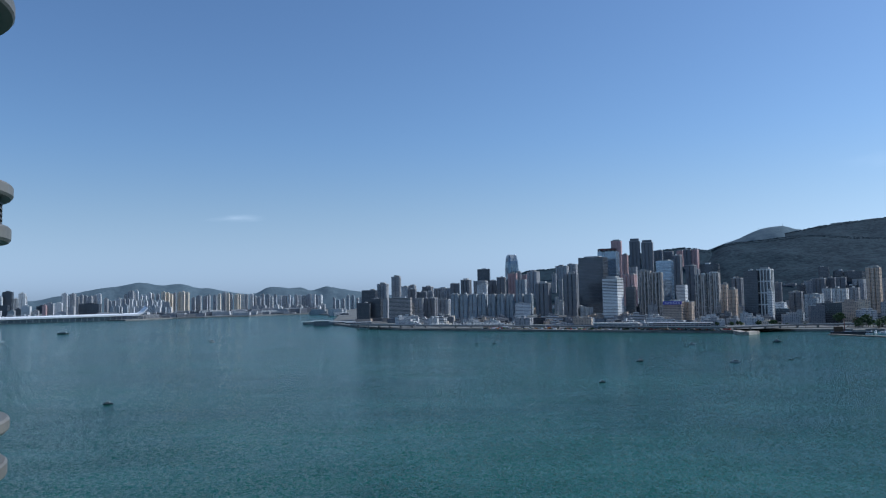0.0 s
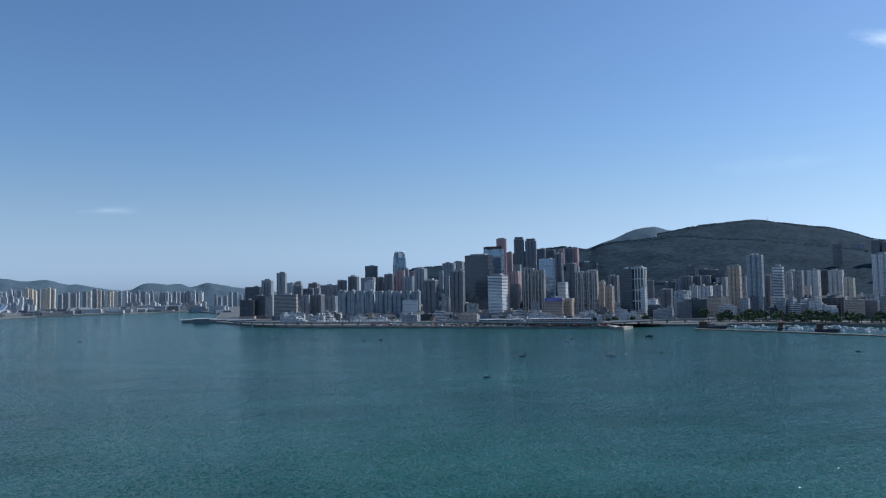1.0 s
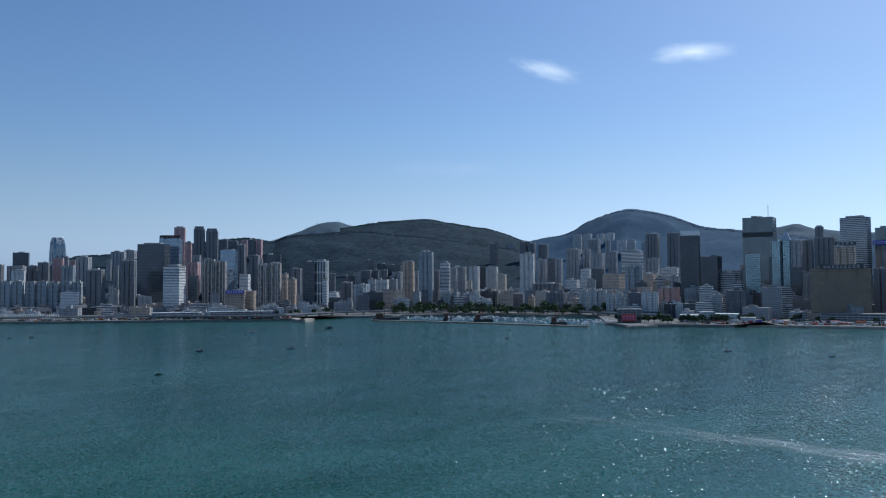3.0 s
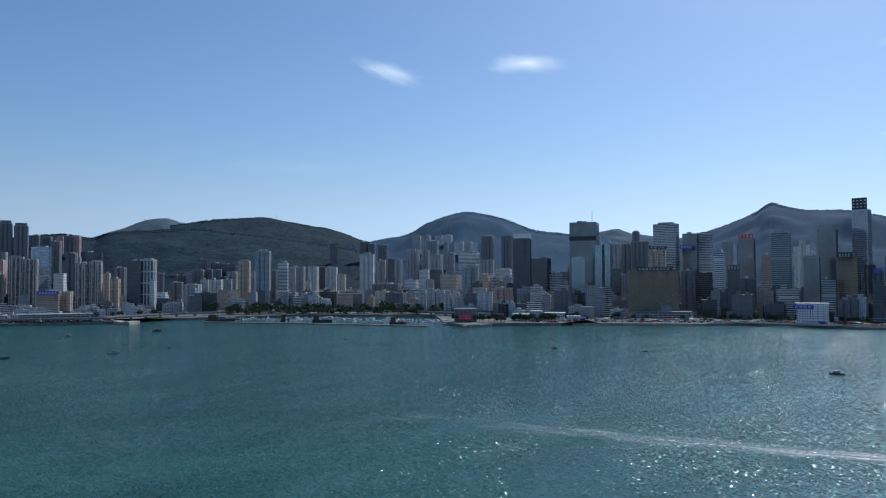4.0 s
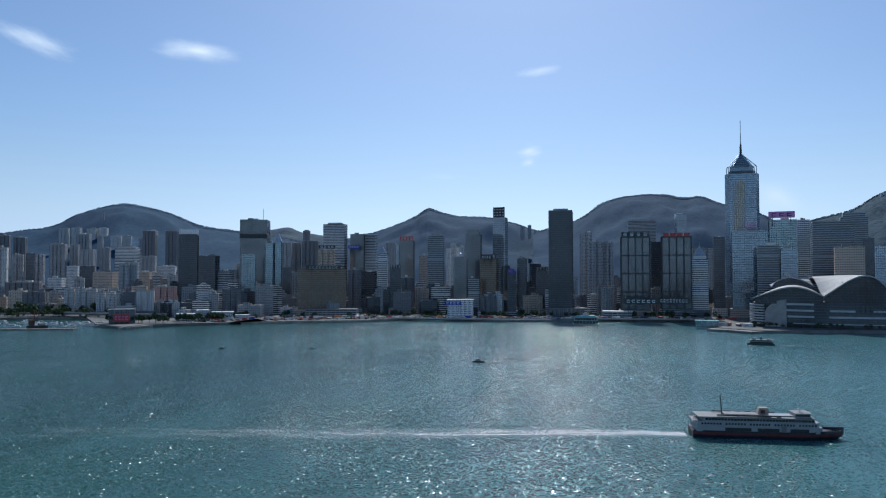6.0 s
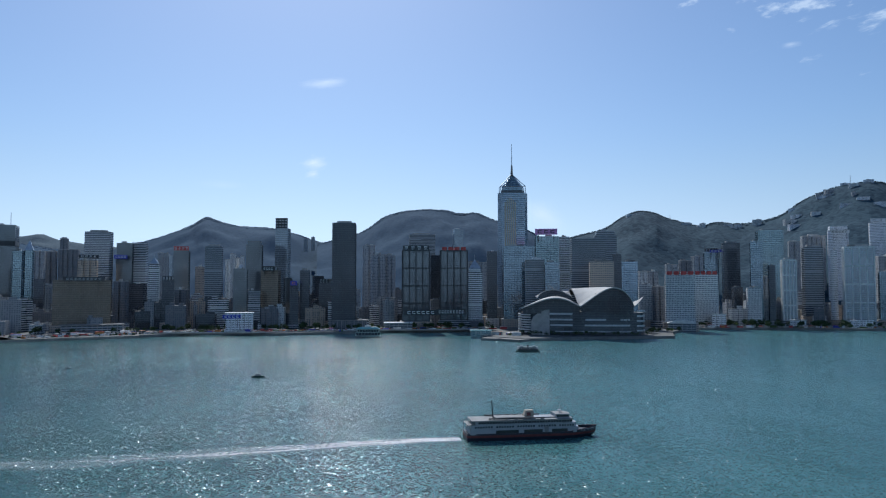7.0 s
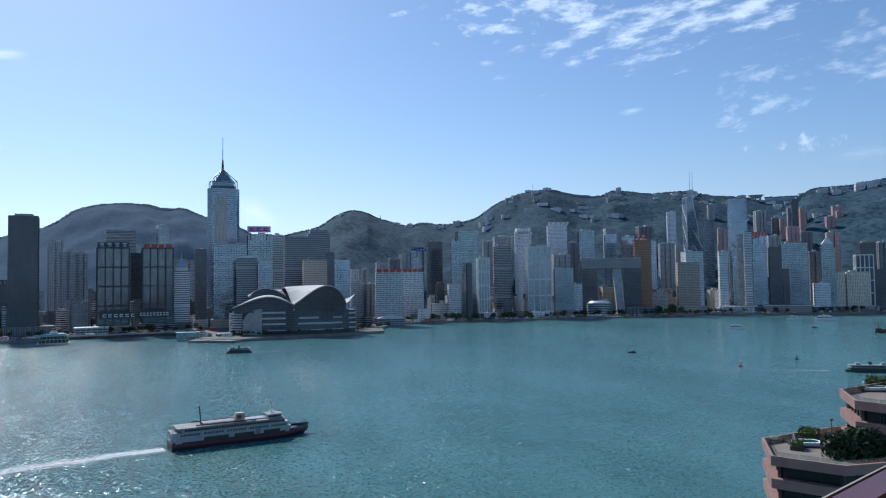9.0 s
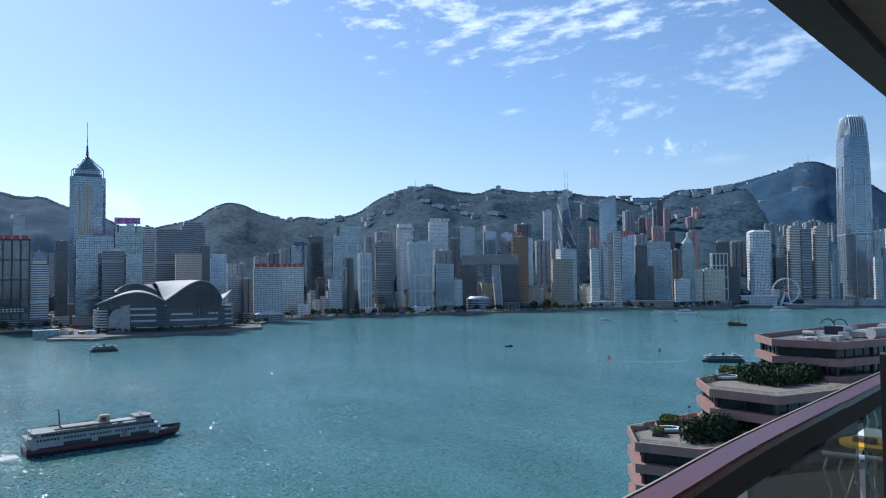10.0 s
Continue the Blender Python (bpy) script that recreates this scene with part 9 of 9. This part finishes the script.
def wire_chair(x, y, turn):
    c = thing("wire_chair", pose(x, y, EYE - 2.02, 0, 0, turn), "white wire garden chair", "chair", "balcony chairs")
    Shape().box(0, 0, 0.43, 0.5, 0.48, 0.03).make("seat", M["white"], c)
    for sx in (-0.22, 0.22):
        for sy in (-0.2, 0.2):
            Shape().bar((sx * 1.15, sy * 1.15, 0), (sx, sy, 0.43), 0.012).make("leg", M["white"], c)
    for i in range(7):
        s = Shape()
        px = -0.24 + i * 0.08
        for j in range(6):
            z0, z1 = 0.45 + j * 0.075, 0.45 + (j + 1) * 0.075
            s.bar((px + 0.02 * math.sin(j * 1.6), 0.24, z0), (px + 0.02 * math.sin((j + 1) * 1.6), 0.24, z1), 0.008)
        s.make("back_rod", M["white"], c)
    Shape().bar((-0.27, 0.24, 0.91), (0.27, 0.24, 0.91), 0.015).make("back_rail", M["white"], c)


wire_chair(P(149.0, 5.35)[0] + 0.3, P(149.0, 5.35)[1] - 0.17, 28)
wire_chair(P(149.9, 8.3)[0] + 0.3, P(149.9, 8.3)[1] - 0.17, 200)

# round balconies of the same tower, to the side
cx, cy = P(-39.25, 13.1)[0], P(-39.25, 13.1)[1] + 0.35
core = thing("tower_bay", pose(cx, cy, 0), "round stack of balconies on the same tower", "bay", kind="structure")
Shape().prism(oval(2.6, 2.6, 24), 0, 92).make("core", M["tower_clad"], core)
for k in range(-3, 4):
    z = EYE + 1.03 + k * 3.46
    b = thing("round_balcony", pose(cx, cy, z), "round stone-edged balcony with louvred parapet", "balcony", "round balconies")
    for name, z0, z1, r, mname in (("slab", -0.11, 0.12, 2.0, "balcony_clad"), ("coping", 0.55, 0.75, 2.02, "balcony_clad")):
        s = Shape()
        p = oval(2 * r, 2 * r, 48)
        s.prism([(a * 0.985, c * 0.985) for a, c in p], z0, z0 + 0.04, top=1.0 / 0.985, bottom=True)
        s.prism(p, z0 + 0.04, z1 - 0.03)
        s.prism(p, z1 - 0.03, z1, top=0.985)
        s.make(name, M[mname], b)
    for j in range(5):
        Shape().prism(oval(3.76, 3.76, 40), 0.15 + j * 0.075, 0.185 + j * 0.075, bottom=True).make("louvre", M["fascia"], b)
    Shape().prism(oval(3.4, 3.4, 32), -0.35, -0.111, bottom=True).make("soffit", M["soffit"], b)
